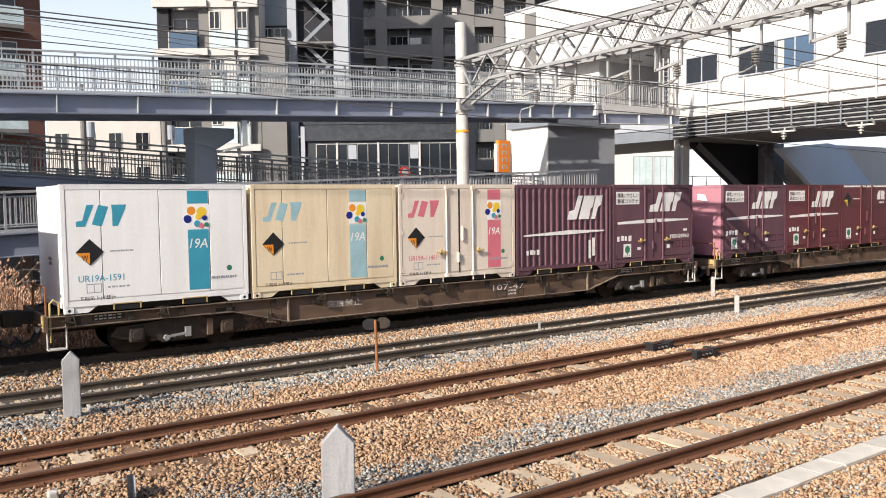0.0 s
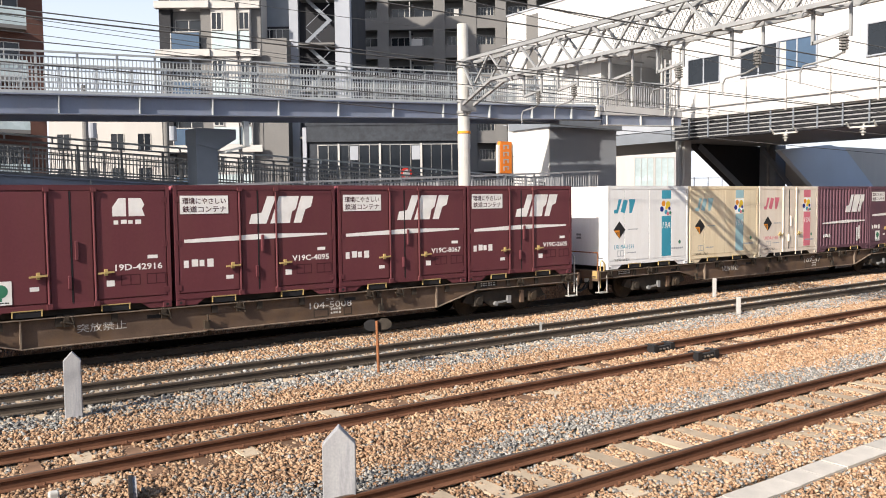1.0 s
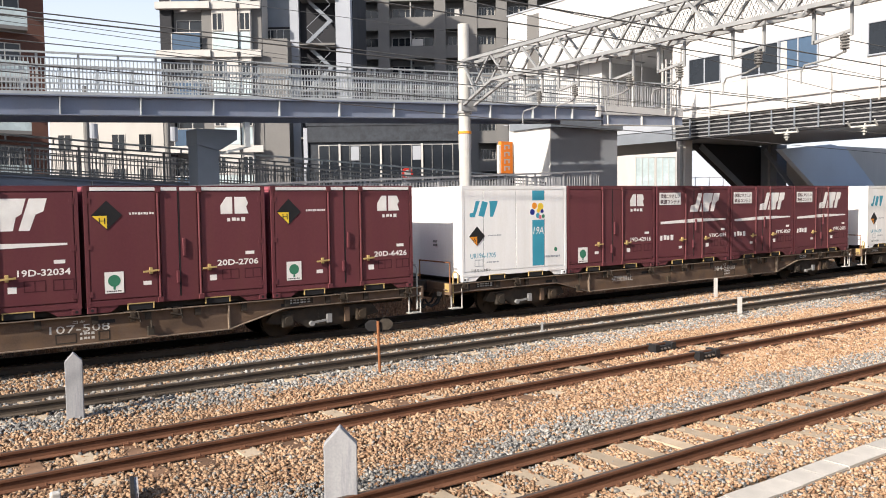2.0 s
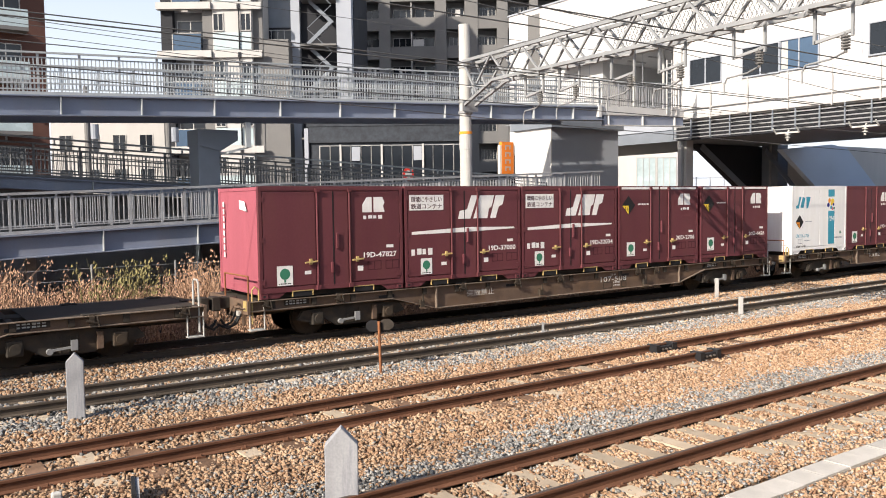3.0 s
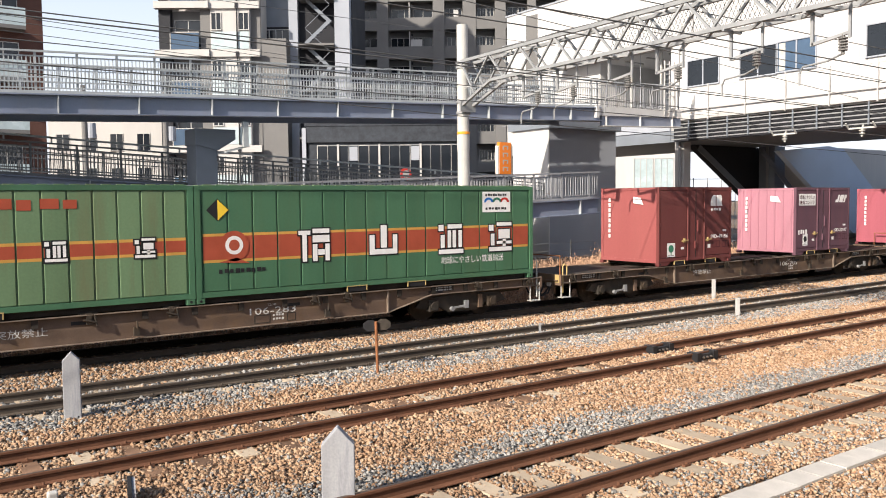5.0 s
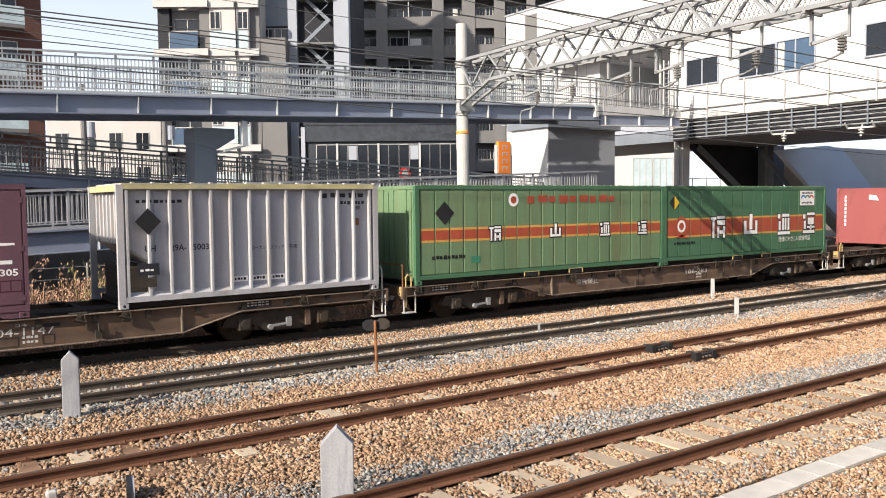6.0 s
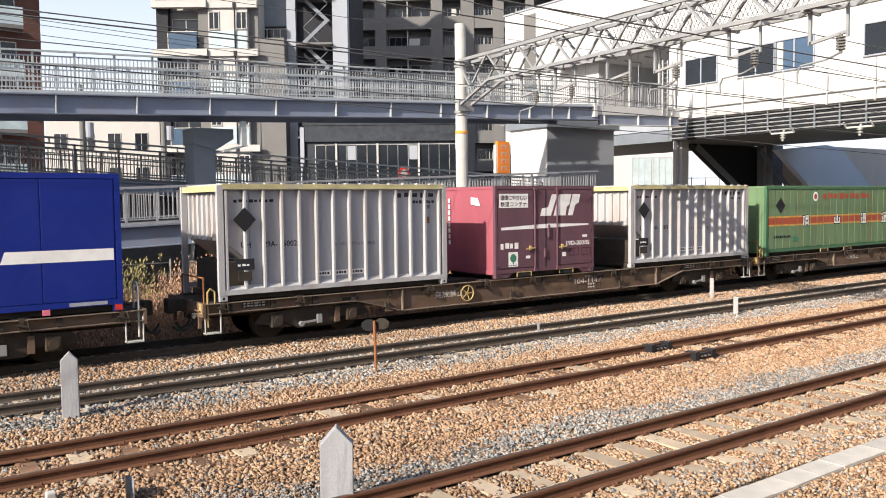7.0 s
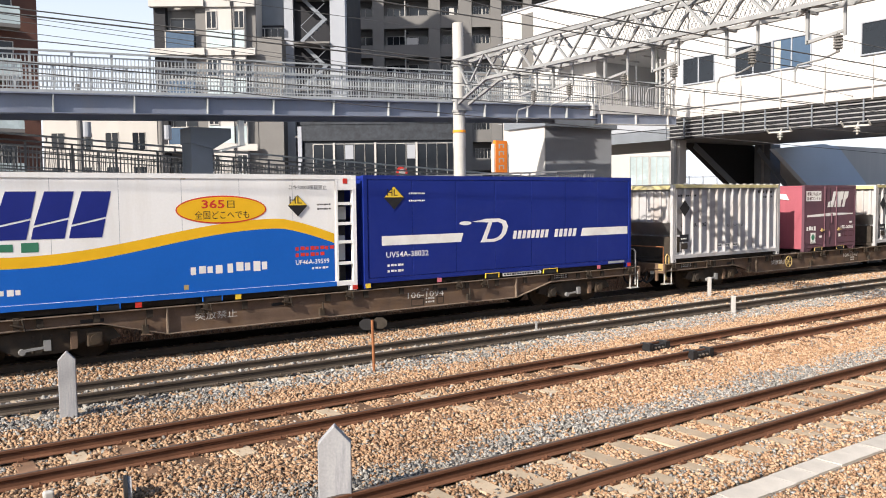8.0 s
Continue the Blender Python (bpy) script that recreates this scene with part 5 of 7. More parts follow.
def hazard(t, x, z, r, letters, low=YELLOW, high=BLACK, flip=False):
    """A diamond placard with its centre at x, z."""
    b = part("placard", Shape().plate([(x - r, z), (x, z - r), (x + r, z), (x, z + r)], "y", FACE - 0.0024, FACE - 0.0006), BLACK, t, "black and yellow diamond placard")
    e = r * 0.94
    if flip:
        part("placard_half", Shape().plate([(x - e, z + 0.01), (x + e, z + 0.01), (x, z + e)], "y", FACE - 0.0039, FACE - 0.0027), low, b, "yellow half")
        write(letters, x - 0.1 - 0.05 * len(letters), FACE - 0.0042, z + 0.05, 0.12 * len(letters) + 0.06, 0.16, BLACK, b)
    else:
        part("placard_half", Shape().plate([(x - e, z - 0.01), (x, z - e), (x, z - 0.01)], "y", FACE - 0.0039, FACE - 0.0027), low, b, "orange quarter")
        write(letters, x - 0.15, FACE - 0.0042, z - 0.17, 0.12, 0.12, BLACK, b)


def end_face(t, H, paint, ribs=0, mark=True, rods=True):
    """The end that looks backwards along the train, x = 0."""
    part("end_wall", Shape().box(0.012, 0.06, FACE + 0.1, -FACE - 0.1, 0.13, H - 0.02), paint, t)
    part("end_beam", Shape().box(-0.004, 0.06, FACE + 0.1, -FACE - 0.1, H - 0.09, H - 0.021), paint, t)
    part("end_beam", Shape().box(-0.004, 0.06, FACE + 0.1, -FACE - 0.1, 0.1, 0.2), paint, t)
    for i in range(ribs):
        y = FACE + 0.2 + (2.45 - 0.4) * i / max(1, ribs - 1)
        part("end_rib", Shape().plate([(y - 0.05, 0), (y + 0.05, 0), (y + 0.03, -0.035), (y - 0.03, -0.035)], "z", 0.2, H - 0.1), paint, t).matrix_basis = Matrix(((0, 1, 0, 0.012), (1, 0, 0, 0), (0, 0, 1, 0), (0, 0, 0, 1)))
    if mark:
        part("end_mark", Shape().plate([(-0.62, H - 0.55), (-0.2, H - 0.5), (-0.2, H - 0.3), (-0.5, H - 0.33)], "x", -0.032, -0.026), DECAL, t)
        s = Shape()
        for k in range(8):
            s.box(-0.03, -0.024, 0.78, 0.86, H - 0.45 - 0.17 * k, H - 0.33 - 0.17 * k)
        part("end_print", s, DECAL, t)


def steel_container(kind, number, paint, end_paint, label, L=3.715, H=2.5, ribs=0, sticker=True, ends=True):
    t = thing("freight_container", label, "freight container", group="freight containers")
    frame_box(t, L, H, paint, end_paint, post_w=0.07)
    part("body", Shape().box(0.061, L - 0.02, FACE + 0.03, -FACE - 0.03, 0.13, H - 0.03), paint, t)
    part("roof", Shape().box(0.07, L - 0.07, FACE + 0.084, -FACE - 0.084, H - 0.029, H - 0.008), paint, t)
    fork_pockets(t, ((0.78, 1.26), (2.36, 2.86)), GOLD)
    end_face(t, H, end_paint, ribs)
    skirt(t, L, paint)
    if kind == "ribbed":
        for i in range(16):
            x = 0.16 + 0.222 * i
            part("side_rib", Shape().plate([(x, FACE + 0.03), (x + 0.1, FACE + 0.03), (x + 0.075, FACE - 0.0012), (x + 0.025, FACE - 0.0012)], "z", 0.24, H - 0.11), paint, t)
        freight_mark(t, 1.9, 1.5, 1.4, 0.68)
        part("stripe", Shape().plate([(0.25, 1.07), (0.25, 1.11), (2.0, 1.2), (3.4, 1.17), (3.4, 1.13), (2.0, 1.08)], "y", FACE - 0.003, FACE - 0.0018), DECAL, t, "white stripe")
        bars(0.35, 0.55, 0.5, 0.14, FACE - 0.0012, 4, DECAL, t)
        bars(2.75, 0.35, 0.3, 0.6, FACE - 0.0012, 2, DECAL, t)
        return t
    for x0, x1 in ((0.09, 1.37), (2.29, L - 0.09)):
        part("door_panel", Shape().box(x0, x1, FACE + 0.006, FACE + 0.029, 0.26, H - 0.13), paint, t, bevel=0.008)
    part("door_panel", Shape().box(1.45, 1.815, FACE + 0.006, FACE + 0.029, 0.2, H - 0.11), paint, t, bevel=0.008)
    part("door_panel", Shape().box(1.845, 2.21, FACE + 0.006, FACE + 0.029, 0.2, H - 0.11), paint, t, bevel=0.008)
    doors(t, paint, H=H)
    y = FACE + 0.006
    if number:
        write(number, 2.62, y, 0.80, 0.92, 0.13, DECAL, t, "container_number", bold=0.02)
        quad(3.25, 3.45, 1.02, 1.09, y, DECAL, t, "type_plate")
    for x0 in (2.72, 3.22):
        fr = Shape()
        for a, b, c, d in ((0, 0.4, 0, 0.02), (0, 0.4, 0.2, 0.22), (0, 0.02, 0.02, 0.2), (0.38, 0.4, 0.02, 0.2), (0.19, 0.21, 0.02, 0.2)):
            fr.box(x0 + a * 0.95, x0 + b * 0.95, y - 0.0024, y - 0.0006, 0.5 + c, 0.5 + d)
        part("card_holder", fr, WINEDARK, t)
    quad(1.08, 1.24, 0.5, 0.58, y, DECAL, t, "notice_plate")
    quad(2.45, 2.6, 0.5, 0.62, y, DECAL, t, "notice_plate")
    if kind == "plain":
        block_mark(t, 2.6, 1.88, 0.62, 0.36, y)
        bars(2.62, 1.72, 0.55, 0.09, y, 4, DECAL, t)
        if sticker:
            eco_sticker(t, 0.4, 0.28, 0.38, 0.44)
    elif kind == "striped":
        slogan(t, 0.13, 1.16, 1.9, 2.28, WINEDARK)
        freight_mark(t, 1.62, 1.66, 1.55, 0.6, y)
        part("stripe", Shape().plate([(0.2, 1.3), (0.2, 1.37), (1.9, 1.44), (3.5, 1.41), (3.5, 1.37), (1.9, 1.32)], "y", y - 0.0036, y - 0.0012), DECAL, t, "white stripe")
        bars(0.18, 0.78, 0.66, 0.17, y, 4, DECAL, t)
        if sticker:
            eco_sticker(t, 0.45, 0.3, 0.34, 0.4)
    elif kind == "small_mark":
        slogan(t, 0.19, 1.28, 1.83, 2.26, WINEDARK)
        freight_mark(t, 2.68, 1.93, 0.86, 0.29, y)
        bars(0.16, 0.76, 0.62, 0.18, y, 4, DECAL, t)
        eco_sticker(t, 0.45, 0.34, 0.33, 0.42, False)
    elif kind == "tall":
        for a, b in ((0.12, 1.36), (1.48, 1.8), (1.86, 2.2), (2.32, L - 0.1)):
            quad(a, b, H - 0.1, H - 0.03, FACE + 0.002, DECAL, t, "roof_band", "white band")
        hazard(t, 0.42, 1.92, 0.29, "H", YELLOW)
        bars(0.85, 1.92, 0.5, 0.05, y, 9, DECAL, t)
        block_mark(t, 2.72, 1.9, 0.62, 0.36, y)
        bars(2.86, 1.74, 0.42, 0.08, y, 4, DECAL, t)
        if sticker:
            eco_sticker(t, 0.34, 0.38, 0.36, 0.42)
    return t


def pale_container(number, paint, strip, mark, label, doors_side=False):
    """Pale ventilated container with a coloured upright strip and round dots."""
    L, H = 3.715, 2.5
    t = thing("freight_container", label, "freight container", group="freight containers")
    frame_box(t, L, H, paint, paint, post_w=0.08)
    part("body", Shape().box(0.061, L - 0.02, FACE + 0.028, -FACE - 0.03, 0.13, H - 0.03), paint, t)
    part("roof", Shape().box(0.08, L - 0.08, FACE + 0.084, -FACE - 0.084, H - 0.029, H - 0.008), paint, t)
    skirt(t, L, paint)
    end_face(t, H, paint, 0, False)
    for z in (0.9, 1.0):
        part("vent", Shape().box(-0.02, 0.01, -0.1, 0.06, z, z + 0.06), GALV, t)
    part("end_frame", Shape().box(0.0, 0.011, -1.0, 1.0, 1.62, 1.66), paint, t)
    y = FACE + 0.006
    if doors_side:
        for x0, x1 in ((0.1, 1.4), (1.46, 1.82), (1.86, 2.24), (2.3, L - 0.1)):
            part("door_panel", Shape().box(x0, x1, y, FACE + 0.027, 0.26, H - 0.12), paint, t, bevel=0.008)
        doors(t, paint, 1.43, 2.27)
        sx = 2.78
        fork_pockets(t, ((0.95, 1.3), (2.3, 2.65)), paint)
    else:
        for x0, x1 in ((0.1, 0.72), (0.735, 1.84), (1.855, 2.88), (2.895, L - 0.1)):
            part("side_panel", Shape().box(x0, x1, y, FACE + 0.027, 0.26, H - 0.12), paint, t, bevel=0.006)
        for x in (0.728, 1.848, 2.888):
            part("seam", Shape().box(x - 0.014, x + 0.014, FACE + 0.016, FACE + 0.027, 0.26, H - 0.12), CHARCOAL, t)
        sx = 2.43
        fork_pockets(t, ((0.93, 1.42), (2.3, 2.78)), GOLD)
    sw = 0.44
    quad(sx, sx + sw, 2.1, 2.37, y, strip, t, "strip", "coloured strip")
    quad(sx, sx + sw, 0.3, 1.56, y, strip, t, "strip", "coloured strip")
    quad(sx - 0.02, sx + sw + 0.02, 1.58, 2.08, y, WHITE, t, "dots_panel", "white panel with coloured dots", 0.005)
    for i, (u, v, r, m) in enumerate(((0.08, 1.95, 0.09, ORANGE), (0.3, 1.92, 0.11, YELLOW), (0.0, 1.78, 0.085, NAVY), (0.22, 1.82, 0.06, YELLOW), (0.36, 1.8, 0.055, NAVY), (0.2, 1.68, 0.07, TEAL), (0.28, 1.64, 0.055, PINK), (0.4, 1.66, 0.05, GREENMARK))):
        part("dot", Shape().disc(sx + u, v, r, y - 0.0036 - 0.001 * i, y - 0.0021, 14), m, t)
    write("19A", sx + 0.03, y - 0.0018, 1.17, 0.38, 0.2, DECAL, t, "series_mark", slant=0.2)
    # company mark as three plain slanted shapes
    for poly in ([(0, 0), (0.2, 0.0), (0.4, 0.42), (0.24, 0.42), (0.14, 0.12), (0.0, 0.1)], [(0.34, 0.04), (0.56, 0.0), (0.72, 0.38), (0.5, 0.42)], [(0.8, 0.0), (0.92, 0.0), (1.1, 0.34), (1.12, 0.42), (0.78, 0.42), (0.8, 0.3)]):
        part("company_mark", Shape().plate([(0.27 + u * 0.84, 1.68 + v) for u, v in poly], "y", y - 0.002, y - 0.0004), mark, t)
    hazard(t, 0.5, 1.18, 0.26, "W", ORANGE)
    bars(0.88, 1.17, 0.46, 0.035, y, 11, SHADED, t)
    if number:
        write(number, 0.28, y, 0.6, 0.85, 0.13, mark, t, "container_number", bold=0.005)
    fr = Shape()
    for a, b, c, d in ((0, 0.28, 0, 0.015), (0, 0.28, 0.165, 0.18), (0, 0.015, 0.015, 0.165), (0.265, 0.28, 0.015, 0.165), (0.13, 0.145, 0.015, 0.165)):
        fr.box(0.42 + a, 0.42 + b, y - 0.0018, y - 0.0006, 0.38 + c, 0.38 + d)
    part("card_holder", fr, SHADED, t)
    bars(0.82, 0.46, 0.42, 0.04, y, 6, SHADED, t)
    write("下部吊上げ禁止", 0.28, y, 0.22, 0.68, 0.1, BLACK, t, "warning")
    part("round_mark", Shape().disc(3.3, 0.72, 0.06, y - 0.0018, y - 0.0006, 14), GREENMARK, t)
    bars(2.86, 0.5, 0.6, 0.06, y - 0.002, 12, SHADED, t)
    return t


def ribbed_hopper(number, label):
    """Twenty-foot grey container with upright ribs and a sloping hopper end."""
    L, H = 6.0, 2.5
    t = thing("bulk_container", label, "bulk container", group="bulk containers")
    frame_box(t, L, H, SILVERLT, SILVERLT, post_w=0.13)
    part("body", Shape().box(0.75, L - 0.06, FACE + 0.11, -FACE - 0.11, 0.129, H - 0.05), SILVER, t)
    part("hopper_end", Shape().plate([(0.16, H - 0.1), (0.16, 1.28), (0.749, 0.85), (0.749, H - 0.1)], "y", FACE + 0.12, -FACE - 0.12), SILVERLT, t, "pale hopper end")
    for i in range(7):
        y = FACE + 0.3 + 0.31 * i
        part("end_rib", Shape().box(0.1, 0.158, y - 0.05, y + 0.05, 1.3, H - 0.2), SILVERLT, t)
    part("chute", Shape().box(0.25, 0.74, FACE + 0.3, -FACE - 0.3, 0.14, 0.82), SILLDARK, t)
    part("end_beam", Shape().box(0.02, 0.12, FACE + 0.1, -FACE - 0.1, H - 0.14, H - 0.01), DULLYELLOW, t, "dull yellow end beam")
    for i in range(14):
        x = 0.17 + i * 0.43
        if x > L - 0.16:
            break
        part("side_rib", Shape().box(x, x + 0.055, FACE + 0.004, FACE + 0.109, 0.24, H - 0.12), SILVERLT, t, bevel=0.006)
        if i < 13:
            part("foot_gusset", Shape().plate([(FACE + 0.012, 0.241), (FACE + 0.109, 0.241), (FACE + 0.109, 0.32)], "x", x + 0.06, x + 0.42), SILVERLT, t)
    part("rail_cap", Shape().box(0.1, L - 0.1, FACE - 0.0036, FACE + 0.1, H + 0.001, H + 0.02), DULLYELLOW, t, "dull yellow top rail")
    part("rail_face", Shape().box(0.13, L - 0.13, FACE - 0.0024, FACE + 0.0, H - 0.09, H), DULLYELLOW, t, "dull yellow top rail")
    part("tarpaulin", Shape().box(0.15, L - 0.1, FACE + 0.11, -FACE - 0.1, H - 0.04, H + 0.03), SILVERLT, t)
    for i in range(15):
        part("hoop", Shape().box(0.3 + 0.4 * i, 0.36 + 0.4 * i, FACE + 0.005, FACE + 0.109, H + 0.021, H + 0.05), SILVERLT, t)
    y = FACE + 0.11
    b = part("placard", Shape().plate([(0.34, 1.75), (0.6, 1.48), (0.86, 1.75), (0.6, 2.02)], "y", FACE - 0.0048, FACE - 0.003), BLACK, t, "black diamond placard")
    for s, (x, z, w, h) in (("UH", (0.55, 1.13, 0.22, 0.13)), ("29A-", (1.08, 1.13, 0.32, 0.13)), (number, (1.54, 1.13, 0.34, 0.13)), ("2280", (5.35, 1.92, 0.22, 0.1))):
        write(s, x, y, z, w, h, BLACK, t, "container_number", bold=0.015)
    for s, x in (("カーボン", 2.84), ("ブラック", 3.28), ("専用", 3.72)):
        write(s, x, y, 1.08, 0.32 if len(s) > 2 else 0.2, 0.09, BLACK, t, "cargo_name")
    for x in (2.4, 2.84, 3.28):
        quad(x, x + 0.33, 0.4, 0.52, y, DECAL, t, "notice_plate")
        bars(x + 0.03, 0.43, 0.27, 0.06, y - 0.0018, 4, BLACK, t)
    bars(0.4, 2.12, 0.95, 0.07, y, 8, BLACK, t)
    bars(4.55, 2.2, 1.2, 0.12, y, 5, BLACK, t)
    bars(4.95, 2.05, 0.75, 0.08, y, 8, BLACK, t)
    quad(0.36, 0.8, 0.66, 0.9, FACE - 0.0012, CHARCOAL, t, "notice_board", "dark notice board", 0.02)
    bars(0.42, 0.74, 0.3, 0.05, FACE - 0.0072, 3, DECAL, t)
    quad(0.42, 0.74, 0.42, 0.62, FACE - 0.0012, SILLDARK, t, "card_box", "", 0.04)
    quad(5.42, 5.54, 1.55, 1.72, y, RUSTPIPE, t, "data_plate")
    return t


def green_container(front, label):
    """Thirty-one-foot green container with a red band and pale characters."""
    L, H = 9.4, 2.5
    t = thing("freight_container", label, "freight container", group="long containers")
    paint = GREEN if front else PALEGREEN
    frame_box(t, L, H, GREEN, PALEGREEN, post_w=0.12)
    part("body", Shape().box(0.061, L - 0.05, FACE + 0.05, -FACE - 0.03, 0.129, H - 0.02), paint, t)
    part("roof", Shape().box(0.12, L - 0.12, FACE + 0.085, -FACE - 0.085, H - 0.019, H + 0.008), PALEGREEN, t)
    for i in range(32):
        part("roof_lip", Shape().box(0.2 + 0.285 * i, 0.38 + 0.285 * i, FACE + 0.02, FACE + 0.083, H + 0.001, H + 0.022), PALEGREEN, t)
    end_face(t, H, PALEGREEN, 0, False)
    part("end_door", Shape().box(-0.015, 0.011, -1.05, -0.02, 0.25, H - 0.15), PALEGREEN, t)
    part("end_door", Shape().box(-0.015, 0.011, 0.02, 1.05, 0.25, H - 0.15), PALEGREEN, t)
    for yy in (-0.85, -0.25, 0.25, 0.85):
        part("lock_rod", Shape().tube((-0.03, yy, 0.2), (-0.03, yy, H - 0.1), 0.02, 8), PALEGREEN, t)
    n = 16 if front else 20
    w = (L - 0.3) / n
    z0, z1 = (0.92, 1.42) if front else (1.12, 1.36)
    for i in range(n):
        x = 0.15 + i * w
        part("side_panel", Shape().box(x + 0.016, x + w - 0.016, FACE + 0.02, FACE + 0.049, 0.25, H - 0.11), paint, t, bevel=0.012)
        y = FACE + 0.02
        quad(x + 0.018, x + w - 0.018, z0, z1, y, BANDRED, t, "red_band", "brick red band", 0.004)
        quad(x + 0.018, x + w - 0.018, z1 + 0.001, z1 + 0.06, y, BANDGOLD, t, "ochre_edge", "ochre edge", 0.004)
        quad(x + 0.018, x + w - 0.018, z0 - 0.06, z0 - 0.001, y, BANDGOLD, t, "ochre_edge", "ochre edge", 0.004)
    y = FACE + 0.014
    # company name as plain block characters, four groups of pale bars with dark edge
    c = 0.78 if front else 0.4
    zc = (z0 + z1) / 2
    for k, gx in enumerate((2.75, 4.6, 6.62, 8.25) if front else (2.55, 4.75, 6.75, 8.4)):
        e = 0.03
        gl = Shape()
        gd = Shape()
        for u0, u1, v0, v1 in (((0.0, 0.38, 0.78, 0.9), (0.12, 0.26, 0.0, 0.78), (0.45, 1.0, 0.82, 0.95), (0.45, 1.0, 0.55, 0.76), (0.45, 0.6, 0.0, 0.5), (0.62, 0.84, 0.18, 0.34), (0.86, 1.0, 0.0, 0.5)),
                               ((0.0, 0.18, 0.1, 0.7), (0.4, 0.62, 0.3, 1.0), (0.84, 1.0, 0.1, 0.7), (0.18, 0.84, 0.1, 0.26)),
                               ((0.0, 0.2, 0.75, 0.95), (0.08, 0.24, 0.2, 0.62), (0.0, 1.0, 0.0, 0.14), (0.36, 0.94, 0.82, 0.96), (0.36, 0.5, 0.2, 0.76), (0.56, 0.7, 0.2, 0.76), (0.8, 0.94, 0.2, 0.76)),
                               ((0.0, 0.2, 0.7, 0.9), (0.08, 0.24, 0.2, 0.6), (0.0, 1.0, 0.0, 0.14), (0.34, 1.0, 0.86, 0.98), (0.42, 0.92, 0.42, 0.74), (0.6, 0.74, 0.16, 0.4), (0.34, 1.0, 0.24, 0.34)))[k]:
            x0, x1, a, b = gx - c / 2 + u0 * c, gx - c / 2 + u1 * c, zc - c / 2 + v0 * c, zc - c / 2 + v1 * c
            gl.box(x0, x1, y - 0.0048, y - 0.003, a, b)
            gd.box(x0 - e, x1 + e, y - 0.0027, y - 0.0012, a - e, b + e)
        part("name_block", gl, DECAL, t, "pale name character block")
        part("name_edge", gd, BLACK, t)
    if front:
        write("地球にやさしい鉄道輸送", 6.3, y - 0.0018, 0.52, 2.05, 0.19, DECAL, t, "slogan")
        p = quad(7.65, 8.6, 1.82, 2.36, y, DECAL, t, "poster_panel", "white panel with coloured arches", 0.012)
        for u, m in ((7.86, BLUEMARK), (8.14, GREENMARK), (8.4, REDMARK)):
            arc = [(u + 0.16 * math.cos(a * math.pi / 8), 2.08 + 0.13 * math.sin(a * math.pi / 8)) for a in range(9)] + [(u + 0.09 * math.cos(a * math.pi / 8), 2.08 + 0.07 * math.sin(a * math.pi / 8)) for a in range(8, -1, -1)]
            part("arch", Shape().plate(arc, "y", y - 0.0054, y - 0.0039), m, p)
        bars(7.75, 2.24, 0.75, 0.07, y - 0.0036, 9, BLACK, p)
        bars(7.75, 1.88, 0.75, 0.07, y - 0.0036, 7, BLACK, p)
        ring = part("round_mark", Shape().disc(0.85, 1.2, 0.33, y - 0.0042, y - 0.0027, 28), BANDRED, t, "red round company mark")
        part("ring", Shape().disc(0.85, 1.22, 0.2, y - 0.0057, y - 0.0045, 24), DECAL, ring)
        part("core", Shape().disc(0.85, 1.22, 0.12, y - 0.0072, y - 0.006, 24), BANDRED, ring)
        part("tail", Shape().plate([(0.5, 0.86), (1.2, 0.82), (0.9, 0.95)], "y", y - 0.0042, y - 0.0027), BANDRED, ring)
        part("placard", Shape().plate([(0.25, 1.98), (0.5, 1.74), (0.75, 1.98), (0.5, 2.22)], "y", y - 0.0042, y - 0.0024), BLACK, t, "dark diamond placard")
        part("placard_half", Shape().plate([(0.5, 1.76), (0.74, 1.98), (0.5, 2.2)], "y", y - 0.0057, y - 0.0045), YELLOW, t)
    else:
        part("placard", Shape().plate([(0.6, 1.8), (0.9, 1.5), (1.2, 1.8), (0.9, 2.1)], "y", y - 0.0042, y - 0.0024), BLACK, t, "dark diamond placard")
        bars(3.7, 2.02, 3.6, 0.22, y, 9, BANDRED, t)
        part("round_mark", Shape().disc(3.2, 2.12, 0.18, y - 0.0042, y - 0.0024, 20), DECAL, t)
        part("ring", Shape().disc(3.2, 2.12, 0.1, y - 0.0057, y - 0.0045, 20), BANDRED, t)
        quad(1.75, 2.05, 0.48, 0.66, y, GREENMARK, t, "notice_plate", "", 0.01)
    bars(0.5, 0.62, 1.1, 0.1, y, 9, BLACK, t)
    fork_pockets(t, ((3.6, 4.1), (5.3, 5.8)), GOLD)
    return t


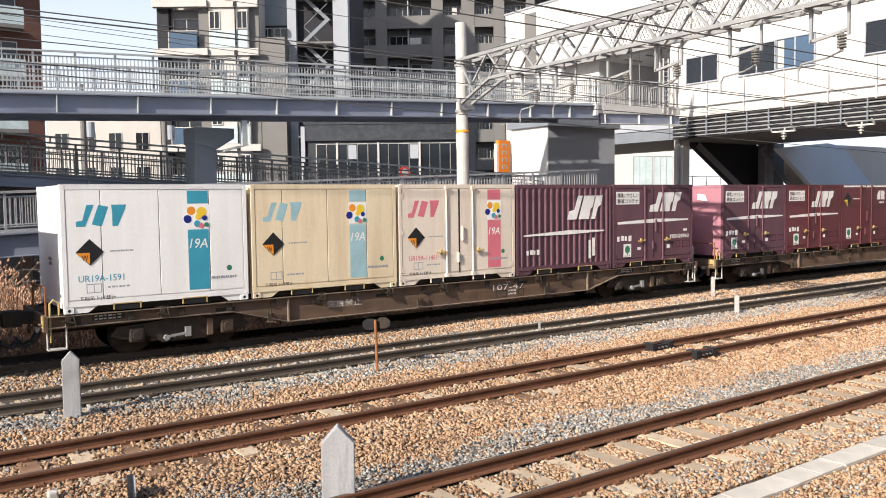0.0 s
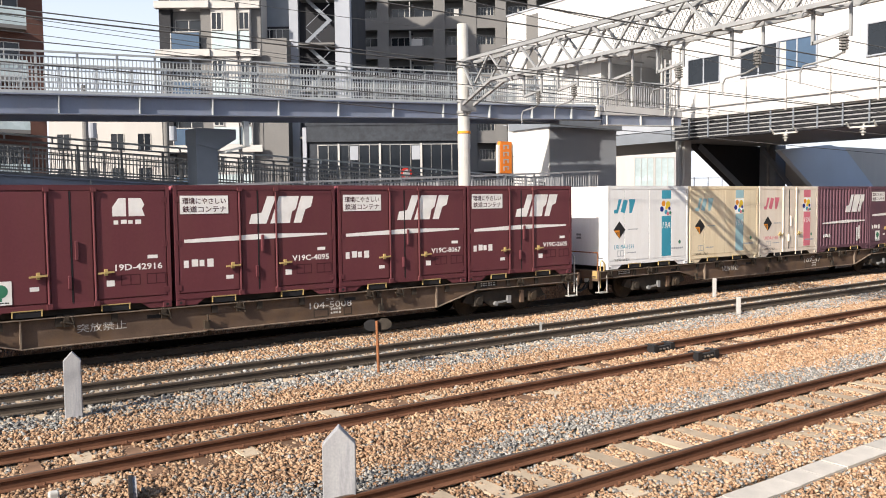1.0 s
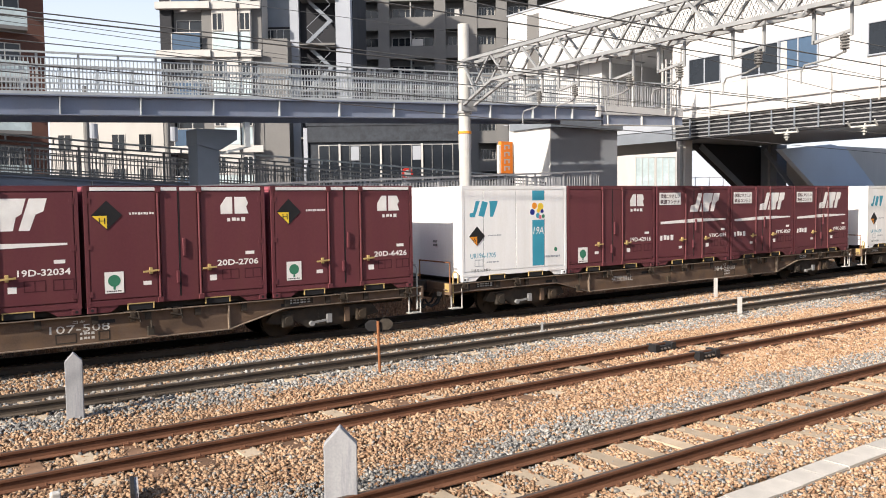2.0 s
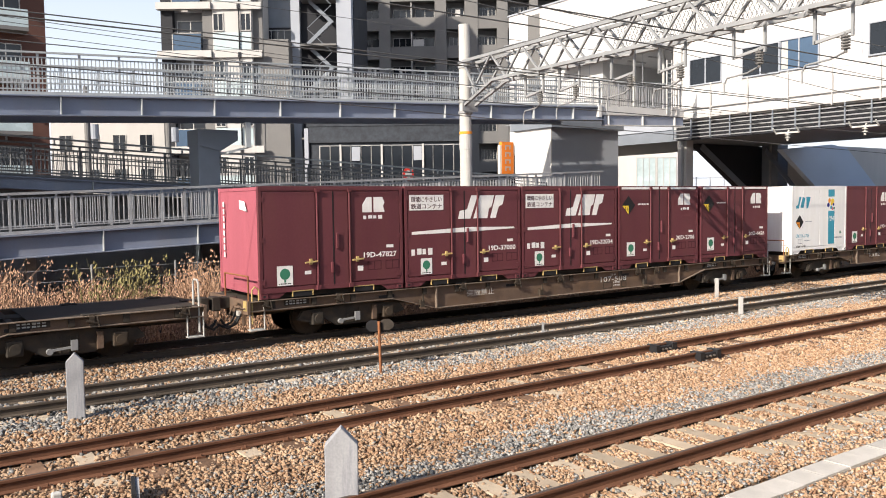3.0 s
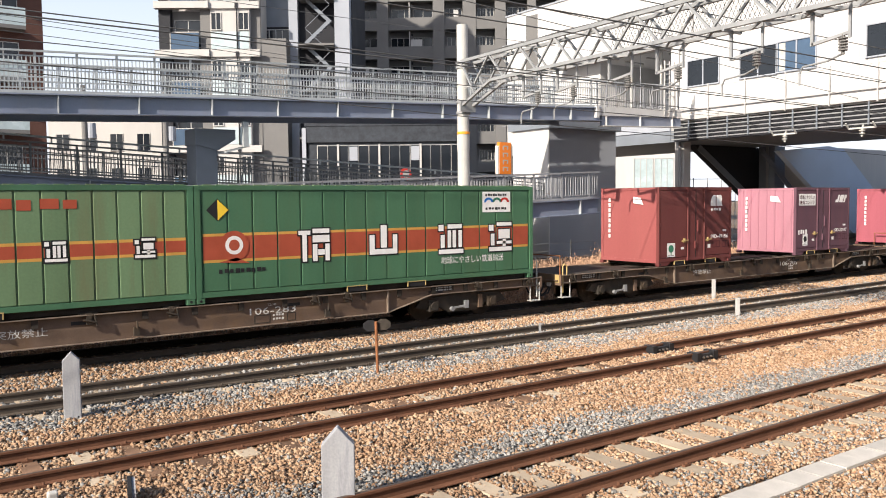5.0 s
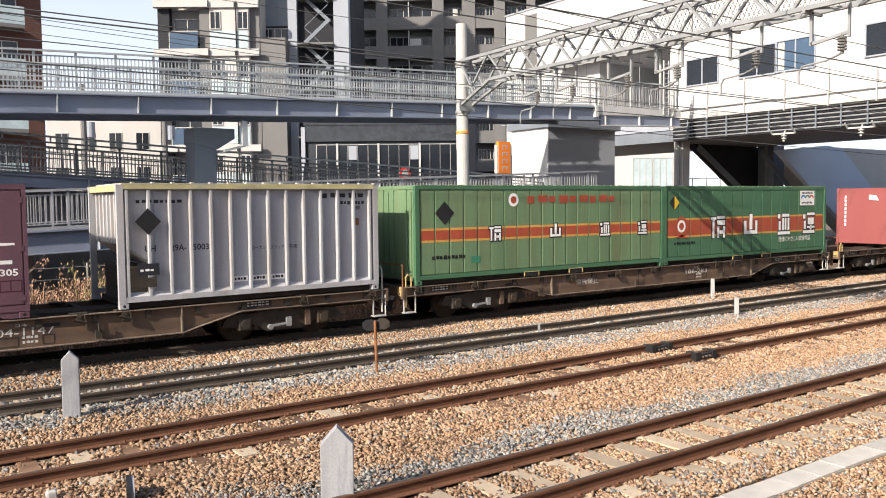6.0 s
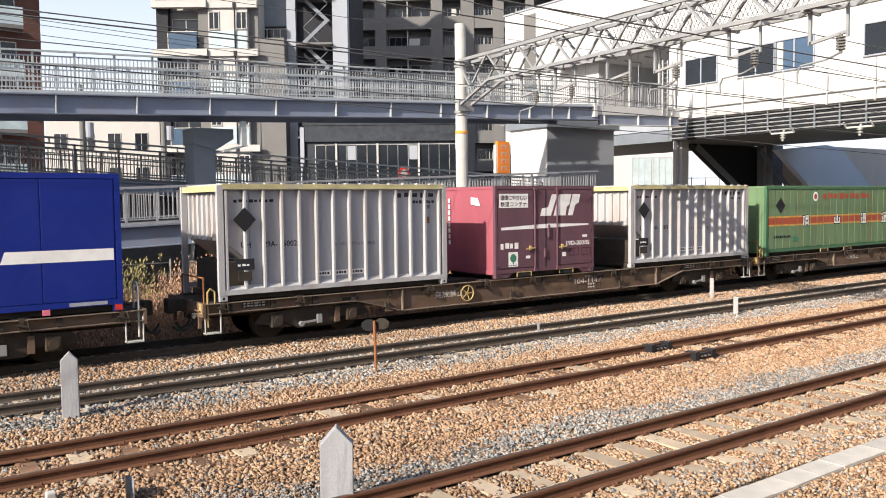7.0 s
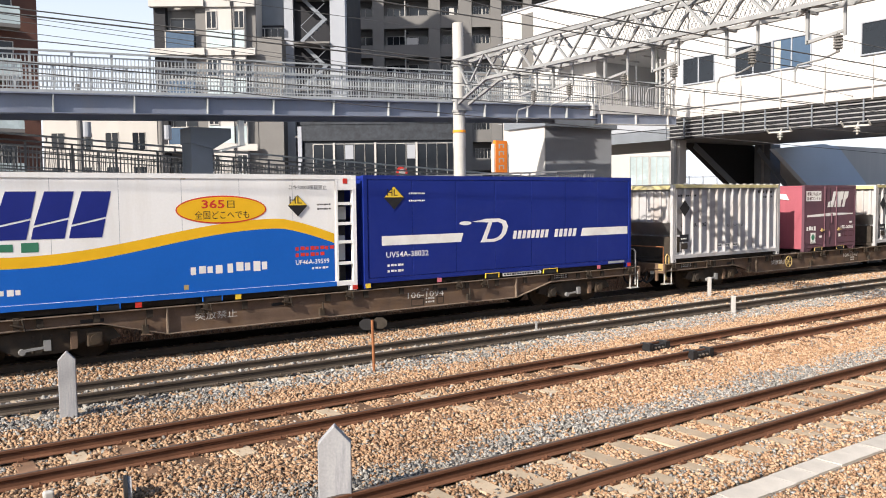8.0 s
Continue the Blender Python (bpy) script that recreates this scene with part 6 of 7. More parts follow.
def blue_container(label):
    L, H = 9.4, 2.72
    t = thing("freight_container", label, "freight container", group="long containers")
    frame_box(t, L, H, ROYAL, ROYAL, post_w=0.1)
    part("body", Shape().box(0.061, L - 0.05, FACE + 0.03, -FACE - 0.03, 0.129, H - 0.02), ROYAL, t)
    part("roof", Shape().box(0.1, L - 0.1, FACE + 0.085, -FACE - 0.085, H - 0.019, H - 0.005), ROYAL, t)
    end_face(t, H, ROYAL, 0, False)
    y = FACE + 0.012
    xs = [0.12, 1.4, 2.75, 4.05, 5.35, 6.65, 7.95, L - 0.12]
    for a, b in zip(xs, xs[1:]):
        part("side_panel", Shape().box(a + 0.008, b - 0.008, y, FACE + 0.029, 0.25, H - 0.11), ROYAL, t, bevel=0.008)
    part("stripe", Shape().plate([(0.5, 1.02), (2.9, 1.02), (2.98, 1.25), (0.5, 1.25)], "y", y - 0.0024, y - 0.0006), DECAL, t, "white stripe")
    part("stripe", Shape().plate([(7.25, 1.02), (9.25, 1.02), (9.25, 1.25), (7.33, 1.25)], "y", y - 0.0024, y - 0.0006), DECAL, t, "white stripe")
    dot = [(3.05 + 0.2 * math.cos(a * math.pi / 8), 1.5 + 0.05 * math.sin(a * math.pi / 8)) for a in range(16)]
    part("company_mark", Shape().plate(dot, "y", y - 0.0024, y - 0.0006), DECAL, t)
    part("company_mark", Shape().plate([(3.27, 1.53), (3.75, 1.6), (4.2, 1.6), (4.42, 1.53), (4.5, 1.38), (4.42, 1.18), (4.25, 1.04), (4.02, 0.98), (3.55, 0.98), (3.82, 1.5)], "y", y - 0.0024, y - 0.0006), DECAL, t)
    part("mark_hole", Shape().plate([(3.95, 1.5), (4.14, 1.51), (4.28, 1.46), (4.32, 1.36), (4.26, 1.2), (4.14, 1.1), (3.98, 1.06), (3.75, 1.06)], "y", y - 0.0039, y - 0.0027), ROYAL, t)
    for x0, x1, n in ((4.66, 6.0, 8), (6.2, 7.1, 5)):
        s = Shape()
        step = (x1 - x0) / n
        for i in range(n):
            u = x0 + i * step
            s.plate([(u, 1.03), (u + step * 0.68, 1.03), (u + step * 0.68 + 0.05, 1.25), (u + 0.05, 1.25)], "y", y - 0.0024, y - 0.0006)
        part("company_name", s, DECAL, t, "white name blocks")
    write("UV54A-38032", 0.62, y, 0.72, 1.25, 0.14, DECAL, t, "container_number", bold=0.008)
    bars(0.65, 0.5, 0.5, 0.06, y, 5, DECAL, t)
    bars(0.65, 0.36, 0.5, 0.06, y, 5, DECAL, t)
    hazard(t, 0.86, 2.18, 0.29, "HL", YELLOW, flip=True)
    bars(1.3, 2.26, 0.5, 0.045, y, 9, DECAL, t)
    bars(1.3, 2.08, 0.5, 0.045, y, 9, DECAL, t)
    fork_pockets(t, ((3.72, 4.15), (5.8, 6.3)), YELLOW)
    quad(4.3, 5.7, 0.03, 0.12, FACE + 0.02, DECAL, t, "notice_strip", "grey notice strip")
    bars(4.35, 0.05, 1.3, 0.05, FACE + 0.013, 14, BLACK, t)
    for x, m in ((0.0, YELLOW), (2.1, PINK), (7.9, PINK), (9.22, REDMARK)):
        quad(x + 0.02, x + 0.16, 0.02, 0.13, FACE, m, t, "corner_sticker", "", 0.012)
    quad(8.4, 9.1, 0.15, 0.22, FACE, SHADED, t, "notice_strip")
    return t


def reefer_container(label):
    """Long white and blue refrigerated container with a swept yellow band and a cooling unit at its front end."""
    L, H = 9.13, 2.72
    t = thing("reefer_container", label, "freight container", group="long containers")
    B0 = L - 0.55
    frame_box(t, L, H, WHITE, WHITE, post_w=0.1)
    part("body", Shape().box(0.061, B0, FACE + 0.02, -FACE - 0.03, 0.129, H - 0.02), WHITE, t)
    part("roof", Shape().box(0.1, L - 0.1, FACE + 0.085, -FACE - 0.085, H - 0.019, H - 0.005), WHITE, t)
    y = FACE + 0.02
    wave = lambda x: 1.22 + 0.30 * math.cos((x - 7.1) * 2 * math.pi / 10.5) - 0.22 * max(0.0, x - 7.2) ** 1.15 * 0.9
    n = 40
    xs = [0.12 + (B0 - 0.16) * i / n for i in range(n + 1)]
    low = [(x, wave(x)) for x in xs]
    s1 = Shape().plate([(xs[0], 0.245), (xs[-1], 0.245)] + low[::-1], "y", y - 0.0024, y - 0.0006)
    s2 = Shape().plate([(x, z + 0.003) for x, z in low] + [(x, z + 0.22) for x, z in low[::-1]], "y", y - 0.0024, y - 0.0006)
    part("blue_field", s1, SKYBLUE, t, "blue lower field")
    part("yellow_band", s2, SUNYELLOW, t, "swept yellow band")
    part("blue_sill", Shape().box(0.1, B0, FACE - 0.0012, FACE + 0.002, 0.13, 0.24), SKYBLUE, t, "blue sill")
    for i in range(1, 7):
        part("seam", Shape().box(i * 1.25, i * 1.25 + 0.008, y - 0.00045, y, 0.25, H - 0.11), SHADED, t)
    # company name as slanted navy blocks
    z0, z1 = 1.46, 2.36
    lean = lambda x, z: (x + 0.22 * (z - z0), z)
    for x0, x1 in ((0.12, 0.66), (0.72, 1.42), (1.5, 2.08), (2.16, 2.74), (2.82, 3.42)):
        part("company_name", Shape().plate([lean(x0, z0), lean(x1, z0), lean(x1, z0 + 0.36), lean(x0, z0 + 0.22)], "y", y - 0.0042, y - 0.0027), NAVY, t, "slanted navy name block")
        part("company_name", Shape().plate([lean(x0, z0 + 0.26), lean(x1, z0 + 0.4), lean(x1, z1), lean(x0 + 0.06, z1)], "y", y - 0.0042, y - 0.0027), NAVY, t, "slanted navy name block")
    bars(0.9, 1.22, 1.45, 0.18, y - 0.0024, 4, GREENMARK, t)
    el = part("slogan_oval", Shape().plate([(5.87 + 1.0 * math.cos(k * math.pi / 18), 1.96 + 0.3 * math.sin(k * math.pi / 18)) for k in range(36)], "y", y - 0.0048, y - 0.003), REDMARK, t, "red-edged yellow oval")
    part("oval_face", Shape().plate([(5.87 + 0.97 * math.cos(k * math.pi / 18), 1.96 + 0.27 * math.sin(k * math.pi / 18)) for k in range(36)], "y", y - 0.0063, y - 0.0051), SUNYELLOW, el)
    write("365", 5.42, y - 0.0063, 1.99, 0.5, 0.18, REDMARK, el, "slogan", bold=0.02)
    write("日", 5.98, y - 0.0063, 1.99, 0.16, 0.16, BLACK, el, "slogan")
    write("全国どこへでも", 5.27, y - 0.0063, 1.76, 1.2, 0.18, BLACK, el, "slogan")
    write("コキ50000積載禁止", 7.42, y, 2.38, 0.95, 0.11, BLACK, t, "warning")
    hazard(t, 7.62, 2.02, 0.24, "HL", YELLOW, flip=True)
    bars(8.12, 2.02, 0.35, 0.04, y, 6, BLACK, t)
    bars(8.12, 1.92, 0.35, 0.04, y, 6, BLACK, t)
    bars(5.15, 0.6, 0.72, 0.18, y - 0.0024, 4, DECAL, t)
    bars(5.95, 0.6, 0.98, 0.22, y - 0.0024, 5, DECAL, t)
    bars(7.55, 1.0, 1.0, 0.09, y - 0.0024, 8, REDMARK, t)
    bars(7.55, 0.86, 0.75, 0.09, y - 0.0024, 6, REDMARK, t)
    write("UF46A-39599", 7.55, y - 0.0024, 0.68, 0.85, 0.11, DECAL, t, "container_number", bold=0.008)
    bars(7.95, 0.56, 0.45, 0.05, y - 0.0024, 5, DECAL, t)
    bars(1.3, 0.42, 0.7, 0.12, y - 0.0024, 5, DECAL, t)
    for x, z in ((5.0, 2.6), (5.0, 0.3)):
        quad(x, x + 0.1, z, z + 0.1, y - 0.0024, GOLD, t, "reflector")
    # cooling unit bay
    part("unit_back", Shape().box(B0 + 0.004, L - 0.12, FACE + 0.35, -FACE - 0.1, 0.13, H - 0.03), BLACK, t, "dark unit bay")
    part("bay_post", Shape().box(B0 + 0.004, B0 + 0.06, FACE + 0.0, FACE + 0.1, 0.13, H - 0.1), WHITE, t)
    for z in (0.62, 1.12, 1.55, 2.02):
        part("bay_bar", Shape().box(B0 + 0.06, L - 0.1, FACE + 0.01, FACE + 0.09, z, z + 0.07), WHITE, t)
    part("unit_casing", Shape().box(B0 + 0.08, L - 0.2, FACE + 0.15, FACE + 0.34, 1.68, 1.98), GALV, t, "grey cooling unit")
    part("unit_casing", Shape().box(B0 + 0.08, L - 0.24, FACE + 0.15, FACE + 0.34, 0.72, 1.3), SHADED, t, "grey cooling unit")
    part("header", Shape().box(B0 + 0.004, L - 0.1, FACE + 0.004, FACE + 0.1, H - 0.35, H - 0.101), WHITE, t)
    quad(B0 + 0.2, B0 + 0.32, H - 0.2, H - 0.08, FACE, REDMARK, t, "lamp_mark")
    fork_pockets(t, ((3.3, 3.7), (5.4, 5.8)), SKYBLUE)
    for x, m in ((4.0, REDMARK), (6.1, YELLOW), (9.0, REDMARK)):
        quad(x, x + 0.13, 0.015, 0.12, FACE, m, t, "corner_sticker", "", 0.012)
    return t


# ---- flat wagons ----
def wagon_master():
    t = thing("container_wagon", "weathered brown container flat wagon on two bogies", "flat wagon", group="container wagons")
    Y = -1.12
    prof = [(-9.72, 0.95), (9.72, 0.95), (9.72, 0.74), (6.05, 0.74), (4.75, 0.40), (-4.75, 0.40), (-6.05, 0.74), (-9.72, 0.74)]
    for y0, y1, d in ((Y, Y + 0.03, -1), (-Y - 0.03, -Y, 1)):
        part("side_sill", Shape().plate(prof, "y", y0, y1), SILL, t)
        yo = y0 if d < 0 else y1
        f = part("sill_flange", Shape().box(-9.72, 9.72, min(yo, yo + d * 0.09), max(yo, yo + d * 0.09), 0.935, 0.953), FLANGE, t, "sunlit-coloured upper flange")
        low = [(-9.72, 0.74), (-6.05, 0.74), (-4.75, 0.40), (4.75, 0.40), (6.05, 0.74), (9.72, 0.74)]
        s = Shape()
        for (xa, za), (xb, zb) in zip(low, low[1:]):
            s.plate([(xa, za - 0.018), (xb, zb - 0.018), (xb, zb), (xa, za)], "y", min(yo, yo + d * 0.075), max(yo, yo + d * 0.075))
        part("lower_flange", s, FLANGE, t, "sunlit-coloured lower flange")
        for x in (-4.75, 4.75):
            part("sill_rib", Shape().box(x - 0.015, x + 0.015, min(yo, yo + d * 0.07), max(yo, yo + d * 0.07), 0.40, 0.934), FLANGE, t)
    part("centre_sill", Shape().box(-9.7, 9.7, -0.32, 0.32, 0.52, 0.93), SILLDARK, t)
    for k in range(-9, 10):
        part("cross_bearer", Shape().box(k * 1.02 - 0.06, k * 1.02 + 0.06, -1.165, 1.165, 0.76, 0.92), SILLDARK, t)
    part("deck_plate", Shape().box(-9.7, -6.4, -1.16, 1.16, 0.925, 0.945), SILLDARK, t)
    part("deck_plate", Shape().box(6.4, 9.7, -1.16, 1.16, 0.925, 0.945), SILLDARK, t)
    for x in (-9.78, 9.72):
        part("end_beam", Shape().box(x, x + 0.06, -1.2, 1.2, 0.66, 0.97), SILL, t)
    # container locks along both edges
    lock = Shape().box(-0.16, 0.16, -0.05, 0.16, -0.01, 0.022).box(-0.05, 0.05, -0.09, -0.05, -0.2, 0.03).tube((-0.1, -0.09, -0.1), (0.12, -0.1, -0.16), 0.022, 8).tube((0.1, -0.09, -0.02), (0.14, -0.1, -0.22), 0.018, 8).mesh("container_lock")
    lock.materials.append(BOGIE)
    for x in (-9.35, -7.55, -3.95, -2.1, -0.5, 2.75, 3.6, 7.5, 9.3):
        part("container_lock", lock, None, t, at=pose(x, Y, 0.953))
        part("container_lock", lock, None, t, at=pose(x, -Y, 0.953, 0, 0, 180))
    for x in (-6.2, -2.2, 2.2, 6.2):
        part("rope_slot", Shape().box(x - 0.22, x + 0.22, Y - 0.012, Y - 0.002, 0.76, 0.83), BLACK, t)
    # steps, rails and couplers at both ends
    for e in (-1, 1):
        x = e * 9.55
        part("step", Shape().path([(x - 0.17, Y - 0.03, 0.82), (x - 0.17, Y - 0.03, 0.32), (x + 0.17, Y - 0.03, 0.32), (x + 0.17, Y - 0.03, 0.82)], 0.02, 8).box(x - 0.17, x + 0.17, Y - 0.08, Y + 0.12, 0.3, 0.325), PALEMETAL, t, "pale foot step")
        part("coupler", Shape().box(min(e * 9.6, e * 10.12), max(e * 9.6, e * 10.12), -0.12, 0.12, 0.72, 0.98).box(min(e * 10.0, e * 10.2), max(e * 10.0, e * 10.2), -0.16, 0.16, 0.68, 1.0), BOGIE, t, bevel=0.02)
        for j in range(2):
            yy = -0.5 - 0.3 * j
            pts = [(e * 9.75, yy, 0.72), (e * 9.9, yy, 0.45), (e * 10.08, yy + 0.05, 0.36), (e * 10.19, yy + 0.1, 0.42)]
            part("brake_hose", Shape().path(pts, 0.028, 8), RUBBER, t)
    part("grab_rail", Shape().path([(9.64, -1.13, 0.4), (9.64, -1.13, 1.42), (9.64, -1.06, 1.5), (9.64, -0.85, 1.5), (9.64, -0.78, 1.42), (9.64, -0.78, 0.95)], 0.022, 8), PALEMETAL, t, "pale grab rail")
    part("grab_rail", Shape().path([(-9.66, -1.15, 0.45), (-9.66, -1.15, 1.2), (-9.6, -1.15, 1.27), (-9.5, -1.15, 1.2), (-9.5, -1.15, 0.95)], 0.02, 8), GOLD, t, "ochre grab rail")
    part("corner_bracket", Shape().box(-9.79, -9.7, Y - 0.02, Y + 0.16, 0.74, 0.96), GOLD, t, "ochre corner bracket")
    rail = Shape().path([(-9.72, -1.1, 0.95), (-9.72, -1.1, 1.5), (-9.72, 0.3, 1.5), (-9.72, 0.3, 0.95)], 0.02, 8)
    part("end_rail", rail, RUSTPIPE, t, "thin rusty end handrail")
    for x in (-5.7, 1.9, 5.7):
        part("lock_block", Shape().box(x - 0.17, x + 0.17, -1.08, -0.86, 0.955, 0.972).box(x - 0.12, x + 0.12, -1.05, -0.9, 0.955, 0.974), SILLDARK, t)
    part("air_pipe", Shape().path([(-9.6, -1.0, 0.7), (-6.3, -1.0, 0.68), (-4.9, -1.03, 0.48), (4.9, -1.03, 0.48), (6.3, -1.0, 0.68), (9.6, -1.0, 0.7)], 0.025, 6), SILL, t)
    for x in (-5.2, -1.2, 3.1):
        b = part("sill_valve", Shape().box(x - 0.06, x + 0.06, -1.2, -1.121, 0.44, 0.62).tube((x, -1.22, 0.6), (x, -1.22, 0.75), 0.02, 6), BOGIE, t)
        part("valve_handle", Shape().bar((x - 0.1, -1.22, 0.44), (x + 0.12, -1.23, 0.42), 0.025), SILL, b)
    for e in (-1, 1):
        for yy in (-0.85, 0.85):
            part("end_post", Shape().box(e * 9.74 - 0.03, e * 9.74 + 0.03, yy - 0.05, yy + 0.05, 0.4, 0.66), SILL, t)
        part("uncoupling_lever", Shape().path([(e * 9.82, -1.1, 0.8), (e * 9.84, -0.5, 0.8), (e * 9.9, -0.4, 0.62)], 0.018, 6), SILL, t)
        pts = [(e * (9.8 + 0.055 * k), -0.75 + 0.02 * k, 0.66 - 0.28 * math.sin(math.pi * k / 8)) for k in range(8)]
        part("brake_hose", Shape().path(pts, 0.026, 8), RUBBER, t)
        part("hose_cock", Shape().box(e * 9.8 - 0.05, e * 9.8 + 0.05, -0.82, -0.68, 0.62, 0.72), PALEMETAL, t)
    part("brake_rod", Shape().tube((-8, -0.95, 0.6), (8, -0.95, 0.55), 0.025, 6), BOGIE, t)
    part("air_tank", Shape().tube((-2.6, 0.5, 0.55), (-1.4, 0.5, 0.55), 0.22, 14), SILLDARK, t)
    part("brake_gear", Shape().box(0.3, 0.9, -0.9, -0.5, 0.42, 0.75), SILLDARK, t)
    for x in (-8.9, 6.15):
        b = quad(x, x + 0.62, 0.79, 0.93, Y - 0.002, SILLDARK, t, "stencil_plate", "dark plate with pale print", 0.012)
        bars(x + 0.04, 0.87, 0.52, 0.035, Y - 0.014, 6, PALEMETAL, b)
        bars(x + 0.04, 0.81, 0.52, 0.035, Y - 0.014, 6, PALEMETAL, b)
    for e in (-7.1, 7.1):
        b = part("bogie", Shape().plate([(-1.45, 0.42), (-1.3, 0.62), (-0.55, 0.66), (-0.35, 0.72), (0.35, 0.72), (0.55, 0.66), (1.3, 0.62), (1.45, 0.42), (1.2, 0.36), (0.75, 0.4), (0.45, 0.22), (-0.45, 0.22), (-0.75, 0.4), (-1.2, 0.36)], "y", -1.06, -0.94)
                 .plate([(-1.45, 0.42), (-1.3, 0.62), (-0.55, 0.66), (-0.35, 0.72), (0.35, 0.72), (0.55, 0.66), (1.3, 0.62), (1.45, 0.42), (1.2, 0.36), (0.75, 0.4), (0.45, 0.22), (-0.45, 0.22), (-0.75, 0.4), (-1.2, 0.36)], "y", 0.94, 1.06)
                 .box(-0.25, 0.25, -0.93, 0.93, 0.4, 0.72), BOGIE, t, "grimy cast bogie frame", at=pose(e, 0, 0))
        for x in (-0.95, 0.95):
            w = Shape()
            for yy in (-0.6, 0.53):
                w.tube((0, yy, 0), (0, yy + 0.07, 0), 0.43, 28).tube((0, yy + (0.0 if yy > 0 else 0.05), 0), (0, yy + (0.02 if yy > 0 else 0.07), 0), 0.455, 28)
            w.tube((0, -0.95, 0), (0, 0.95, 0), 0.075, 12)
            for k in range(6):
                a = k * math.pi / 3
                w.box(0.25 * math.cos(a) - 0.03, 0.25 * math.cos(a) + 0.03, -0.615, -0.601, 0.25 * math.sin(a) - 0.03, 0.25 * math.sin(a) + 0.03)
            part("wheelset", w, BOGIE, b, "dark steel wheels on an axle", at=pose(x, 0, 0.43))
            part("axle_box", Shape().box(x - 0.15, x + 0.15, -1.13, -0.93, 0.28, 0.58), BOGIE, b, bevel=0.03)
            part("axle_cap", Shape().disc(x, 0.43, 0.1, -1.17, -1.131, 14), BOGIE, b, "grimy axle cap")
        for k in (-0.16, 0.0, 0.16):
            s = Shape()
            for j in range(5):
                s.tube((k, -1.0, 0.27 + 0.07 * j), (k, -1.0, 0.31 + 0.07 * j), 0.07, 10)
            part("spring", s, SILLDARK, b)
        part("brake_lever", Shape().bar((-0.38, -1.12, 0.33), (0.1, -1.12, 0.37), 0.035, 0.045).tube((-0.36, -1.14, 0.31), (-0.36, -1.06, 0.31), 0.06, 10).box(0.02, 0.14, -1.15, -1.08, 0.3, 0.5), GALV, b, "pale brake lever")
        part("brake_hanger", Shape().box(0.5, 0.62, -1.12, -1.05, 0.28, 0.62), SILL, b)
    return t


def lettered(t, number, mark_x, stop_x):
    y = -1.12
    write("コキ", mark_x + 0.42, y - 0.0006, 0.80, 0.22, 0.06, STENCIL, t, "wagon_class")
    write(number, mark_x, y - 0.0006, 0.63, 1.1, 0.15, STENCIL, t, "wagon_number")
    fr = Shape()
    for x0, w in ((0.1, 0.38), (0.88, 0.22)):
        for a, b, c, d in ((0, w, 0, 0.02), (0, w, 0.17, 0.19), (0, 0.02, 0.02, 0.17), (w - 0.02, w, 0.02, 0.17)):
            fr.box(mark_x + x0 + a, mark_x + x0 + b, y - 0.0042, y - 0.0006, 0.43 + c, 0.43 + d)
    part("card_frame", fr, SILLDARK, t)
    bars(mark_x + 0.54, 0.57, 0.28, 0.05, y, 4, STENCIL, t)
    bars(mark_x + 0.54, 0.48, 0.28, 0.05, y, 4, STENCIL, t)
    write("突放禁止", stop_x, y - 0.0006, 0.6, 0.92, 0.17, STENCIL, t, "shunting_notice")


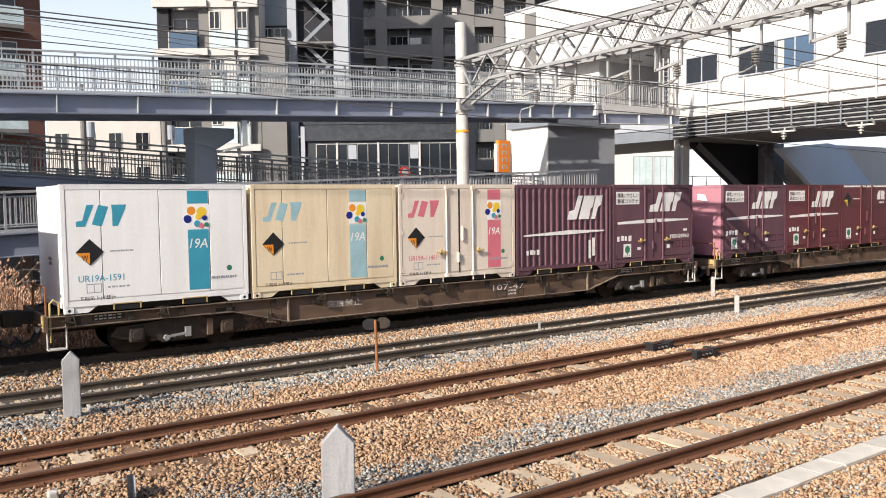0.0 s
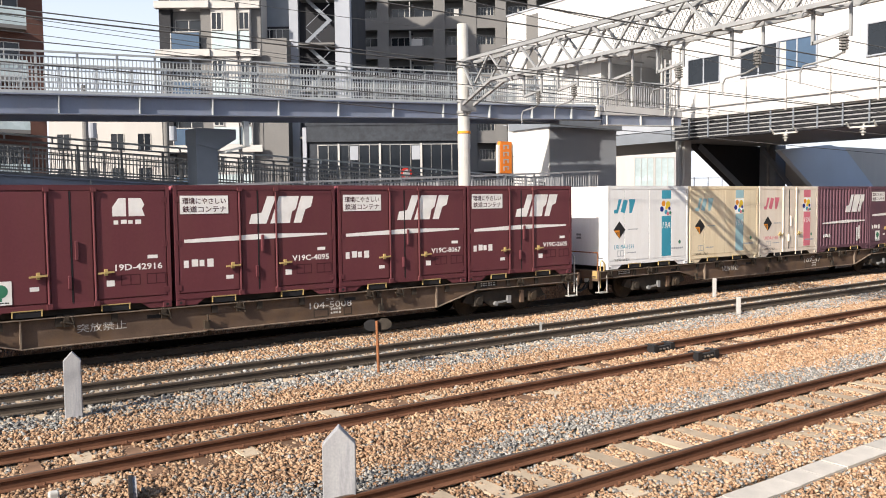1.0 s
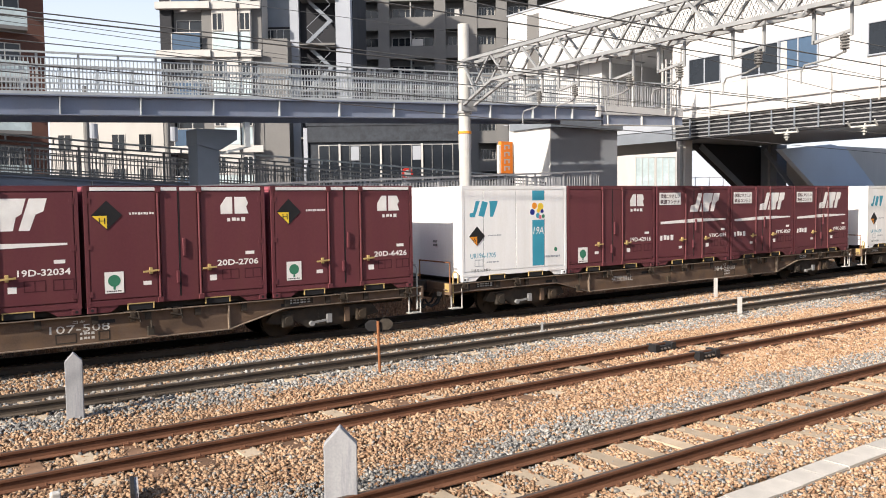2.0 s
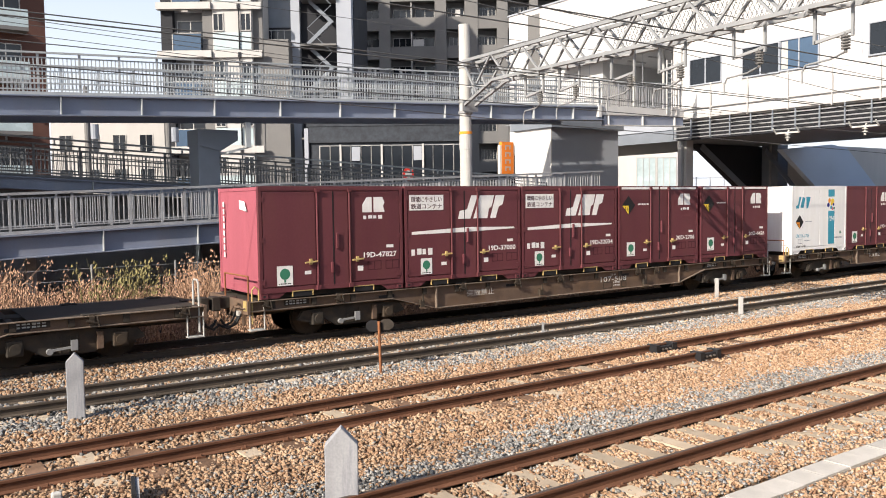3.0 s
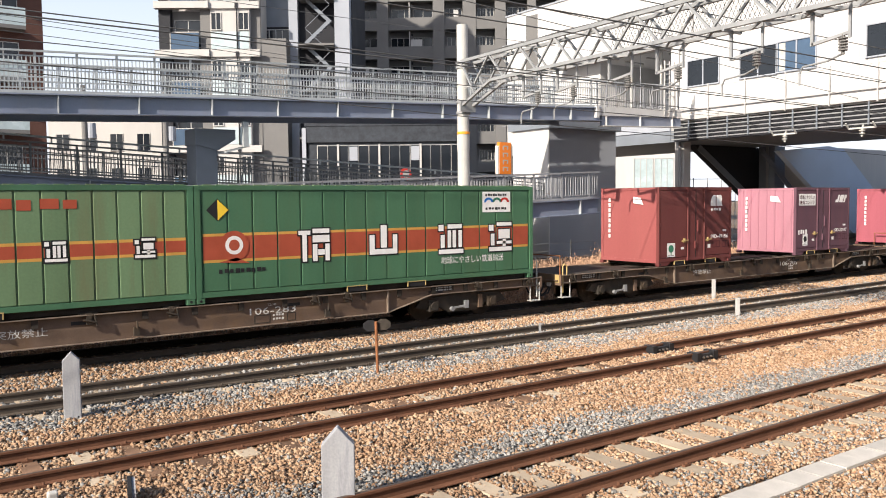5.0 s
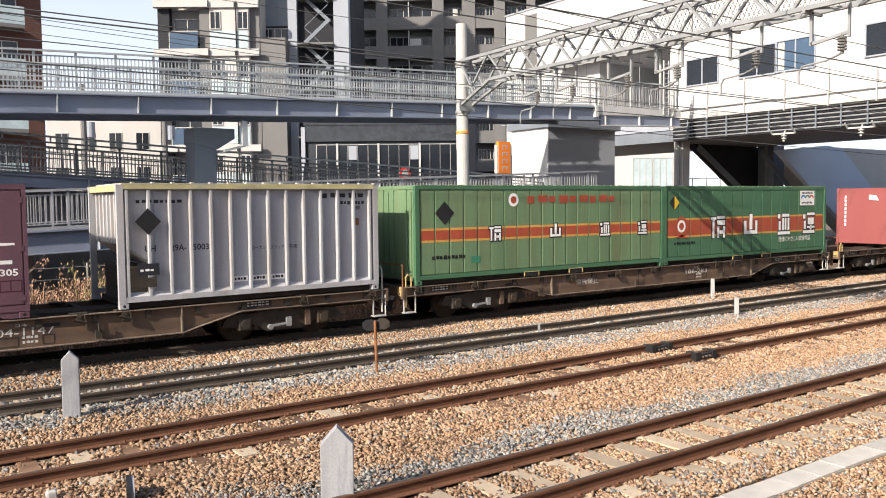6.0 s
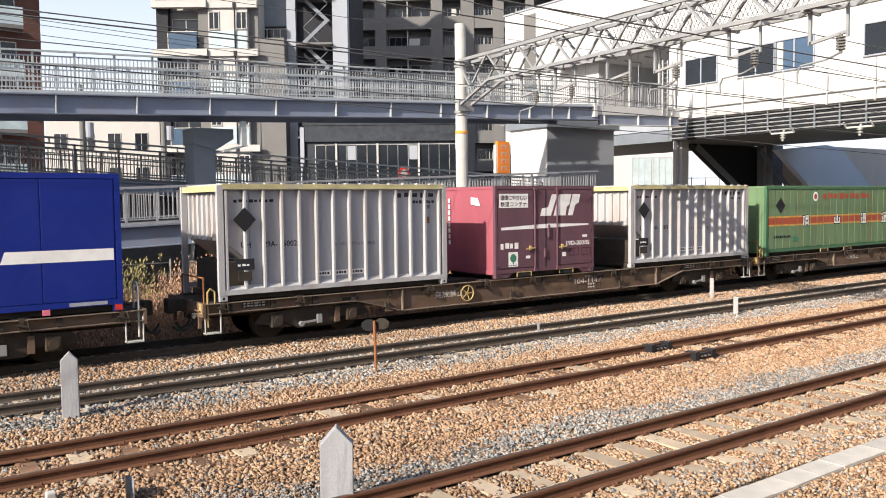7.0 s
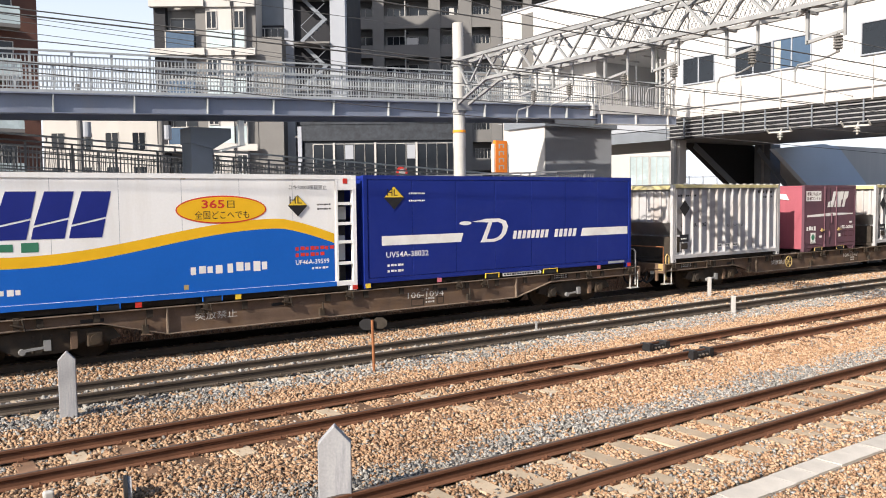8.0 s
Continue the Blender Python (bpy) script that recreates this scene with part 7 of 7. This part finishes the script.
def train():
    master = wagon_master()
    wagons = [("106-520", 33.05), ("107-47", 12.5), ("104-5008", -7.85), ("107-508", -28.25), ("106-705", -48.72), ("106-283", -69.0), ("104-1147", -88.98), ("106-1094", -109.7)]
    for i, (num, c) in enumerate(wagons):
        w = master if i == 0 else copy_thing(master, pose(0, 0, 0))
        MOVING.append((w, c, 0.0))
    for (num, c), (w, _, _) in list(zip(wagons, MOVING))[1:]:
        lettered(w, num, 1.22, -3.75 if num != "106-1094" else -4.15)
    # spoked brake wheel on one wagon
    w6 = MOVING[6][0]
    w6["label"] = "weathered brown container flat wagon with a yellow brake wheel"
    bw = Shape().path([(-2.75 + 0.2 * math.cos(k * math.pi / 12), -1.19, 0.67 + 0.2 * math.sin(k * math.pi / 12)) for k in range(25)], 0.018, 6)
    for k in range(5):
        a = k * 2 * math.pi / 5
        bw.tube((-2.75, -1.19, 0.67), (-2.75 + 0.2 * math.cos(a), -1.19, 0.67 + 0.2 * math.sin(a)), 0.013, 6)
    part("brake_wheel", bw.tube((-2.75, -1.2, 0.67), (-2.75, -1.1, 0.67), 0.035, 8), GOLD, w6, "yellow spoked brake wheel")

    red = "wine-red steel freight container with white company marks"
    load = [
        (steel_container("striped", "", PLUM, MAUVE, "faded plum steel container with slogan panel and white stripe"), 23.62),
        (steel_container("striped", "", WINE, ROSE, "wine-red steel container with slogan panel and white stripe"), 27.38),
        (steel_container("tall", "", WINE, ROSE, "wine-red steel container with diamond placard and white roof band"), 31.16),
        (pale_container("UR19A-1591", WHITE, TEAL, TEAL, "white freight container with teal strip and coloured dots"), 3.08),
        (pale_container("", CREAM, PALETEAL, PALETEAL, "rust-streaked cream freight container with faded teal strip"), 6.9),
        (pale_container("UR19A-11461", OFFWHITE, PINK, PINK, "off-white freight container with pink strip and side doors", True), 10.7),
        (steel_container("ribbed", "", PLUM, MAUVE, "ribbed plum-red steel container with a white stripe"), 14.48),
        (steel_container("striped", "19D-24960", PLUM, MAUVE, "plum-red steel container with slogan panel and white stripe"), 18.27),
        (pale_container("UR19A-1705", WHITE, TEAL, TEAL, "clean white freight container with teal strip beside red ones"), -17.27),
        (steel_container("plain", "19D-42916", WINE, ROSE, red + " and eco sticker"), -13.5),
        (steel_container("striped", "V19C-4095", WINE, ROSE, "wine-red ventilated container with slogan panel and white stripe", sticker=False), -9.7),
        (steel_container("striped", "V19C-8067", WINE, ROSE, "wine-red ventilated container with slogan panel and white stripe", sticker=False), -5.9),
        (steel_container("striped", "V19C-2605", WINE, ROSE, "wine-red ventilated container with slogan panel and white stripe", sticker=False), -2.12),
        (steel_container("plain", "19D-47827", WINE, ROSE, "wine-red steel container with faded, sunlit rose end"), -37.74),
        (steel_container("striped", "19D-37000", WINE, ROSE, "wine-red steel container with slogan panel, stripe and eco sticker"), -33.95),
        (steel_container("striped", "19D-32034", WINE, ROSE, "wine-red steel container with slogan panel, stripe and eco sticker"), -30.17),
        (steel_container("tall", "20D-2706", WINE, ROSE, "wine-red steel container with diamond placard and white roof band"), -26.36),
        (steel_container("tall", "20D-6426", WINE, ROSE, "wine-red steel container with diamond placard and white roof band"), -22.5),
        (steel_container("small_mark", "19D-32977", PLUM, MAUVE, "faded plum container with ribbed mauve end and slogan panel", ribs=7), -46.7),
        (steel_container("plain", "19D-49156", BRICKSIDE, BRICKRED, "faded brick-red steel container with sunlit end, alone on a wagon"), -54.32),
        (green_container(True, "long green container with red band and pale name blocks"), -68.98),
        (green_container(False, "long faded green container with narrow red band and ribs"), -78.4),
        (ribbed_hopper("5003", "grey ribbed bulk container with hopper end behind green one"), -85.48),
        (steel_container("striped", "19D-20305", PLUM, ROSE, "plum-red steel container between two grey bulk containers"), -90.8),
        (ribbed_hopper("5002", "grey ribbed bulk container with dull yellow top rail"), -98.4),
        (blue_container("long royal blue container with white stripes and placard"), -109.77),
        (reefer_container("long white and blue reefer container with yellow band"), -119.1),
    ]
    for ob, c in load:
        MOVING.append((ob, c, DECK))
    for w, c, z in MOVING[:8]:
        for b in w.children:
            if b.name.split(".")[0] == "bogie":
                WHEELS.extend(o for o in b.children if o.name.split(".")[0] == "wheelset")


def travelled(t):
    return 14.886 * t + 0.0075 * t * t


def motions():
    times = [0.5 * k for k in range(17)]
    for ob, c, z in MOVING:
        walk(ob, [(t, pose(c + travelled(t), TRAIN_Y, z)) for t in times])
    steps = [k / 30 for k in range(241)]
    for w in WHEELS:
        x = w.matrix_basis.translation.x
        walk(w, [(t, pose(x, 0, 0.43, 0, math.degrees(travelled(t) / 0.43), 0)) for t in steps])


train()
stones()
tracks()
motions()
